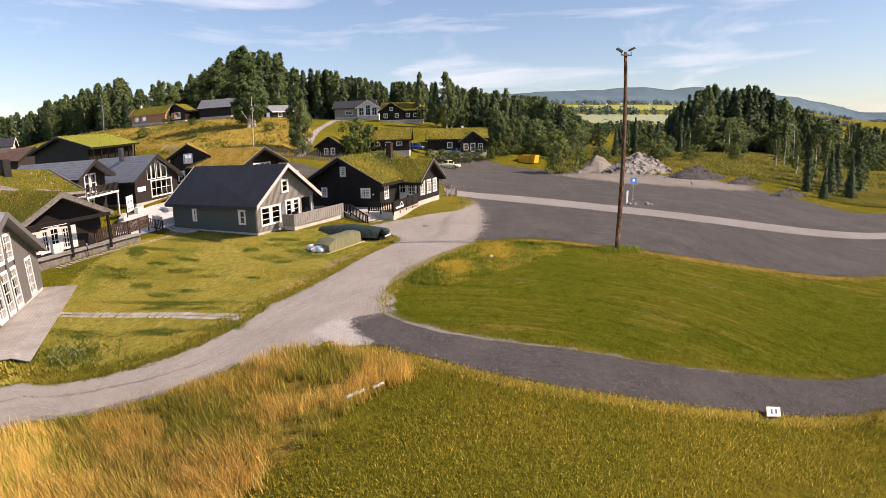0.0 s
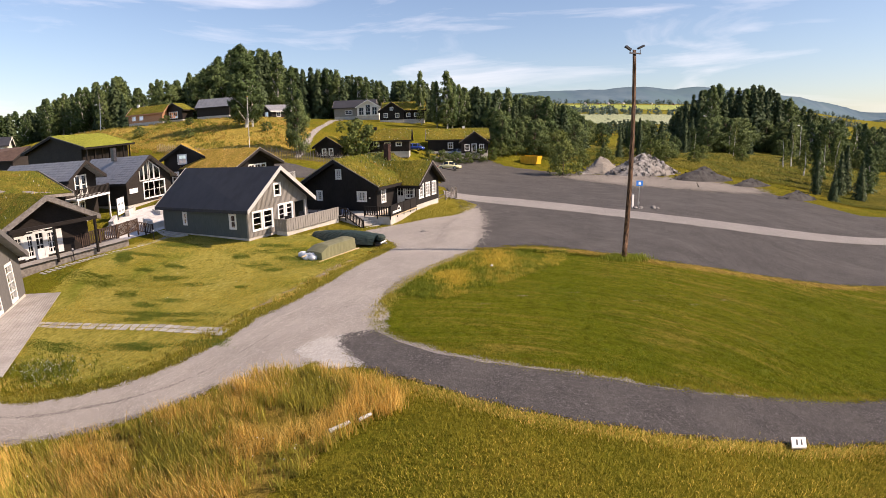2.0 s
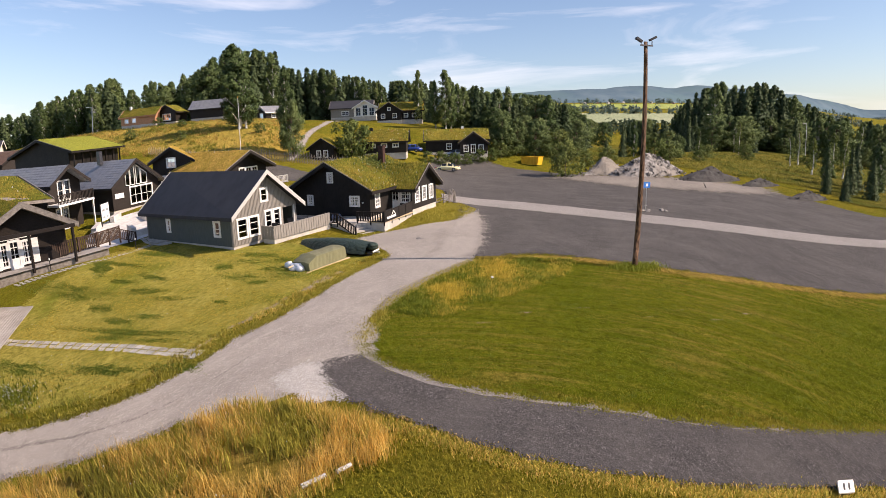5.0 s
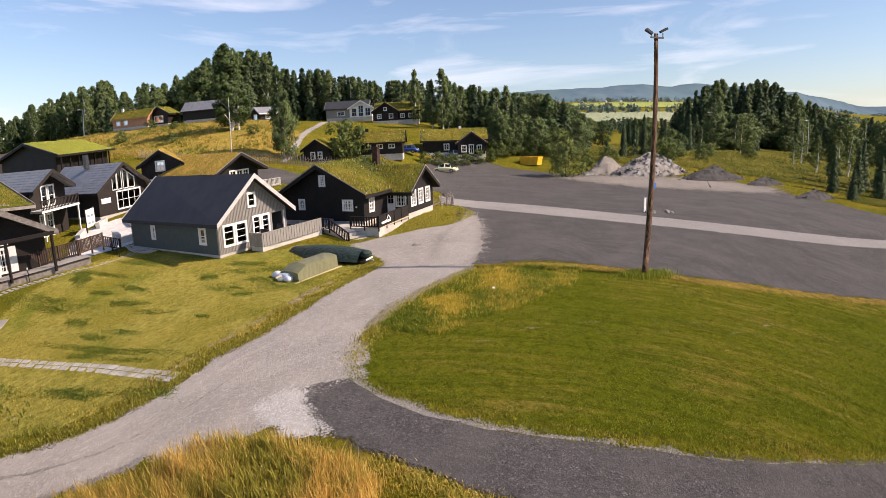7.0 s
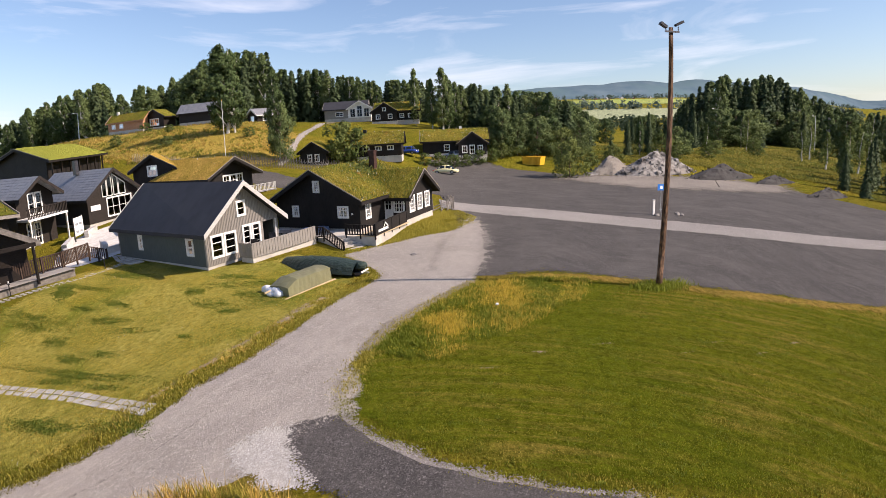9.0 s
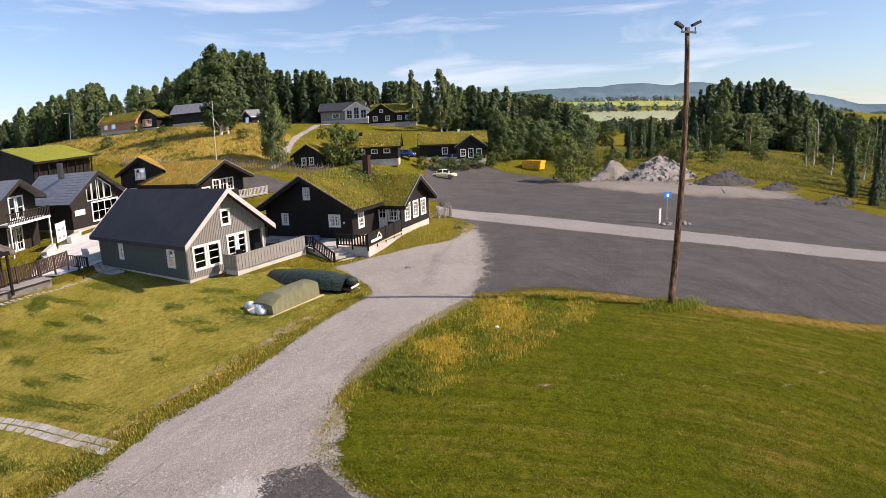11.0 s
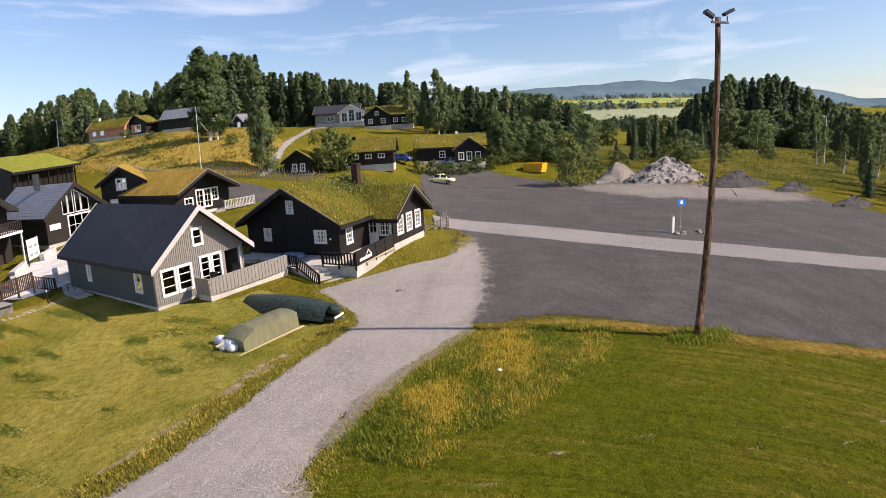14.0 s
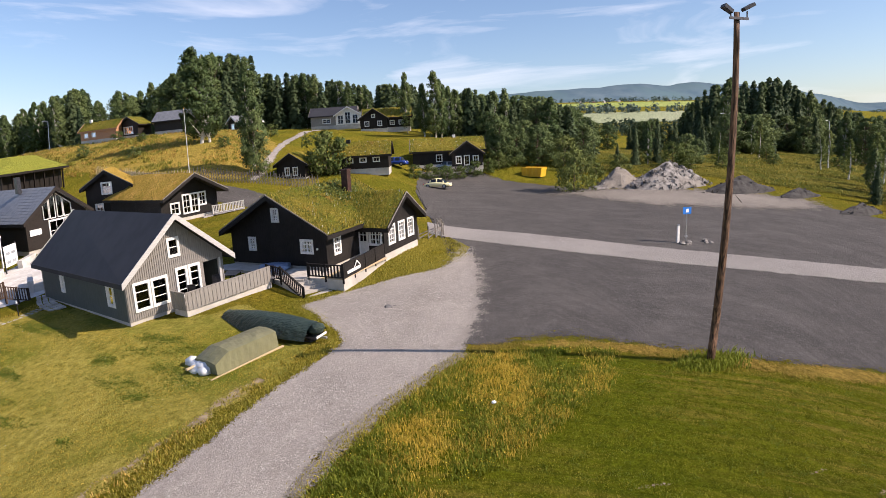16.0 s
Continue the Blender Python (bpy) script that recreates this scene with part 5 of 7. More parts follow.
def spruce(seed, h, w, leaf):
    """A narrow conifer with drooping boughs set in uneven whorls."""
    rnd, rs = random.Random(seed), np.random.RandomState(seed)
    t = Mesh().tube((0, 0, -0.3), (0, 0, h * 0.98), 0.013 * h + 0.03, 0.02, 7, False)
    at, out = [], []
    levels = 27
    for i in range(levels):
        f = 0.06 + 0.93 * (i + rnd.uniform(-0.3, 0.3)) / levels
        r = w / 2 * (1 - f) ** 0.85 * rnd.uniform(0.8, 1.12) + 0.10
        n = max(5, int(12 * (1 - f) + 4))
        for k in range(n):
            a = 2 * math.pi * (k + rnd.random() * 0.9) / n
            d = np.array([math.cos(a), math.sin(a), 0])
            side = np.array([-d[1], d[0], 0])
            rr = r * rnd.uniform(0.6, 1.15)
            q = 9
            u = np.linspace(0.25, 1.0, q)[:, None]
            drop = (-0.12 * u - 0.32 * u * u) * rr
            p = d * rr * u + np.array([0, 0, 1]) * (f * h + drop) + side * rs.normal(0, 1, (q, 1)) * (0.20 * rr * (1.15 - u) + 0.03)
            p[:, 2] += rs.normal(0, 0.06, q)
            at.append(p)
            out.append(np.repeat([d * 0.75 + np.array([0, 0, 0.5])], q, axis=0))
    at, out = np.concatenate(at), unit_rows(np.concatenate(out))
    m = Mesh()
    v, m.n = spray(rs, at, out, leaf, 0.5)
    m.v, m.f = v.tolist(), [(3 * i, 3 * i + 1, 3 * i + 2) for i in range(len(v) // 3)]
    return t, m


def tree_kind(kind, t, c, tm, cm):
    trunk = mesh_of("trunk", t, tm, bend=False, smooth=True)
    crown = mesh_of("crown", c, cm, bend=False, smooth=True)
    crown.normals_split_custom_set_from_vertices(c.n.tolist())
    return kind, trunk, crown


KINDS = {
    "spruce": [tree_kind("spruce_tree", *spruce(s, 10, 4.2, 0.23), M_BARK, M_SPRUCE) for s in (1, 2, 3, 4, 5)],
    "birch": [tree_kind("birch_tree", *broad_tree(10 + s, 10, 4.6, 0.125, 0.10, 120, 70, "oval", 0.13), M_BIRCH, M_LEAF) for s in (1, 2, 3, 4, 5)],
    "broad": [tree_kind("leafy_tree", *broad_tree(20 + s, 8, 5.6, 0.125, 0.05, 120, 70, "round", 0.13), M_BARK, M_LEAF) for s in (1, 2, 3, 4)],
    "young": [tree_kind("young_birch", *broad_tree(40 + s, 8, 2.6, 0.10, 0.18, 60, 34, "oval", 0.15, 0), M_BIRCH, M_BUSH) for s in (1, 2)],
    "bush": [tree_kind("bush", *broad_tree(30 + s, 2.5, 3.2, 0.085, 0.04, 50, 44, "round", 0.15), M_BARK, M_BUSH) for s in (1, 2, 3)],
}
BASE_H = {"spruce": 10, "birch": 10, "broad": 8, "bush": 2.5, "young": 8}
TREE_LABEL = {"spruce": "dark green spruce tree in the wood", "birch": "tall green birch with pale trunk", "broad": "full leafy green deciduous tree", "bush": "rounded leafy green bush on the slope", "young": "slender young birch with thin foliage"}
tree_rnd = random.Random(5)


def tree(sort, x, y, h, wide=1.0, label="", group=""):
    kind, trunk, crown = tree_rnd.choice(KINDS[sort])
    z = zat(x, y)
    p0, p1 = bend_point(x, y, z), bend_point(x, y, z + h)
    k = (8.3 + (p1.z - 8.3) * (p0.y + 4) / (p1.y + 4) - p0.z) / BASE_H[sort]
    ob = new(kind)
    ob.matrix_basis = Matrix.LocRotScale(p0, Euler((0, 0, tree_rnd.uniform(0, 6.28))), (k * wide, k * wide, k))
    tagged(ob, label or TREE_LABEL[sort], "bush" if sort == "bush" else "tree", group)
    for nm, me in (("trunk", trunk), ("crown", crown)):
        o = new(nm, me)
        o.parent = ob
    return ob


# skyline in the camera's view: rise of the tree tops per metre, in each bearing
SKYLINE = [(-0.94, 0.105), (-0.87, 0.122), (-0.75, 0.131), (-0.67, 0.142), (-0.62, 0.106), (-0.59, 0.129), (-0.56, 0.109), (-0.50, 0.131), (-0.485, 0.116), (-0.46, 0.144), (-0.43, 0.163), (-0.39, 0.171), (-0.365, 0.153),
        (-0.33, 0.172), (-0.31, 0.153), (-0.30, 0.122), (-0.267, 0.124), (-0.19, 0.107), (-0.12, 0.086), (0.02, 0.082), (0.107, 0.070), (0.166, 0.062), (0.211, 0.047), (0.246, 0.026), (0.28, 0.004), (0.44, 0.012),
        (0.47, 0.05), (0.50, 0.066), (0.556, 0.088), (0.59, 0.081), (0.645, 0.094), (0.686, 0.083), (0.714, 0.06), (0.75, 0.073), (0.806, 0.037), (0.98, 0.039)]


def wood(sorts, x0, x1, y0, y1, n, h0, h1, group, wide=1.0):
    """Trees strewn over a plot, sized so that none stands above the camera's skyline."""
    placed = []
    for _ in range(n * 6):
        if len(placed) >= n:
            break
        x, y = tree_rnd.uniform(x0, x1), tree_rnd.uniform(y0, y1)
        if any((x - a) ** 2 + (y - b) ** 2 < 4 for a, b in placed):
            continue
        placed.append((x, y))
        reach = y - 18.5
        top = 10 + reach * np.interp((x - 1.7) / reach, [p[0] for p in SKYLINE], [p[1] for p in SKYLINE])
        most = top - zat(x, y)
        if most < 2.5:
            continue
        h = min(tree_rnd.uniform(h0, h1), most) if tree_rnd.random() < 0.5 else most * tree_rnd.uniform(0.82, 1.0)
        h = min(h, h1 * 1.3)
        tree(tree_rnd.choice(sorts), x, y, h, wide * tree_rnd.uniform(0.85, 1.2), group=group)


wood(["spruce", "spruce", "birch", "birch"], -150, -76, 140, 172, 95, 8, 15, "wood on the hill")
wood(["birch", "spruce", "birch", "broad"], -80, -58, 146, 168, 17, 8, 12, "wood behind the log cabin")
wood(["birch", "birch", "broad", "spruce"], -72, -44, 152, 190, 46, 16, 26, "trees on the hilltop")
wood(["spruce", "spruce", "spruce", "birch"], -48, -2, 178, 210, 85, 12, 19, "wood behind the houses", 1.1)
wood(["broad", "birch", "spruce", "spruce"], 2, 38, 136, 168, 66, 8, 14, "trees beyond the parking ground")
wood(["broad", "broad", "bush"], 12, 30, 122, 136, 16, 3, 6, "bushes on the bank")
wood(["spruce", "spruce", "spruce", "birch"], 84, 132, 172, 215, 96, 15, 24, "wood across the field", 1.0)
wood(["birch", "spruce", "birch"], 128, 200, 165, 215, 60, 7, 12, "lower wood across the field", 1.1)
wood(["broad", "spruce"], 45, 84, 190, 225, 22, 6, 10, "low trees across the field", 1.1)
wood(["broad", "broad", "spruce"], 66, 130, 152, 172, 48, 4.5, 8, "grey-green bushes before the wood", 1.15)
wood(["young", "birch", "broad"], 84, 112, 104, 128, 18, 4.5, 8, "young trees at the edge")
for tx, ty, th, tw, ts in [(-38, 112, 16.5, 1.15, "birch"), (-36.8, 113, 14.5, 0.9, "birch"), (-24.6, 99, 15, 0.72, "birch"), (-23.8, 98, 9.5, 0.6, "broad"), (-15.0, 103.5, 6.6, 0.9, "bush"), (-13.9, 104, 5.8, 0.9, "bush"),
                           (1.7, 135, 13.5, 0.9, "birch"), (2.8, 136, 12, 0.9, "birch"), (-0.6, 136, 11, 0.8, "birch"), (-4.7, 150, 14, 0.7, "birch"), (66, 150, 8, 0.8, "spruce"), (80, 150, 10, 0.8, "birch"), (56.8, 124.1, 6.4, 0.8, "young"), (73, 134.7, 8.5, 0.8, "young"), (72, 110, 6.5, 1.2, "young"), (76, 113, 7.5, 1.2, "young"), (69, 98, 7, 1.2, "young"), (72, 92, 8, 1.2, "young"), (66, 88, 8.5, 1.1, "young"), (57.2, 77.9, 5.6, 0.8, "spruce"), (60.5, 76, 7.0, 0.8, "spruce"), (55.1, 70.6, 4.6, 0.9, "spruce"), (62, 84, 6.5, 1.0, "birch"), (65, 80, 7.5, 0.9, "spruce"), (60, 70, 6.0, 0.9, "spruce"), (64, 73, 7.5, 1.0, "birch"), (68, 78, 8, 1.0, "spruce"), (38.5, 122, 7.5, 0.7, "spruce"), (41.1, 122.5, 8.2, 0.7, "birch"), (44, 125, 9, 0.75, "spruce"), (43.1, 115, 4.6, 1.0, "bush"), (47, 118, 6, 1.0, "broad"), (50.5, 121, 5, 1.0, "broad"), (34, 119, 4.5, 0.9, "spruce")]:
    tree(ts, tx, ty, th, tw)
tree("bush", 21.4, 100.8, 6.2, 0.82, "round green tree at the parking edge")
for bx, by, bh in [(-2, 110, 2.2), (0.5, 112, 2.6), (3, 113, 2.4), (5.5, 114, 2.2), (8, 116, 2.6), (10.5, 118, 2.5), (12.5, 120, 3), (14, 122, 3.5), (28, 112, 2.5), (33, 115, 3), (45, 112, 3.2), (52, 113, 2.4), (58, 122, 3), (50, 126, 2.6), (66, 118, 2.2), (72, 130, 3), (40, 124, 3), (62, 134, 2.6), (78, 112, 2.4), (-58, 106, 2), (-46, 103, 1.8), (-40, 118, 2.2), (-52, 117, 1.6), (-33, 110, 1.8), (-60, 122, 2), (-45, 126, 2.2), (-30, 128, 2.4)]:
    tree("bush", bx, by, bh, 1.1)


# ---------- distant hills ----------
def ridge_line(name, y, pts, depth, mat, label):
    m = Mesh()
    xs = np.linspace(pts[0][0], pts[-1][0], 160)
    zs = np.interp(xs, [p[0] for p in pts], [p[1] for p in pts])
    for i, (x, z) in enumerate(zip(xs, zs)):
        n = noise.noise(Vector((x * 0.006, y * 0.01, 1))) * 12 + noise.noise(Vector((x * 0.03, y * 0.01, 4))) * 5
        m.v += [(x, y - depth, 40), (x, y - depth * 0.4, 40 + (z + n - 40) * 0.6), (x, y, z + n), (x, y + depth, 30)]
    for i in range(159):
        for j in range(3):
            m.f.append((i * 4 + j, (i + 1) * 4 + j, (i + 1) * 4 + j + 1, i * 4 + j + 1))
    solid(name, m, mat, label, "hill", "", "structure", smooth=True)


def far_woods(name, n, x0, x1, y0, y1, h, mat, label, seed):
    """Distant tree tops, too many to count."""
    rs, pick, nors = random.Random(seed), np.random.RandomState(seed), []
    m = Mesh()
    for _ in range(n):
        y = rs.uniform(y0, y1)
        x = y * rs.uniform(x0, x1)
        if noise.noise(Vector((x * 0.008, y * 0.012, seed))) < -0.05:
            continue
        hh = h * rs.uniform(0.6, 1.2)
        c = np.array([x, y, zat(x, y) + hh * 0.45])
        d = unit_rows(pick.normal(0, 1, (26, 3)))
        v, nv = spray(pick, c + d * np.array([0.42, 0.42, 0.55]) * hh * pick.uniform(0.5, 1, (26, 1)), unit_rows(d + np.array([0, 0, 0.3])), hh * 0.15)
        m.add(v, [(3 * i, 3 * i + 1, 3 * i + 2) for i in range(26)])
        nors.append(nv)
    ob = solid(name, m, mat, label, "woods", "", "stuff", smooth=True)
    ob.data.normals_split_custom_set_from_vertices(np.concatenate(nors).tolist())


far_woods("far_trees", 520, 0.16, 0.62, 230, 400, 8, M_FARWOOD, "distant trees in the valley", 3)
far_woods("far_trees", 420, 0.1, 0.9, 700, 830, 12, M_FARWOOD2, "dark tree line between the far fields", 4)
far_woods("far_trees", 500, 0.05, 1.0, 1550, 2300, 16, M_FARWOOD2, "far woods tinted haze blue across the valley", 5)


def far_houses():
    """Farms across the valley, a few specks each."""
    rs = random.Random(12)
    for k in range(9):
        y = rs.uniform(1500, 1900)
        x = y * rs.uniform(0.2, 0.42)
        z = zat(x, y)
        L, W, H = rs.uniform(9, 16), rs.uniform(6, 8), rs.uniform(3, 4)
        t = thing("farmhouse", spot(x, y, z, rs.uniform(-40, 40)), "distant farmhouse with a dark pitched roof", "house", "farms across the valley")
        part("wall", Mesh().prism([(0, 0, -3), (W, 0, -3), (W, 0, H), (W / 2, 0, H * 1.7), (0, 0, H)], (0, L, 0)), rs.choice([M_TRIM, M_LOGBROWN]), t)
        for sgn in (-1, 1):
            x1 = W / 2 + sgn * (W / 2 + 0.6)
            part("roof", Mesh().prism([(W / 2, -0.5, H * 1.7 + 0.1), (x1, -0.5, H - 0.5), (x1, -0.5, H - 0.1), (W / 2, -0.5, H * 1.7 + 0.5)], (0, L + 1, 0)), M_SLATE, t)


far_houses()
# Aerial haze is mixed into the hill colour as blue.
M_HAZE1 = two_tone("haze_tinted_hills", (0.085, 0.135, 0.175), (0.12, 0.172, 0.205), 0.012, (0.10, 0.16, 0.18), 0.004, rough=1.0, spec=0.0)
ridge_line("backdrop", 3000, [(-3000, 150), (0, 170), (460, 190), (800, 196), (983, 215), (1240, 212), (1444, 222), (1700, 215), (2130, 200), (2935, 188), (4000, 185)], 500, M_HAZE1, "wooded hills tinted haze blue on the horizon")


# ---------- decks, rails and stairs ----------
def rail(name, p0, p1, z0a, z0b, high, step, w, mat, label, post_step=2.0, post_mat=None, group=""):
    """A balustrade from p0 to p1: posts, a hand rail, a foot rail and balusters, each a piece of its own."""
    a, b = Vector((*p0, z0a)), Vector((*p1, z0b))
    t = thing(name, Matrix.Translation(a), label, "railing", group)
    d = b - a
    length = d.length
    up = Vector((0, 0, high))
    n = max(1, round(length / post_step))
    for i in range(n + 1):
        q = d * (i / n)
        part("post", Mesh().box(q.x - 0.06, q.y - 0.06, q.z - 0.25, q.x + 0.06, q.y + 0.06, q.z + high + 0.06), post_mat or mat, t)
    part("hand_rail", Mesh().beam(up, d + up, 0.13, 0.06), mat, t)
    part("foot_rail", Mesh().beam(Vector((0, 0, 0.1)), d + Vector((0, 0, 0.1)), 0.06, 0.08), mat, t)
    k = max(2, int(length / step))
    side = d.normalized()
    for i in range(k):
        q = d * ((i + 0.5) / k)
        h = side * w / 2
        m = Mesh().prism([q - h + Vector((0, 0, 0.12)), q + h + Vector((0, 0, 0.12)), q + h + Vector((0, 0, high - 0.03)), q - h + Vector((0, 0, high - 0.03))], side.cross(Vector((0, 0, 1))).normalized() * 0.03)
        part("baluster", m, mat, t)
    return t


def slab(name, poly, z0, z1, mat, label, category, kind=""):
    x0, y0 = poly[0]
    t = Mesh().prism([(x, y, z0) for x, y in poly], (0, 0, z1 - z0))
    return solid(name, t, mat, label, category, "", kind, base=(x0, y0, z0))


def planks(name, o, u, v, length, width, n, z, mat, label, category):
    """A deck of n boards: o its corner, u along the boards, v across."""
    t = thing(name, Matrix.Translation((o[0], o[1], z)), label, category)
    u, v = Vector((*u, 0)), Vector((*v, 0))
    w = width / n
    for i in range(n):
        a = v * (i * w + 0.006)
        part("board", Mesh().prism([a, a + u * length, a + u * length + v * (w - 0.012), a + v * (w - 0.012)], (0, 0, 0.04)), mat, t)
    return t


def unit(deg):
    return (math.cos(radians(deg)), math.sin(radians(deg)))


# deck of the grey house
gx, gy = unit(62), unit(332)
D0 = (-13.75 + 0.0, 48.0)
planks("deck", (-13.6, 48.3), gx, gy, 7.2, 1.25, 9, 1.15, M_DECK, "grey weathered timber deck on the house front", "deck")
C0 = (D0[0] + gy[0] * 1.35, D0[1] + gy[1] * 1.35)
C1 = (C0[0] + gx[0] * 6.9, C0[1] + gx[1] * 6.9)
slab("deck_footing", [C0, C1, (C1[0] - gy[0] * 1.2, C1[1] - gy[1] * 1.2), (C0[0] - gy[0] * 1.2, C0[1] - gy[1] * 1.2)], -0.3, 1.1, M_CONCRETE, "pale concrete footing under the deck", "footing")


def board_fence(name, p0, p1, z, high, mat, label):
    a, b = Vector((*p0, z)), Vector((*p1, z))
    t = thing(name, Matrix.Translation(a), label, "fence")
    d = b - a
    n = max(3, int(d.length / 0.15))
    s = d.normalized()
    o = s.cross(Vector((0, 0, 1)))
    for i in range(n):
        q = s * (i * d.length / n)
        out = o * (0.02 if i % 2 else 0.0)
        w = s * (d.length / n * (0.97 if i % 2 else 1.1))
        part("board", Mesh().prism([q + out, q + w + out, q + w + out + Vector((0, 0, high)), q + out + Vector((0, 0, high))], o * 0.022), mat, t)
    part("cap", Mesh().beam(Vector((0, 0, high + 0.02)), d + Vector((0, 0, high + 0.02)), 0.12, 0.045), mat, t)
    return t


board_fence("deck_fence", C0, C1, 1.05, 1.0, M_GREYWOOD, "grey vertical board fence round the deck")
board_fence("deck_fence", D0, C0, 1.05, 1.0, M_GREYWOOD, "short grey board fence at the deck end")

# porch post of the grey house, and upright battens on its walls
part("porch_post", Mesh().box(6.85, -0.02, 0.27, 7.0, 0.14, 2.5), M_TRIM, GREY)
part("porch_post", Mesh().box(5.52, 0.02, 0.37, 5.65, 0.15, 2.48), M_GREYWOOD, GREY)
for i in range(48):
    u = 0.08 + i * 0.15
    top = 5.5 - abs(u - 3.6) * (2.75 / 3.6) - 0.06
    segs, low = [], 0.28
    for a, b, lo, hi in [w[1:5] for w in GREY_WINS if w[0] == "front"] + [(5.5, 6.95, 0.2, 2.4)]:
        if a - 0.1 < u < b + 0.1:
            segs.append((low, lo - 0.08))
            low = hi + 0.08
    segs = sorted(segs + [(low, top)])
    if 3.1 < u < 4.1:
        segs = [(0.28, 0.67 if u > 3.44 else 3.15), (2.6, 3.15), (4.4, top)] if u > 3.44 else [(0.28, 3.15), (4.4, top)]
    for lo, hi in segs:
        if hi - lo > 0.05:
            part("batten", Mesh().box(u - 0.025, -0.022, lo, u + 0.025, 0.001, hi), M_GREYWOOD, GREY)
# terrace between the two houses, with stairs
slab("terrace", [(-10.0, 54.8), (-8.7, 53.7), (-7.3, 53.9), (-6.4, 56.0), (-14.5, 60.0), (-15.2, 57.8), (-10.8, 56.6)], -0.2, 1.0, M_CONCRETE, "pale concrete terrace between the houses", "terrace")
bx, by = unit(68), unit(158)


def stairs():
    o = Vector((-8.7, 53.7, 0))
    out, side = Vector((*unit(317), 0)), Vector((*unit(47), 0))
    t = thing("stairs", Matrix.Translation(o), "pale concrete stairs with five steps", "stairs")
    for i in range(5):
        a = out * (i * 0.5)
        part("step", Mesh().prism([a, a + out * 0.5, a + out * 0.5 + side * 2.2, a + side * 2.2], (0, 0, 1.0 - 0.18 * i)), M_CONCRETE, t)
    d = out * 2.55
    rail("stair_rail", (o.x, o.y), (o.x + d.x, o.y + d.y), 1.0, 0.05, 0.9, 0.21, 0.12, M_BLACKWOOD, "black stair railing with broad balusters", 2.55)


stairs()
rail("terrace_rail", (-10.0, 54.85), (-8.7, 53.75), 1.0, 1.0, 0.85, 0.21, 0.12, M_BLACKWOOD, "black railing along the terrace edge", 1.0)
t_roll = thing("covered_pool", spot(-10.2, 57.2, 1.0, 155), "flat pile under a blue tarpaulin on the terrace", "tarpaulin")
part("tarpaulin", lump(random.Random(8), (0, 0, 0.1), 1.3, 0.22), M_BLUETARP, t_roll, smooth=True)

# deck of the black house
B0, B1 = (-4.55, 53.5), (-2.45, 59.6)
B3 = (B0[0] + by[0] * 2.7, B0[1] + by[1] * 2.7)
slab("deck_footing", [B0, B1, (-4.35, 60.45), (-6.0, 56.3), B3], -0.2, 0.95, M_CONCRETE, "pale rendered footing under the black deck", "footing")
planks("deck", B0, (bx[0], bx[1]), by, 6.3, 1.7, 12, 0.96, M_PINE, "pale timber deck before the white door", "deck")
rail("deck_rail", B3, B0, 1.0, 1.0, 0.9, 0.24, 0.12, M_BLACKWOOD, "black deck railing with broad balusters", 1.35)


def panel_fence(p0, p1, z, high):
    a, b = Vector((*p0, z)), Vector((*p1, z))
    t = thing("deck_fence", Matrix.Translation(a), "solid black board fence with a white sign", "fence")
    d = b - a
    s, o = d.normalized(), d.normalized().cross(Vector((0, 0, 1)))
    for i in range(5):
        zz = Vector((0, 0, i * high / 5))
        part("board", Mesh().prism([zz, d + zz, d + zz + Vector((0, 0, high / 5 - 0.01)), zz + Vector((0, 0, high / 5 - 0.01))], o * 0.03), M_BLACKWOOD, t)
    for k in range(5):
        q = d * (k / 4)
        part("post", Mesh().box(q.x - 0.05, q.y - 0.05, -0.3, q.x + 0.05, q.y + 0.05, high + 0.05), M_BLACKWOOD, t)
    part("cap", Mesh().beam(Vector((0, 0, high + 0.03)), d + Vector((0, 0, high + 0.03)), 0.14, 0.05), M_BLACKWOOD, t)
    # white sign: a house outline over a bar where the writing is
    q = s * 0.5 + o * 0.045
    z1 = Vector((0, 0, 1))
    m = Mesh().prism([q + z1 * 0.22, q + s * 1.9 + z1 * 0.22, q + s * 1.9 + z1 * 0.42, q + z1 * 0.42], o * 0.02)
    part("sign_bar", m, M_WHITE, t, "white sign lettering bar")
    for p, r in (((1.0, 0.42), (1.45, 0.8)), ((1.45, 0.8), (1.9, 0.42))):
        m = Mesh().beam(q + s * p[0] + z1 * p[1], q + s * r[0] + z1 * r[1], 0.02, 0.08)
        part("sign_gable", m, M_WHITE, t, "white painted gable outline")


panel_fence(B0, B1, 1.0, 0.95)

# chimneys
part("chimney", Mesh().box(5.62, 7.52, 3.6, 6.18, 8.08, 6.3).box(5.56, 7.46, 6.3, 6.24, 8.14, 6.44), M_CHIMNEY, BLACK, "dark red-brown chimney")
part("chimney", Mesh().box(3.0, 4.3, 5.3, 3.5, 4.8, 6.9), M_DARKMETAL, L4, "black chimney")
part("chimney", Mesh().box(2.95, 3.1, 4.6, 3.5, 3.65, 6.7), M_BLACKWOOD, L2, "black chimney")
part("chimney", Mesh().box(2.6, 7.0, 3.9, 3.1, 7.5, 5.2), M_WHITE, C13, "white chimney")
part("chimney", Mesh().box(2.3, 1.2, 3.2, 2.8, 1.7, 4.6), M_WHITE, H7, "white chimney")
part("chimney", Mesh().box(2.2, 1.0, 3.4, 2.8, 1.6, 4.7), M_DARKMETAL, C12, "dark chimney")

weeds_rs = np.random.RandomState(15)
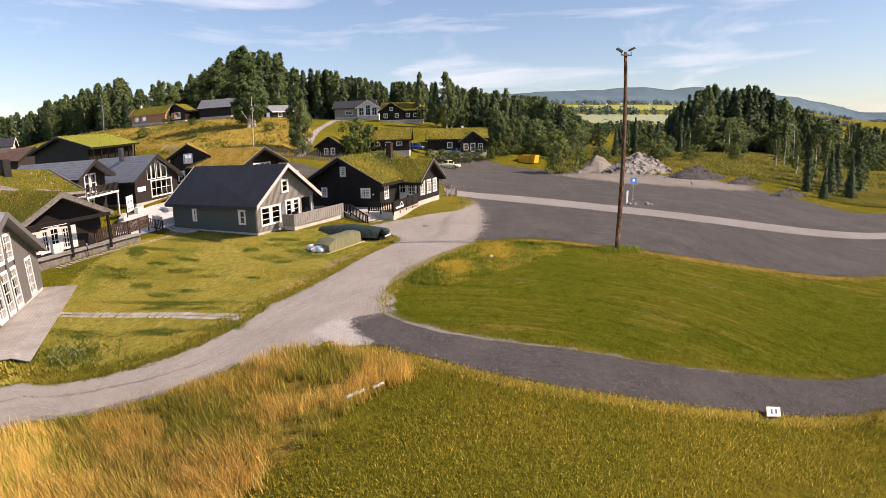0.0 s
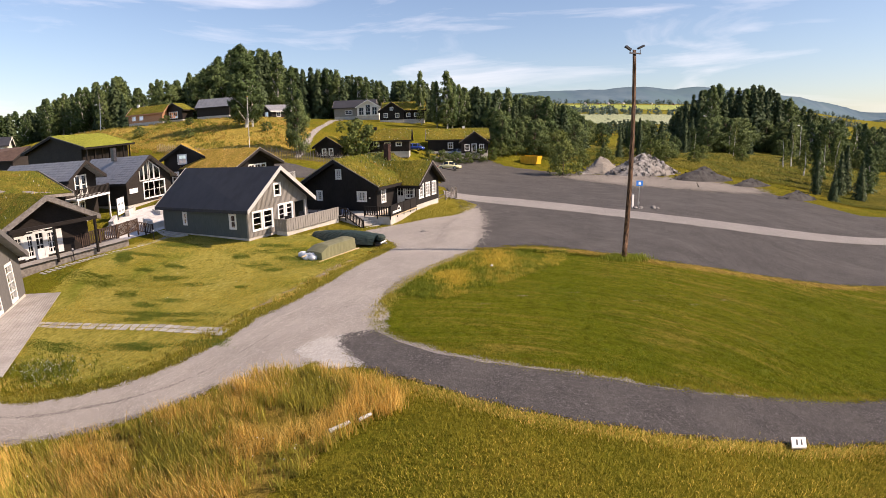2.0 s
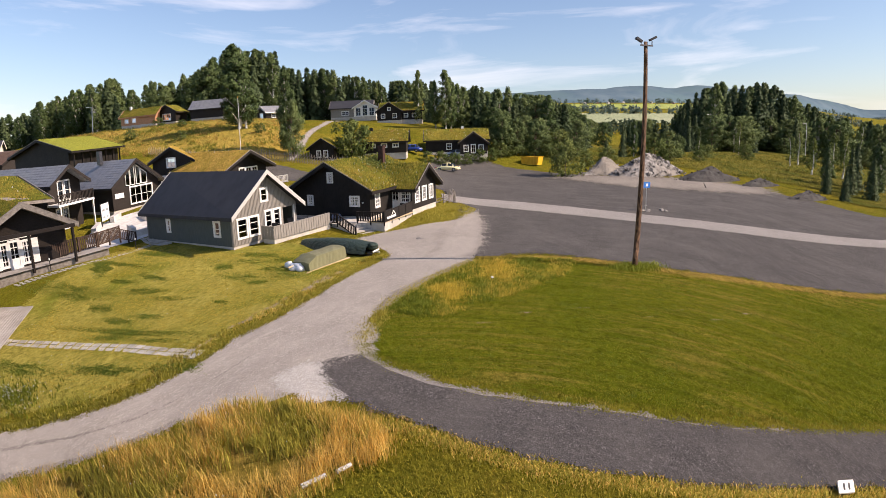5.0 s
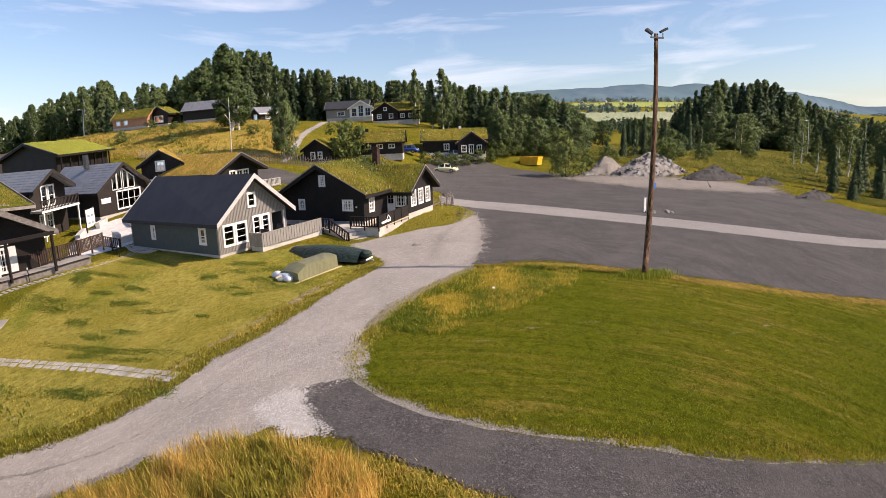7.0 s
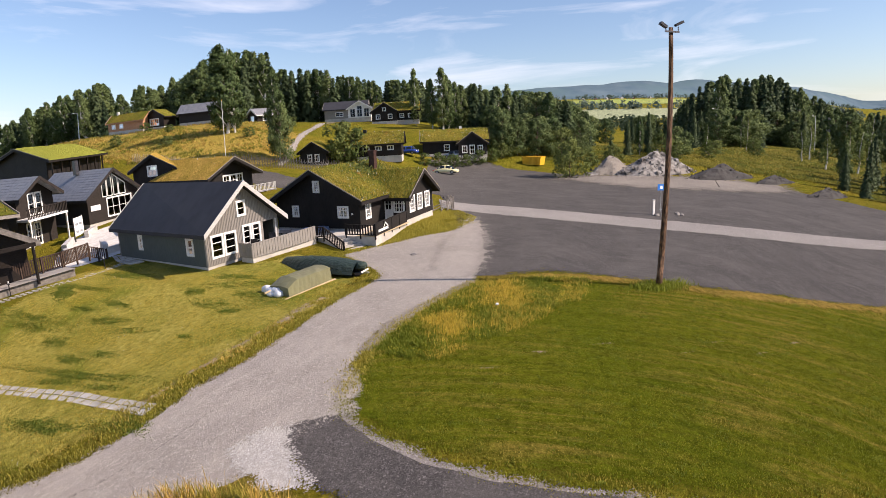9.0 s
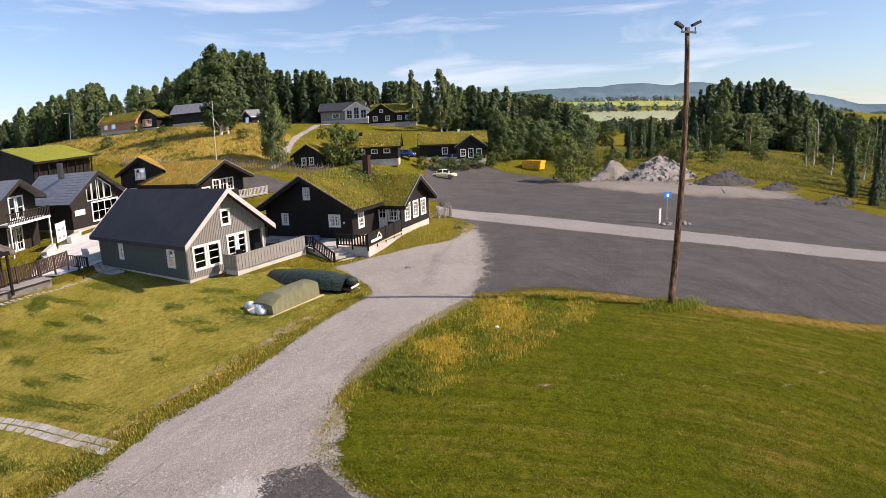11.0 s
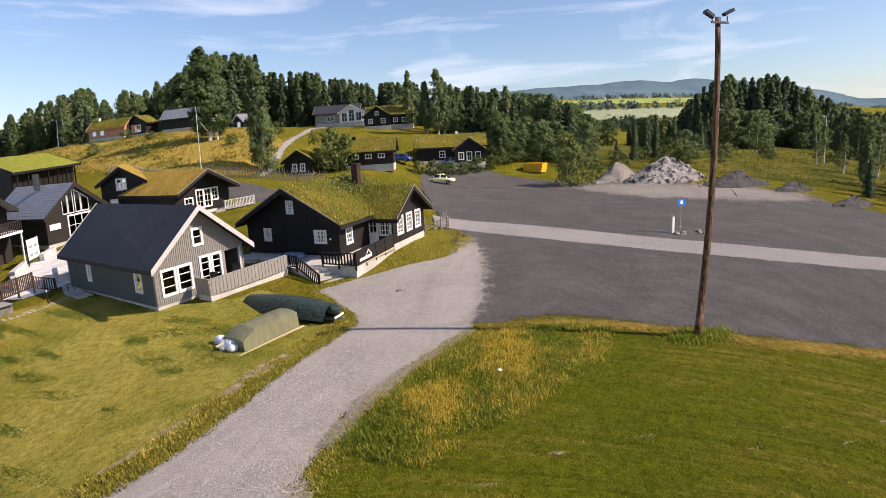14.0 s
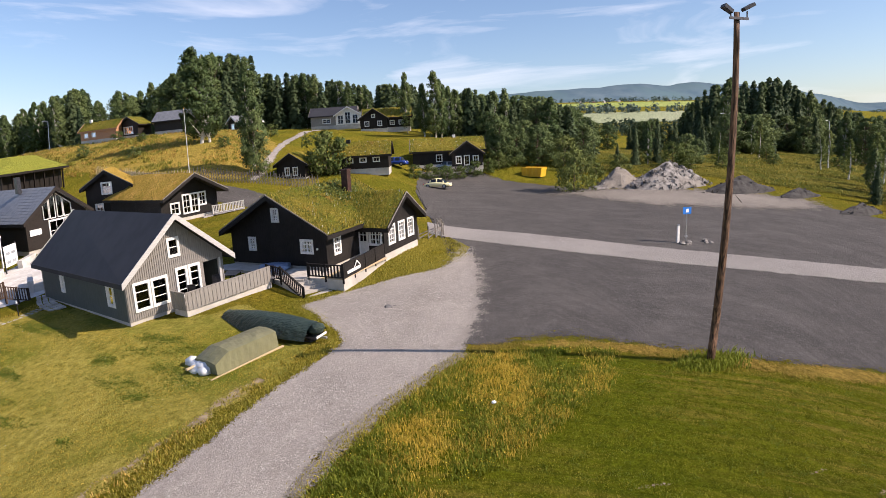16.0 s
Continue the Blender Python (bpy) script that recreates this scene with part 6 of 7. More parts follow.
wx, wy = weeds_rs.normal(5.6, 0.9, 1500), weeds_rs.normal(7.2, 1.3, 1500)
keep = (wx > 4.4) & (wx < 8.6) & (wy > 3.6) & (wy < 10.6)
wx, wy = wx[keep], wy[keep]
wz = 5.35 - (wx - 4.3) * (2.35 / 4.3) + np.abs(weeds_rs.normal(0, 0.22, len(wx)))
wv, wn_ = spray(weeds_rs, np.column_stack([wx, wy, wz]), np.tile([0.2, -0.2, 1.0], (len(wx), 1)), 0.10, 0.9)
part("roof_grass", Mesh().add(wv, [(3 * i, 3 * i + 1, 3 * i + 2) for i in range(len(wx))]), M_BUSH, BLACK, "dark green weeds round the chimney", kind="stuff")

# L1 veranda, rail and gate
rail("veranda_rail", (-29.4, 33.0), (-28.3, 37.3), 1.72, 1.72, 1.05, 0.2, 0.13, M_RAILWOOD, "dark brown veranda railing", 1.5)
rail("veranda_rail", (-28.0, 38.6), (-26.5, 44.2), 1.72, 1.7, 1.05, 0.2, 0.13, M_RAILWOOD, "dark brown veranda railing", 1.8)
rail("veranda_rail", (-26.5, 44.4), (-26.6, 48.0), 1.7, 1.6, 1.05, 0.2, 0.13, M_RAILWOOD, "dark brown veranda railing", 1.8)
rail("stair_rail", (-26.6, 48.0), (-26.2, 50.0), 1.5, 0.85, 0.9, 0.22, 0.1, M_RAILWOOD, "dark brown railing beside the steps", 1.0)
planks("deck", (-29.9, 32.8), unit(76), unit(346), 12, 1.9, 12, 1.62, M_DECK, "pale grey veranda deck", "deck")
slab("deck_skirt", [(-28.2, 32.3), (-25.3, 44.0), (-25.5, 44.2), (-28.5, 32.5)], 0.2, 1.55, M_OLDWOOD, "weathered board skirt below the veranda", "skirt")
for u in (0.2, 4.2, 8.2):
    part("porch_post", Mesh().box(u, -1.2, 0.0, u + 0.16, -1.04, 2.75), M_BROWNWOOD, L1)
part("porch_beam", Mesh().box(0.0, -1.22, 2.55, 8.5, -1.02, 2.8), M_BROWNWOOD, L1)

# L3 balcony
part("balcony_floor", Mesh().box(-0.2, -1.5, 2.75, 6.2, 0.0, 2.95), M_WHITE, L3, "white balcony edge")
for i in range(26):
    u = -0.15 + i * 0.25
    part("baluster", Mesh().box(u, -1.46, 2.95, u + 0.11, -1.42, 3.8), M_BROWNWOOD, L3)
part("hand_rail", Mesh().box(-0.2, -1.5, 3.8, 6.2, -1.38, 3.88), M_BROWNWOOD, L3)
for u in (0.0, 5.9):
    part("post", Mesh().box(u, -1.5, 0.0, u + 0.15, -1.35, 2.75), M_WHITE, L3)
# slanting gable panes of the gable-window house
for k, (a, b) in enumerate(((2.4, 3.1), (3.25, 3.95), (4.25, 4.95), (5.1, 6.1))):
    zt = [5.5 - abs(u - 4.1) * (2.5 / 4.1) - 0.35 for u in (a, b)]
    m = Mesh()
    for p, q in (((a, 2.8), (b, 2.8)), ((b, 2.8), (b, zt[1])), ((b, zt[1]), (a, zt[0])), ((a, zt[0]), (a, 2.8))):
        m.beam((p[0], -0.04, p[1]), (q[0], -0.04, q[1]), 0.06, 0.09)
    w = part("window", m, M_WHITE, L4)
    part("pane", Mesh().prism([(a, -0.02, 2.8), (b, -0.02, 2.8), (b, -0.02, zt[1]), (a, -0.02, zt[0])], (0, 0.01, 0)), M_GLASS, w)
for k in range(7):
    part("porch_post", Mesh().box(9.7, 0.4 + k * 2.8, 0.2, 9.88, 0.58 + k * 2.8, 4.0), M_BROWNWOOD, L5)
part("wall_sign", Mesh().box(0.4, -0.06, 1.55, 1.9, -0.01, 2.1), M_WHITE, L4, "white sign board")


# steps and white railing before the golden-roofed cabin
def cabin_steps():
    o = Vector((-23.9, 76.2, 0))
    out, side = Vector((*unit(-25), 0)), Vector((*unit(65), 0))
    t = thing("stairs", Matrix.Translation(o), "pale timber steps down from the cabin door", "stairs")
    for i in range(7):
        a = out * (0.4 + i * 0.34)
        part("step", Mesh().prism([a + Vector((0, 0, 1.0)), a + out * 0.32 + Vector((0, 0, 1.0)), a + out * 0.32 + side * 1.5 + Vector((0, 0, 1.0)), a + side * 1.5 + Vector((0, 0, 1.0))], (0, 0, 1.55 - 0.2 * i)), M_DECK, t)
    a = o + side * 1.6 + out * 0.5
    b = o + side * 6.0 + out * 1.0
    rail("porch_rail", (a.x, a.y), (b.x, b.y), 2.6, 2.6, 0.9, 0.22, 0.08, M_TRIM, "pale grey porch railing of the cabin", 1.5)
    planks("deck", (o.x + side.x * 1.5, o.y + side.y * 1.5), unit(65), unit(-25), 4.6, 1.1, 7, 2.55, M_DECK, "pale timber porch of the cabin", "deck")


cabin_steps()


# garden furniture on the deck of the grey house
def garden_set():
    o = Vector((-11.6, 52.6, 1.19))
    t = thing("garden_table", Matrix.Translation(o), "dark garden table on the timber deck", "table")
    part("tabletop", Mesh().box(-0.45, -0.7, 0.7, 0.45, 0.7, 0.75), M_DARKMETAL, t)
    for x in (-0.38, 0.38):
        for y in (-0.6, 0.6):
            part("leg", Mesh().box(x - 0.03, y - 0.03, 0, x + 0.03, y + 0.03, 0.7), M_DARKMETAL, t)
    for k, (x, y, turn) in enumerate(((-12.2, 51.3, 20), (-13.1, 49.6, 200), (-12.7, 50.4, 110))):
        c = thing("garden_chair", spot(x, y, 1.19, turn), "dark woven garden chair on the timber deck", "chair", "garden chairs")
        part("seat", Mesh().box(-0.25, -0.25, 0.38, 0.25, 0.25, 0.46), M_DARKMETAL, c)
        part("backrest", Mesh().prism([(-0.25, 0.2, 0.46), (0.25, 0.2, 0.46), (0.25, 0.3, 0.9), (-0.25, 0.3, 0.9)], (0, 0.05, 0)), M_DARKMETAL, c)
        for a in (-0.22, 0.22):
            for b in (-0.22, 0.22):
                part("leg", Mesh().box(a - 0.025, b - 0.025, 0, a + 0.025, b + 0.025, 0.38), M_DARKMETAL, c)


garden_set()


# ---------- covered boats ----------
def tarp_tent():
    o = Vector((-8.3, 40.8, 0.02))
    u = Vector((1.9, 3.4, 0)).normalized()
    v = Vector((-u.y, u.x, 0))
    t = thing("covered_boat", Matrix.Translation(o), "boat under a square olive tarpaulin on the grass", "boat")
    m = Mesh()
    n, k = 18, 10
    prof = [(0, 0.05), (0.02, 0.45), (0.06, 0.92), (0.3, 1.0), (0.75, 1.06), (1.2, 1.02), (1.55, 0.9), (1.66, 0.4), (1.72, 0.05)]
    for i in range(n + 1):
        f = i / n
        end = 1.0 if 0 < i < n else 0.97
        drop = 0.35 * max(0.0, 0.22 - f) / 0.22
        for a, b in prof:
            z = b * end * (1 - drop) + 0.025 * noise.noise(Vector((f * 9, a * 4, 2)))
            m.v.append(tuple(u * (f * 3.9) + v * (a + 0.03 * noise.noise(Vector((f * 12, b * 5, 7)))) + Vector((0, 0, max(0.03, z)))))
    w = len(prof)
    m.f = [(i * w + j, (i + 1) * w + j, (i + 1) * w + j + 1, i * w + j + 1) for i in range(n) for j in range(w - 1)]
    m.f += [tuple(range(w)), tuple(range(n * w, n * w + w))[::-1]]
    part("tarpaulin", m, M_TARP, t)
    part("plank", Mesh().beam(Vector((0, 0, 0.06)) - v * 0.12 - u * 0.5, Vector((0, 0, 0.12)) - v * 0.12 + u * 4.1, 0.10, 0.08), M_PINE, t, "pale timber runner")
    part("plank", Mesh().beam(Vector((0, 0, 0.4)) + v * 1.2 - u * 0.8, Vector((0, 0, 0.45)) + v * 1.2 + u * 0.3, 0.10, 0.08), M_PINE, t, "pale timber runner")


def dark_boat():
    a, b = Vector((-10.3, 47.9, 0.1)), Vector((-4.7, 45.1, 0.1))
    u = (b - a).normalized()
    v = Vector((-u.y, u.x, 0))
    t = thing("covered_boat", Matrix.Translation(a), "long boat under a dark green tarpaulin on a trailer", "boat")
    m = Mesh()
    n, k, L = 24, 12, (b - a).length
    for i in range(n + 1):
        f = i / n
        w = 1.1 * (math.sin(math.pi * min(1, 0.17 + f * 0.55)) ** 0.8)
        for j in range(k + 1):
            g = -1 + 2 * j / k
            z = 0.25 + (0.75 + 0.12 * f) * (1 - abs(g) ** 2.6) * (0.75 + 0.25 * math.sin(math.pi * f)) + 0.05 * noise.noise(Vector((f * 14, g * 3, 3)))
            m.v.append(tuple(u * (f * L) + v * (g * w * 1.05) + Vector((0, 0, z))))
    m.f = [(i * (k + 1) + j, (i + 1) * (k + 1) + j, (i + 1) * (k + 1) + j + 1, i * (k + 1) + j + 1) for i in range(n) for j in range(k)]
    part("tarpaulin", m, M_GREENTARP, t, smooth=True)
    m = Mesh()
    for i in range(n + 1):
        f = i / n
        w = 0.85 * (math.sin(math.pi * min(1, 0.17 + f * 0.55)) ** 0.8)
        for g, z in ((-1, 0.32), (-0.6, 0.02), (0.6, 0.02), (1, 0.32)):
            m.v.append(tuple(u * (f * L) + v * (g * w) + Vector((0, 0, z))))
    m.f = [(i * 4 + j, (i + 1) * 4 + j, (i + 1) * 4 + j + 1, i * 4 + j + 1) for i in range(n) for j in range(3)]
    part("hull", m, M_DARKMETAL, t)
    part("outboard_cover", lump(random.Random(3), u * (L + 0.1) + Vector((0, 0, 0.65)), 0.42), M_GREENTARP, t, smooth=True)
    part("trailer_beam", Mesh().beam(u * (L - 1.2) + Vector((0, 0, 0.12)), u * (L + 0.7) + Vector((0, 0, 0.25)), 0.1, 0.1), M_STEEL, t, "galvanised trailer beam")
    part("plate", Mesh().beam(u * (L + 0.45) - v * 0.5 + Vector((0, 0, 0.35)), u * (L + 0.45) + v * 0.3 + Vector((0, 0, 0.4)), 0.06, 0.1), M_WHITE, t, "pale light board")


tarp_tent()
dark_boat()
rnd = random.Random(11)
for cx, cy, r in ((-9.15, 41.35, 0.42), (-9.6, 41.55, 0.36), (-10.0, 41.9, 0.34), (-9.0, 41.0, 0.32), (-9.5, 41.15, 0.3)):
    cz = zat(cx, cy)
    solid("plastic_sack", lump(rnd, (cx, cy, cz + r * 0.5), r), M_BAG, "crumpled white plastic sack on the grass", "sack", "sacks by the boat", base=(cx, cy, cz), smooth=True)


# ---------- paving stones, patio, small lamps ----------
def stepping_path(curve, n, rows, gap, scale, label, lift=0.0):
    c = smooth_curve(curve, n)
    o = Vector((c[0][0], c[0][1], zat(*c[0])))
    t = thing("stone_path", Matrix.Translation(o), label, "path")
    rs = random.Random(8)
    step = float(np.linalg.norm(c[1] - c[0]))
    for i in range(n):
        d = Vector((*(c[min(i + 1, n - 1)] - c[max(i - 1, 0)]), 0)).normalized()
        s = Vector((-d.y, d.x, 0))
        for r in range(rows):
            p = Vector((*c[i], zat(*c[i]) + lift)) - o + s * (r - (rows - 1) / 2) * gap
            h, w = d * step * 0.5 * scale * rs.uniform(0.9, 1.05), s * gap * 0.5 * scale * rs.uniform(0.92, 1.05)
            q = [p - h - w, p + h - w * rs.uniform(0.9, 1.08), p + h * rs.uniform(0.9, 1.06) + w, p - h + w]
            part("paving_stone", Mesh().prism([x - Vector((0, 0, 0.05)) for x in q], (0, 0, 0.085 + rs.uniform(0, 0.02))), M_PAVER, t)


stepping_path([(-21.3, 26.3), (-18, 26.95), (-14.7, 27.3), (-12.6, 27.1), (-10.4, 26.8)], 24, 2, 0.5, 0.86, "double row of pale paving stones in the lawn")
stepping_path([(-27.2, 34.6), (-25.9, 39.6), (-24.6, 43.2), (-23.9, 46.6), (-23.8, 49)], 32, 2, 0.36, 0.62, "sunken row of small pale stepping stones", -0.012)
stepping_path([(-25.6, 51.0), (-24.2, 49.4), (-22.6, 48.4)], 7, 3, 0.45, 0.8, "pale slabs leading to the lawn", 0.03)
pu, pv = unit(295), unit(25)
planks("patio", (-26.9, 31.4), pu, pv, 15.5, 3.0, 18, 0.42, M_DECK, "long pale grey board patio", "patio")


def garden_lamp(x, y):
    z = zat(x, y)
    t = thing("garden_lamp", Matrix.Translation((x, y, z)), "short black garden lamp in the lawn", "lamp", "garden lamps")
    part("post", Mesh().tube((0, 0, -0.1), (0, 0, 0.75), 0.04), M_DARKMETAL, t)
    part("shade", Mesh().tube((0, 0, 0.75), (0, 0, 0.82), 0.16, 0.05, 10), M_DARKMETAL, t)
    part("globe", Mesh().tube((0, 0, 0.82), (0, 0, 0.95), 0.07, 0.05, 10), M_WHITE, t)


garden_lamp(-26.9, 38.3)
garden_lamp(-24.2, 46.4)

# low pale walls and steps on the plaza
for poly, z0, z1 in (([(-29.0, 49.0), (-30.6, 50.6), (-30.9, 50.2), (-29.2, 48.6)], 0.6, 1.9), ([(-31.0, 51.0), (-33.0, 55.0), (-33.4, 54.8), (-31.4, 50.7)], 0.8, 2.1), ([(-27.3, 51.3), (-29.2, 53.6), (-28.9, 53.9), (-27.0, 51.6)], 0.3, 1.9),
                     ([(-27.0, 51.6), (-26.0, 55.5), (-26.3, 55.6), (-27.3, 51.7)], 0.3, 1.6), ([(-33.0, 57.5), (-34.2, 61.0), (-34.6, 60.8), (-33.4, 57.3)], 1.0, 2.2), ([(-29.5, 58.0), (-31.5, 60.0), (-31.2, 60.4), (-29.2, 58.4)], 1.0, 1.9)):
    slab("low_wall", poly, z0, z1, M_STONE, "low pale stone wall on the plaza", "wall")


def info_board():
    t = thing("info_board", Matrix.Translation((-33.3, 55.6, 1.3)), "white information board on two posts", "sign")
    d = Vector((-0.57, 2.85, 0)).normalized()
    for k in (0, 2.2):
        q = d * k
        part("post", Mesh().box(q.x - 0.05, q.y - 0.05, 0, q.x + 0.05, q.y + 0.05, 2.5), M_DARKMETAL, t)
    o = Vector((0.05, 0.01, 0))
    part("panel", Mesh().prism([o + Vector((0, 0, 0.7)), o + d * 2.2 + Vector((0, 0, 0.7)), o + d * 2.2 + Vector((0, 0, 2.4)), o + Vector((0, 0, 2.4))], (0.03, 0, 0)), M_WHITE, t)
    for i in range(2):
        for j in range(2):
            q = o + d * (0.3 + 0.95 * j) + Vector((0.034, 0, 0.95 + 0.7 * i))
            part("printed_bar", Mesh().prism([q, q + d * 0.65, q + d * 0.65 + Vector((0, 0, 0.22)), q + Vector((0, 0, 0.22))], (0.008, 0, 0)), M_CARSILVER, t)


info_board()


def picnic_table(x, y, z, turn):
    t = thing("picnic_table", spot(x, y, z, turn), "reddish wooden picnic table with benches", "table", "picnic tables")
    part("tabletop", Mesh().box(-0.9, -0.4, 0.7, 0.9, 0.4, 0.76), M_LOGWOOD, t)
    for s in (-1, 1):
        part("bench", Mesh().box(-0.9, s * 0.75 - 0.15, 0.42, 0.9, s * 0.75 + 0.15, 0.47), M_LOGWOOD, t)
        part("leg", Mesh().beam((s * 0.65, -0.75, 0), (s * 0.65, 0.3, 0.7), 0.06, 0.1), M_LOGWOOD, t)
        part("leg", Mesh().beam((s * 0.65, 0.75, 0), (s * 0.65, -0.3, 0.7), 0.06, 0.1), M_LOGWOOD, t)


picnic_table(-32.6, 65.5, 1.8, 78)
picnic_table(-31.8, 68.2, 1.9, 78)


# ---------- parking ground: signs, container, cars, heaps ----------
def parking_sign():
    t = thing("parking_sign", Matrix.Translation((22.2, 63.2, 0)), "blue parking sign on a thin steel post", "sign")
    part("post", Mesh().tube((0, 0, -0.1), (0, 0, 3.0), 0.035), M_STEEL, t)
    part("panel", Mesh().box(-0.38, -0.06, 2.5, 0.38, -0.035, 3.1), M_SIGNBLUE, t)
    part("bar", Mesh().box(-0.12, -0.07, 2.65, 0.14, -0.06, 2.95), M_WHITE, t, "pale printed mark")
    part("bracket", Mesh().box(-0.12, -0.04, 0.55, 0.12, 0.04, 0.65), M_STEEL, t)
    t = thing("marker_post", Matrix.Translation((21.6, 63.5, 0)), "white square marker post", "post")
    part("post", Mesh().box(-0.10, -0.10, 0, 0.10, 0.10, 1.5), M_WHITE, t)
    part("cap", Mesh().box(-0.12, -0.12, 1.5, 0.12, 0.12, 1.56), M_STEEL, t)
    rs = random.Random(4)
    for k in range(7):
        x, y, r = 22.0 + rs.uniform(-0.5, 2.6), 63.0 + rs.uniform(-0.6, 0.5), rs.uniform(0.1, 0.32)
        solid("boulder", lump(rs, (0, 0, r * 0.3), r), M_ROCK, "grey boulder by the sign", "rock", "stones by the sign", at=Matrix.Translation((x, y, 0)), base=(x, y, 0))


parking_sign()


def marker_box():
    t = thing("marker_box", spot(10.75, 14.8, 0.0, -20), "white box with a small printed mark beside the path", "sign")
    part("stand", Mesh().box(-0.16, -0.12, 0.0, 0.16, 0.12, 0.16), M_DARKMETAL, t)
    part("panel", Mesh().prism([(-0.25, -0.2, 0.16), (0.25, -0.2, 0.16), (0.25, 0.18, 0.32), (-0.25, 0.18, 0.32)], (0, -0.03, 0.06)), M_WHITE, t)
    for x in (-0.1, 0.06):
        part("printed_bar", Mesh().prism([(x, -0.15, 0.256), (x + 0.06, -0.15, 0.256), (x + 0.06, 0.06, 0.344), (x, 0.06, 0.344)], (0, -0.002, 0.006)), M_DARKMETAL, t)


marker_box()


def container():
    z = zat(17.6, 116)
    t = thing("skip_container", spot(16.3, 117.6, z, -38), "yellow steel skip container", "container")
    m = Mesh().prism([(0, 0, 0.15), (3.6, 0, 0.15), (3.9, 0, 1.7), (-0.1, 0, 1.7)], (0, 1.9, 0))
    part("body", m, M_YELLOW, t)
    for i in range(6):
        part("rib", Mesh().box(0.2 + i * 0.62, -0.07, 0.2, 0.32 + i * 0.62, 0.0, 1.65), M_YELLOW, t)
    part("rim", Mesh().box(-0.15, -0.08, 1.66, 3.95, 0.0, 1.8).box(-0.15, 1.9, 1.66, 3.95, 1.98, 1.8), M_YELLOW, t)
    for x in (0.3, 3.1):
        part("skid", Mesh().box(x, 0.2, 0, x + 0.2, 1.7, 0.15), M_DARKMETAL, t)


container()


def car(x, y, turn, paint, label, L=4.1, W=1.72, roof=1.48, rounded=False):
    """A car along its local x, with a shaped body, a glazed cabin, lamps and four wheels."""
    t = thing("car", spot(x, y, zat(x, y) + 0.06, turn), label, "car")
    n = 24
    low = 0.28

    def outline(f):
        if rounded:
            return 0.45 + 0.5 * math.sin(math.pi * min(1, max(0, f))) ** 0.55
        return 0.62 + 0.28 * min(1, f * 8) * min(1, (1 - f) * 8)

    def cabin(f):
        if rounded:
            return math.sin(math.pi * min(1, max(0, (f - 0.16) / 0.70))) ** 0.65 if 0.16 < f < 0.86 else 0
        return min(1, (f - 0.2) / 0.14, (0.92 - f) / 0.12) if 0.2 < f < 0.92 else 0
    m, c = Mesh(), Mesh()
    for i in range(n + 1):
        f = i / n
        w = W / 2 * (0.80 + 0.20 * math.sin(math.pi * f) ** 0.5)
        z = outline(f)
        m.v += [(f * L - L / 2, s * w * k, q) for s, k, q in ((-1, 0.94, low), (-1, 1.0, (low + z) / 2), (-1, 0.93, z), (-1, 0.5, z + 0.04), (1, 0.5, z + 0.04), (1, 0.93, z), (1, 1.0, (low + z) / 2), (1, 0.94, low))]
        k = max(0, cabin(f))
        zc = z + (roof - z) * k
        c.v += [(f * L - L / 2, s * w * q, p) for s, q, p in ((-1, 0.90, z - 0.02), (-1, 0.70, max(z, zc - 0.06)), (0, 0, max(z, zc)), (1, 0.70, max(z, zc - 0.06)), (1, 0.90, z - 0.02))]
    m.f = [(i * 8 + j, (i + 1) * 8 + j, (i + 1) * 8 + (j + 1) % 8, i * 8 + (j + 1) % 8) for i in range(n) for j in range(8)] + [tuple(range(8)), tuple(range(n * 8, n * 8 + 8))[::-1]]
    part("body", m, paint, t, smooth=True)
    a, b = int(n * 0.2), int(n * 0.88)
    roof_m, glass_m = Mesh(), Mesh()
    roof_m.v, glass_m.v = c.v, list(c.v)
    for i in range(n):
        if cabin(i / n) > 0 or cabin((i + 1) / n) > 0:
            full = cabin(i / n) > 0.9 and cabin((i + 1) / n) > 0.9
            pillar = i % 6 == 0
            for j in (1, 2):
                (roof_m if cabin(i / n) > 0.75 and cabin((i + 1) / n) > 0.75 else glass_m).f.append((i * 5 + j, (i + 1) * 5 + j, (i + 1) * 5 + j + 1, i * 5 + j + 1))
            for j in (0, 3):
                (roof_m if pillar else glass_m).f.append((i * 5 + j, (i + 1) * 5 + j, (i + 1) * 5 + j + 1, i * 5 + j + 1))
    part("roof", roof_m, paint, t, smooth=True)
    part("window", glass_m, M_CARGLASS, t, smooth=True)
    for sx in (-0.31, 0.31):
        for s in (-1, 1):
            wh = part("wheel", Mesh().tube((sx * L, s * (W / 2 - 0.2), 0.31), (sx * L, s * (W / 2 + 0.01), 0.31), 0.31, 0.31, 18), M_RUBBER, t)
            part("rim", Mesh().tube((sx * L, s * (W / 2 - 0.01), 0.31), (sx * L, s * (W / 2 + 0.025), 0.31), 0.2, 0.17, 14), M_STEEL, wh)
    for s in (-1, 1):
        part("headlight", lump(random.Random(1), (L / 2 - 0.08, s * W * 0.33, 0.62), 0.13, 1, 8, 5, 0), M_WHITE, t)
        part("tail_light", lump(random.Random(1), (-L / 2 + 0.06, s * W * 0.33, 0.62), 0.1, 1, 8, 5, 0), M_TAIL, t)
    part("bumper", Mesh().box(L / 2 - 0.06, -W * 0.4, 0.3, L / 2 + 0.04, W * 0.4, 0.45), paint, t)
    part("bumper", Mesh().box(-L / 2 - 0.04, -W * 0.4, 0.3, -L / 2 + 0.06, W * 0.4, 0.45), paint, t)


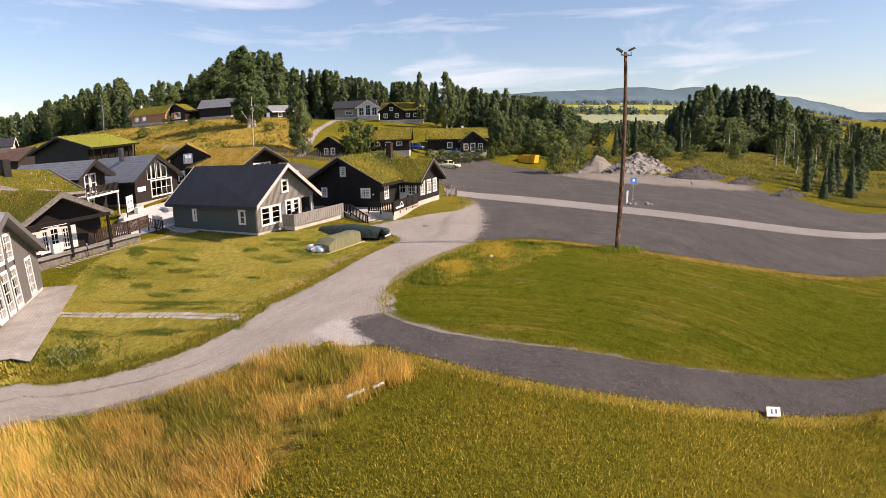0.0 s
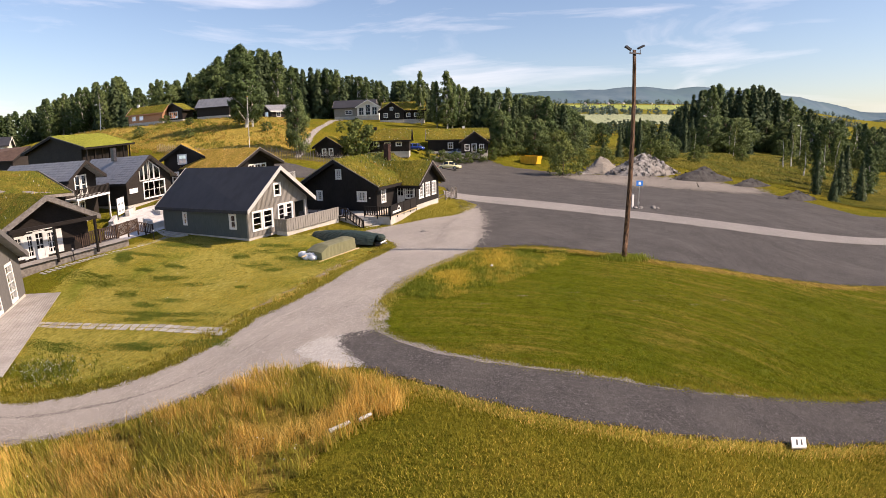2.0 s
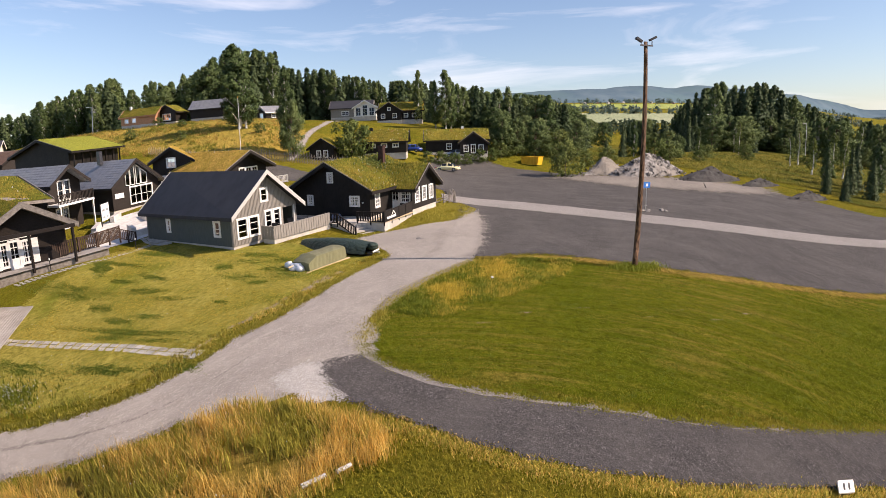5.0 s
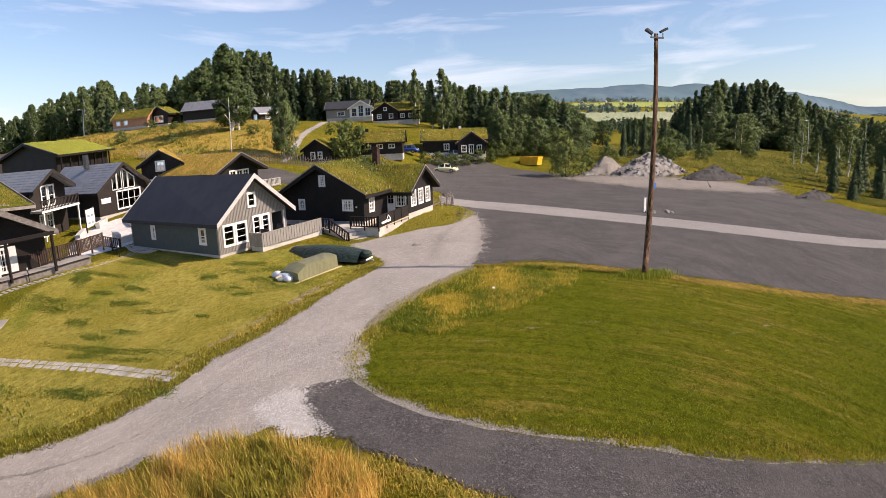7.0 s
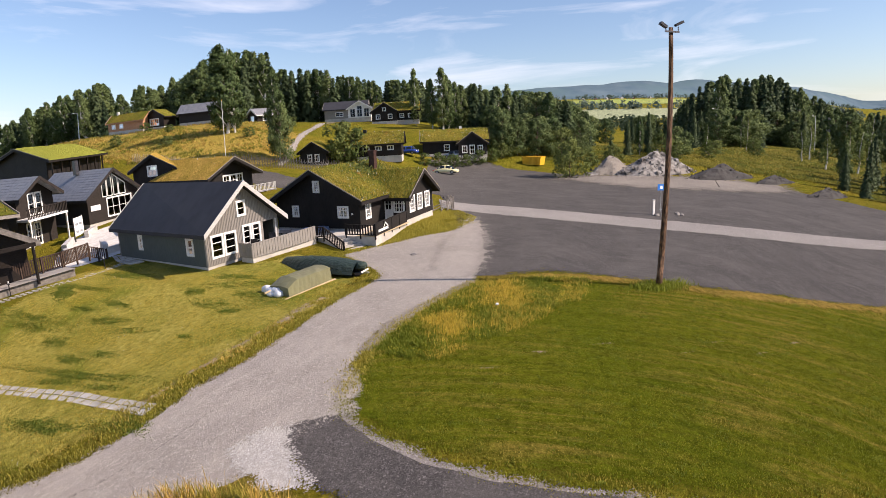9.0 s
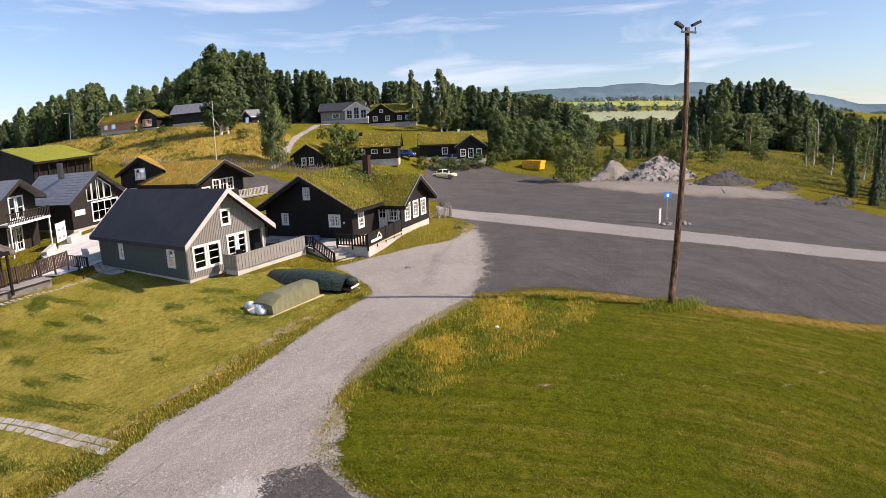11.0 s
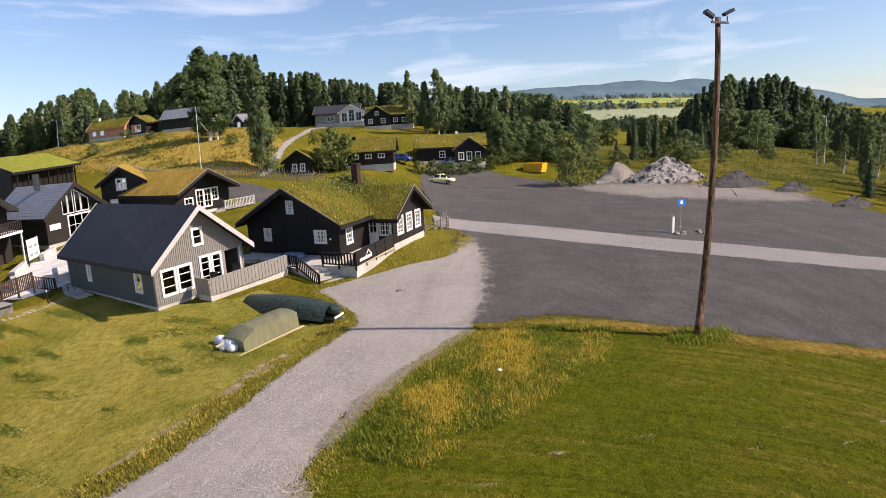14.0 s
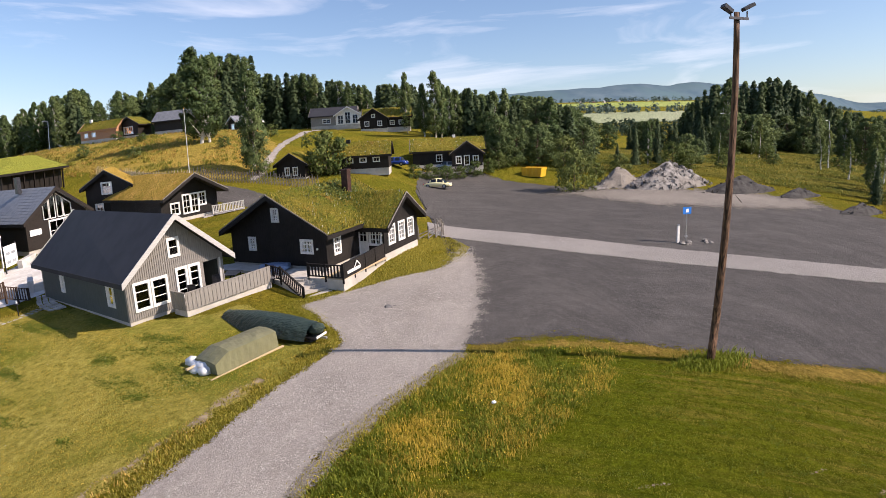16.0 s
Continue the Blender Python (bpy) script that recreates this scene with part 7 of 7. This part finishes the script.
M_CARGLASS = two_tone("car_glass", (0.015, 0.02, 0.022), (0.02, 0.025, 0.028), 1.0, None, rough=0.06, spec=0.6)
M_TAIL = two_tone("red_lamp", (0.35, 0.02, 0.02), (0.4, 0.03, 0.03), 3.0, None, rough=0.3)
car(1.6, 104.0, -18, M_CARYELLOW, "pale yellow rounded small car parked at the edge", rounded=True)
car(-5.2, 113, -15, M_CARBLUE, "blue car parked before the black house")
car(3.4, 117.2, -10, M_CARSILVER, "silver car parked before the black house")


def heap(name, x, y, rx, ry, h, n, mat, label, size, seed, stones=240):
    """A heap: a rough mound with broken lumps over it."""
    rs = random.Random(seed)
    z = zat(x, y)
    t = thing(name, Matrix.Translation((x, y, z - 0.4)), label, "heap")
    m = Mesh()
    k, w = 10, 26
    for j in range(k + 1):
        for i in range(w):
            a = 2 * math.pi * i / w
            r = j / k
            q = 1 + 0.35 * noise.noise(Vector((math.cos(a) * 1.5, math.sin(a) * 1.5, seed)))
            hh = h * (1 - r) ** 0.9 * (1 + 0.3 * noise.noise(Vector((math.cos(a) * r * 3, math.sin(a) * r * 3, seed + 5))))
            m.v.append((math.cos(a) * rx * r * q, math.sin(a) * ry * r * q, hh))
    m.f = [(j * w + i, (j + 1) * w + i, (j + 1) * w + (i + 1) % w, j * w + (i + 1) % w) for j in range(k) for i in range(w)]
    part("mound", m, mat, t)
    for _ in range(stones):
        a, r = rs.uniform(0, 6.28), rs.random() ** 0.6
        p = Vector((math.cos(a) * rx * r, math.sin(a) * ry * r, h * (1 - r) ** 0.9))
        s = size * rs.uniform(0.4, 1.2)
        pts = [(Vector((rs.uniform(-1, 1), rs.uniform(-1, 1), rs.uniform(-1, 1))).normalized() * s * rs.uniform(0.6, 1)) + p for _ in range(6)]
        b = Mesh()
        b.add(pts, [(0, 1, 2), (0, 2, 3), (0, 3, 4), (0, 4, 1), (5, 2, 1), (5, 3, 2), (5, 4, 3), (5, 1, 4)])
        part("stone", b, M_ROCK if mat is not M_DARKEARTH else mat, t)


heap("rubble_heap", 36.5, 100.8, 7.2, 3.6, 4.0, 200, M_ROCK, "heap of broken grey rock and rubble", 0.55, 2, 290)
heap("earth_heap", 29.5, 104, 4.6, 3, 3.2, 60, M_BARE, "pale heap of earth and stones", 0.35, 5, 90)
heap("rubble_heap", 26.3, 102.5, 3.5, 1.6, 0.9, 60, M_ROCK, "low row of broken stones", 0.4, 6, 60)
heap("gravel_heap", 44.5, 93.5, 7.2, 3.0, 2.6, 80, M_DARKEARTH, "long dark gravel heap", 0.3, 8, 60)
heap("gravel_heap", 50.5, 87.0, 4.2, 2.2, 1.7, 40, M_DARKEARTH, "small dark gravel heap beside the field", 0.3, 9, 40)
heap("gravel_heap", 50.4, 73.2, 4.4, 2.2, 1.7, 40, M_DARKEARTH, "low dark gravel heap at the parking edge", 0.3, 10, 60)


# bleached logs in the rough grass, a stone at the road
for a, b, r in (((-3.3, 17.2, 0.24), (-2.75, 17.7, 0.28), 0.08), ((-2.5, 17.95, 0.22), (-2.15, 18.27, 0.26), 0.07)):
    solid("fallen_log", Mesh().tube(a, b, r, r * 0.8, 8), M_STONE, "pale bleached log lying in the grass", "log", "logs in the grass", base=a)
for x, y, r in ((-1.43, 50.0, 0.3), (-1.1, 50.15, 0.2)):
    solid("boulder", lump(random.Random(5), (x, y, r * 0.3), r), M_ROCK, "grey stone lying on the gravel", "rock", "stones on the gravel", base=(x, y, 0))
solid("plastic_scrap", lump(random.Random(6), (3.36, 37.6, 0.22), 0.09), M_BAG, "scrap of white plastic in the grass", "litter", base=(3.36, 37.6, 0))


# ---------- fences and posts of the village ----------
def pole_fence(curve, n, high, label, mat, lean=0.35):
    c = smooth_curve(curve, n)
    z0 = zat(*c[0])
    o = Vector((*c[0], z0))
    t = thing("pole_fence", Matrix.Translation(o), label, "fence")
    rs = random.Random(n)
    for i in range(n):
        p = Vector((*c[i], zat(*c[i]))) - o
        d = Vector((*(c[min(i + 1, n - 1)] - c[max(i - 1, 0)]), 0)).normalized()
        part("stake", Mesh().tube(p + Vector((0, 0, -0.2)), p + Vector((rs.uniform(-0.1, 0.1), rs.uniform(-0.1, 0.1), high * rs.uniform(0.85, 1.15))), 0.07, 0.05, 5), mat, t)
        if i + 3 < n:
            q = Vector((*c[i + 3], zat(*c[i + 3]))) - o
            part("pole", Mesh().tube(p + Vector((0, 0, 0.1)), q + Vector((0, 0, high * 0.85)), 0.06, 0.04, 5), mat, t)


pole_fence([(-31, 91), (-25, 90.5), (-20, 91.5), (-14, 93)], 46, 1.6, "old slanted pole fence along the road", M_OLDWOOD)
pole_fence([(-48, 94), (-42, 92), (-37, 90.5), (-31, 91)], 40, 1.3, "weathered pole fence below the hill", M_PINE)
pole_fence([(-1.0, 67.5), (1.0, 68.5), (2.0, 70.5), (1.5, 74)], 10, 1.2, "short weathered pole fence by the drive", M_OLDWOOD)


def street_lamp(x, y, h, label):
    z = zat(x, y)
    t = thing("street_lamp", Matrix.Translation((x, y, z)), label, "lamp", "street lamps")
    part("post", Mesh().tube((0, 0, -0.2), (0, 0, h), 0.09, 0.06, 8), M_STEEL, t)
    part("arm", Mesh().tube((0, 0, h), (-0.9, -0.2, h + 0.15), 0.04), M_STEEL, t)
    part("lamp_head", Mesh().box(-1.4, -0.32, h + 0.08, -0.85, -0.08, h + 0.22), M_WHITE, t)


street_lamp(80, 165, 10.5, "thin grey lamp post by the wood")
street_lamp(96, 138, 9.0, "thin grey lamp post by the wood")
street_lamp(-75, 118, 6, "grey street lamp on the hill")


def flagpole(x, y, h):
    z = zat(x, y)
    t = thing("flagpole", Matrix.Translation((x, y, z)), "slim white flagpole beside the cabin", "pole")
    part("post", Mesh().tube((0, 0, -0.2), (0, 0, h), 0.06, 0.035, 8), M_WHITE, t)
    part("knob", lump(random.Random(2), (0, 0, h), 0.08, 1, 8, 5, 0), M_YELLOW, t)


flagpole(-27.2, 82, 11.5)


# ---------- grasses ----------
def grass(name, spots, mat, label, high, width, seed, bend=0.35, count_per=1):
    """Blades in tufts at the plan spots given."""
    rs = np.random.RandomState(seed)
    xy = np.asarray(spots, float)
    n = len(xy)
    z = height(xy[:, 0], xy[:, 1]) + 0.03
    a = rs.uniform(0, 2 * np.pi, n)
    h = high * rs.uniform(0.45, 1.15, n)
    w = width * rs.uniform(0.6, 1.3, n)
    lean = bend * rs.uniform(-1, 1, (n, 2)) * h[:, None]
    side = np.stack([np.cos(a), np.sin(a)], -1) * w[:, None]
    base = np.column_stack([xy, z - 0.02])
    p = np.zeros((n, 5, 3))
    p[:, 0, :2], p[:, 1, :2] = xy - side, xy + side
    p[:, 2, :2], p[:, 3, :2] = xy + side * 0.7 + lean * 0.35, xy - side * 0.7 + lean * 0.35
    p[:, 4, :2] = xy + lean
    p[:, :2, 2] = (z - 0.05)[:, None]
    p[:, 2:4, 2] = (z + h * 0.6)[:, None]
    p[:, 4, 2] = z + h
    m = Mesh()
    m.v = p.reshape(-1, 3).tolist()
    m.f = [q for i in range(n) for q in ((5 * i, 5 * i + 1, 5 * i + 2, 5 * i + 3), (5 * i + 3, 5 * i + 2, 5 * i + 4))]
    solid(name, m, mat, label, "grass", "", "stuff")


def inside(poly, pts):
    poly = np.array(poly, float)
    x, y = pts[:, 0], pts[:, 1]
    r = np.zeros(len(pts), bool)
    j = len(poly) - 1
    for i in range(len(poly)):
        c = (poly[i, 1] > y) != (poly[j, 1] > y)
        with np.errstate(divide="ignore", invalid="ignore"):
            r ^= c & (x < (poly[j, 0] - poly[i, 0]) * (y - poly[i, 1]) / (poly[j, 1] - poly[i, 1]) + poly[i, 0])
        j = i
    return r


def scatter(poly, n, seed, patch=0.0, scale=0.25, tuft=0.0):
    """Random spots in a polygon, thinned into patches and drawn together into tufts."""
    rs = np.random.RandomState(seed)
    lo, hi = np.min(poly, 0), np.max(poly, 0)
    p = rs.uniform(lo, hi, (n * 3, 2))
    p = p[inside(poly, p)]
    if patch:
        v = np.array([noise.noise(Vector((a * scale, b * scale, seed))) for a, b in p])
        p = p[v + rs.uniform(-0.25, 0.25, len(p)) > patch - 0.5]
    if tuft:
        c = p[rs.randint(0, len(p), max(1, len(p) // 14))]
        p = c[rs.randint(0, len(c), len(p))] + rs.normal(0, tuft * 0.45, p.shape)
    return p[:n]


TALL = [(-19, 5), (-15.3, 12.0), (-12.5, 15.1), (-10.9, 16.7), (-8.5, 19.5), (-7.4, 21.5), (-6.0, 22.4), (-4.6, 22.0), (-2.2, 21.0), (-1.0, 19.6), (-2.8, 17.2), (-4.6, 13), (-6, 8), (-8, 2)]
ROUGH = [(-8, 6), (-4.6, 13), (-2.8, 17.2), (-1.2, 20.6), (2.3, 18.2), (6.8, 16.0), (10.1, 14.7), (14.6, 12.1), (20, 8), (16, 3), (0, 3)]
PATCH = [(-2.4, 32.4), (-1.4, 35.4), (0.7, 39.2), (2.9, 42.5), (6.4, 42.9), (9.2, 41.8), (8.0, 38.6), (5, 35.5), (2.2, 33.0), (0, 31)]
VERGE_L = [(-23, 12.8), (-17.9, 16.4), (-14.6, 19), (-12.1, 22.1), (-10.3, 26.2), (-9.5, 29.4), (-8.1, 32.6), (-6.9, 36.5), (-5.3, 41.3), (-3.8, 45), (-5.0, 44.5), (-6.6, 40.5), (-8.2, 36), (-9.4, 32), (-10.8, 28.5), (-11.6, 25.5), (-13.6, 22), (-16.5, 19.5), (-21, 16.5)]
LAWN_A = [(-2.6, 28.5), (-1.2, 25.2), (5, 21.6), (13, 17.7), (24, 11.2), (34, 12), (26, 28.6), (18, 35.6), (13, 39.2), (8, 41), (1, 38), (-2.2, 32)]
YARD_A = [(-21, 20), (-15.5, 19.5), (-12.2, 22.5), (-9.5, 30), (-6.8, 37), (-4.8, 43), (-9.5, 46), (-14.5, 44.6), (-25, 49.5), (-25.6, 40), (-22, 31)]
BANK_A = [(-4.4, 53.3), (-2, 56.1), (0.8, 58.1), (3.6, 62.9), (4.1, 65.4), (2.5, 69.5), (0, 68), (-1.0, 63.5), (-2.6, 59)]
SHORE = [(2.6, 42.9), (6.2, 43.5), (9.6, 42.4), (13, 40), (18, 36.6), (26, 29.4), (25.5, 28.6), (17.5, 35.6), (12.7, 39.1), (9.4, 41.4), (6, 42.5)]

grass("tall_dry_grass", scatter(TALL, 42000, 1, 0.45, 0.35, 0.35), M_DRYBLADE, "tall golden dry grass beside the road", 0.62, 0.0095, 1, 0.5)
grass("tall_green_grass", scatter(TALL, 30000, 2, 0.4, 0.3, 0.3), M_GREENBLADE, "tall green weeds among the dry grass", 0.5, 0.014, 2, 0.55)
grass("rough_grass", scatter(ROUGH, 80000, 3, 0.12, 0.6), M_ROUGHBLADE, "rough matted grass in the foreground", 0.075, 0.014, 3, 1.4)
grass("rough_dry_grass", scatter(ROUGH, 9000, 13, 0.5, 0.3), M_PATCHBLADE, "dry straw in the rough grass", 0.09, 0.011, 13, 1.4)
grass("patch_dry_grass", scatter(PATCH, 15000, 4, 0.5, 0.35, 0.4), M_PATCHBLADE, "golden dry grass patch at the lawn corner", 0.22, 0.010, 4, 0.6)
grass("patch_green_grass", scatter(PATCH, 15000, 5, 0.35, 0.4, 0.3), M_LAWNTUFT, "green weeds at the lawn corner", 0.2, 0.02, 5, 0.8)
grass("verge_grass", scatter(VERGE_L, 22000, 6, 0.35, 0.3, 0.25), M_GREENBLADE, "weedy grass verge along the road", 0.15, 0.02, 6, 0.9)
grass("verge_dry_grass", scatter(VERGE_L, 7000, 7, 0.55, 0.3), M_DRYBLADE, "dry grass on the road verge", 0.14, 0.014, 7, 0.9)
grass("lawn_grass", scatter(LAWN_A, 90000, 8, 0.2, 0.8), M_LAWNBLADE, "short green lawn grass", 0.05, 0.017, 8, 1.0)
grass("yard_grass", scatter(YARD_A, 30000, 9, 0.35, 0.3), M_PATCHBLADE, "short yellowed yard grass", 0.05, 0.016, 9, 1.0)
grass("bank_grass", scatter(BANK_A, 8000, 10, 0.2, 0.4), M_GREENBLADE, "grass on the bank by the black house", 0.12, 0.02, 10, 0.9)
grass("edge_grass", scatter(SHORE, 4000, 11, 0.4, 0.5, 0.3), M_GREENBLADE, "ragged grass at the parking edge", 0.10, 0.02, 11, 0.9)


HILL_A = [(-84, 106), (-66, 103), (-52, 94), (-42, 91), (-34, 92), (-26, 96), (-26, 112), (-32, 136), (-46, 132), (-68, 126), (-84, 126)]
FIELD_A = [(25, 116), (36, 112), (50, 98), (58, 84), (78, 72), (110, 100), (84, 150), (45, 140), (26, 128)]
grass("hill_dry_grass", scatter(HILL_A, 8000, 41, 0.42, 0.12, 0.6), M_SCRUB, "coarse golden grass on the hillside", 0.4, 0.05, 41, 1.0)
grass("hill_green_grass", scatter(HILL_A, 9000, 42, 0.5, 0.1, 0.6), M_SCRUBGREEN, "green scrub on the hillside", 0.45, 0.06, 42, 1.0)
grass("field_dry_grass", scatter(FIELD_A, 5000, 43, 0.48, 0.1, 0.8), M_FIELDBLADE, "coarse grass in the field", 0.28, 0.05, 43, 1.2)
grass("field_green_grass", scatter(FIELD_A, 11000, 44, 0.4, 0.08, 0.9), M_FIELDBLADE, "green scrub in the field", 0.5, 0.08, 44, 1.0)


grass("lawn_tufts", scatter(LAWN_A, 14000, 51, 0.3, 0.5, 0.2), M_LAWNTUFT, "darker tufts in the mown lawn", 0.06, 0.025, 51, 1.0)

# clover in the yard: (x, y, length, width)
CLOVER = [(-18.2, 36.6, 1.9, 0.9), (-15.9, 35.3, 1.1, 0.6), (-15.7, 32.0, 1.0, 0.6), (-17.1, 31.1, 1.3, 0.8), (-12.2, 34.5, 0.7, 0.4), (-14.5, 41.4, 1.3, 0.7), (-9.6, 40.1, 1.3, 1.0), (-12.9, 42.7, 1.2, 0.6), (-13.4, 28.4, 1.3, 0.45),
          (-10.2, 25.4, 0.8, 0.8), (-12.6, 39.5, 1.6, 0.8), (-11.0, 41.3, 1.3, 0.8), (-11.2, 38.4, 1.1, 0.6), (-16.0, 28.5, 1.2, 0.6), (-11.4, 25.3, 0.9, 0.5), (-22.2, 41.0, 1.8, 0.7), (-18.8, 39.0, 1.6, 0.7), (-19.5, 33.2, 1.4, 0.8), (-10.4, 43.4, 1.5, 0.6), (-20.5, 37.8, 1.2, 0.6), (-22.5, 35.0, 2.6, 1.5), (-15.2, 29.4, 4.2, 0.7), (-21.0, 44.5, 2.6, 1.2), (-23.5, 40.0, 1.4, 2.2), (-12.8, 44.2, 2.4, 0.7), (-14.0, 24.6, 2.4, 0.9), (-18.0, 23.5, 2.0, 1.0), (-9.2, 43.2, 1.8, 0.8)]
clover_spots = []
for q, (cx, cy, ca, cb) in enumerate(CLOVER):
    rs_ = np.random.RandomState(60 + q)
    k = int(900 * ca * cb)
    ang, rad = rs_.uniform(0, 2 * np.pi, k), np.sqrt(rs_.uniform(0, 1, k)) * (1 + 0.25 * np.sin(3 * rs_.uniform(0, 2 * np.pi) + q))
    rad *= (1 + 0.35 * np.sin(2 * ang + q) + 0.2 * np.sin(5 * ang + 2 * q)) * rs_.uniform(0.5, 1.2, k)
    clover_spots.append(np.column_stack([cx + np.cos(ang) * rad * ca - 0.3 * np.sin(ang) * rad * cb, cy + np.sin(ang) * rad * cb]))
grass("clover_patches", np.concatenate(clover_spots), M_CLOVER, "green clover patches in the yard lawn", 0.042, 0.032, 52, 1.3)


def fringe(curve, n, wide, seed):
    """Spots strewn along a curve."""
    rs = np.random.RandomState(seed)
    c = smooth_curve(curve, 400)
    return c[rs.randint(0, len(c), n)] + rs.normal(0, wide, (n, 2))


grass("lawn_fringe", fringe(LAWN_LOW[1:11], 9000, 0.2, 31), M_LAWNBLADE, "ragged grass fringe of the lawn", 0.06, 0.018, 31, 1.0)
grass("path_fringe", fringe(DARK_L[4:9], 7000, 0.2, 32), M_GREENBLADE, "ragged grass fringe of the dark path", 0.09, 0.017, 32, 1.0)
grass("path_straw", fringe(DARK_L[4:9], 3000, 0.25, 33), M_DRYBLADE, "dry straw along the dark path", 0.10, 0.012, 33, 1.2)
grass("road_fringe", fringe(ROAD_L[2:12], 9000, 0.2, 34), M_GREENBLADE, "ragged grass fringe of the road", 0.09, 0.018, 34, 1.0)
grass("corner_fringe", fringe(ROAD_R[9:14], 4000, 0.3, 35), M_GREENBLADE, "ragged grass fringe at the lawn corner", 0.10, 0.018, 35, 1.0)
grass("apron_fringe", fringe(ROAD_L[11:18], 4000, 0.3, 36), M_GREENBLADE, "thin grass at the edge of the gravel", 0.07, 0.018, 36, 1.0)
base_tuft = np.random.RandomState(3).normal((13.0, 39.6), (0.75, 0.4), (1400, 2))
grass("pole_grass", base_tuft, M_LAWNTUFT, "uncut grass round the pole", 0.3, 0.03, 12, 0.9)


def flowers(name, spots, mat, label, high, size, seed):
    rs = random.Random(seed)
    m = Mesh()
    for x, y in spots:
        leaf_quads(m, rs, Vector((x, y, zat(x, y) + high * rs.uniform(0.6, 1.1))), 0.03, 1, size)
    solid(name, m, mat, label, "flowers", "", "stuff")


flowers("yellow_flowers", scatter(PATCH, 1500, 21, 0.45, 0.5), M_FLOWER, "small yellow flowers in the grass", 0.26, 0.026, 1)
flowers("white_flowers", scatter(TALL, 260, 22, 0.5, 0.3), M_WHITEFLOWER, "small white flowers in the tall grass", 0.6, 0.035, 2)
flowers("white_clover", scatter(YARD_A, 420, 23, 0.62, 0.3), M_WHITEFLOWER, "white clover in the yard lawn", 0.08, 0.022, 3)
shrub = np.random.RandomState(77).normal((-16.4, 20.6), (0.8, 0.9), (420, 2))
grass("weed_clump", np.repeat(shrub, 4, axis=0) + np.random.RandomState(78).normal(0, 0.06, (1680, 2)), M_LAWNTUFT, "tall weeds in bloom beside the road", 0.2, 0.022, 79, 1.0)
flowers("white_flowers", shrub[:240], M_WHITEFLOWER, "white umbel flowers over the weeds", 0.22, 0.04, 80)
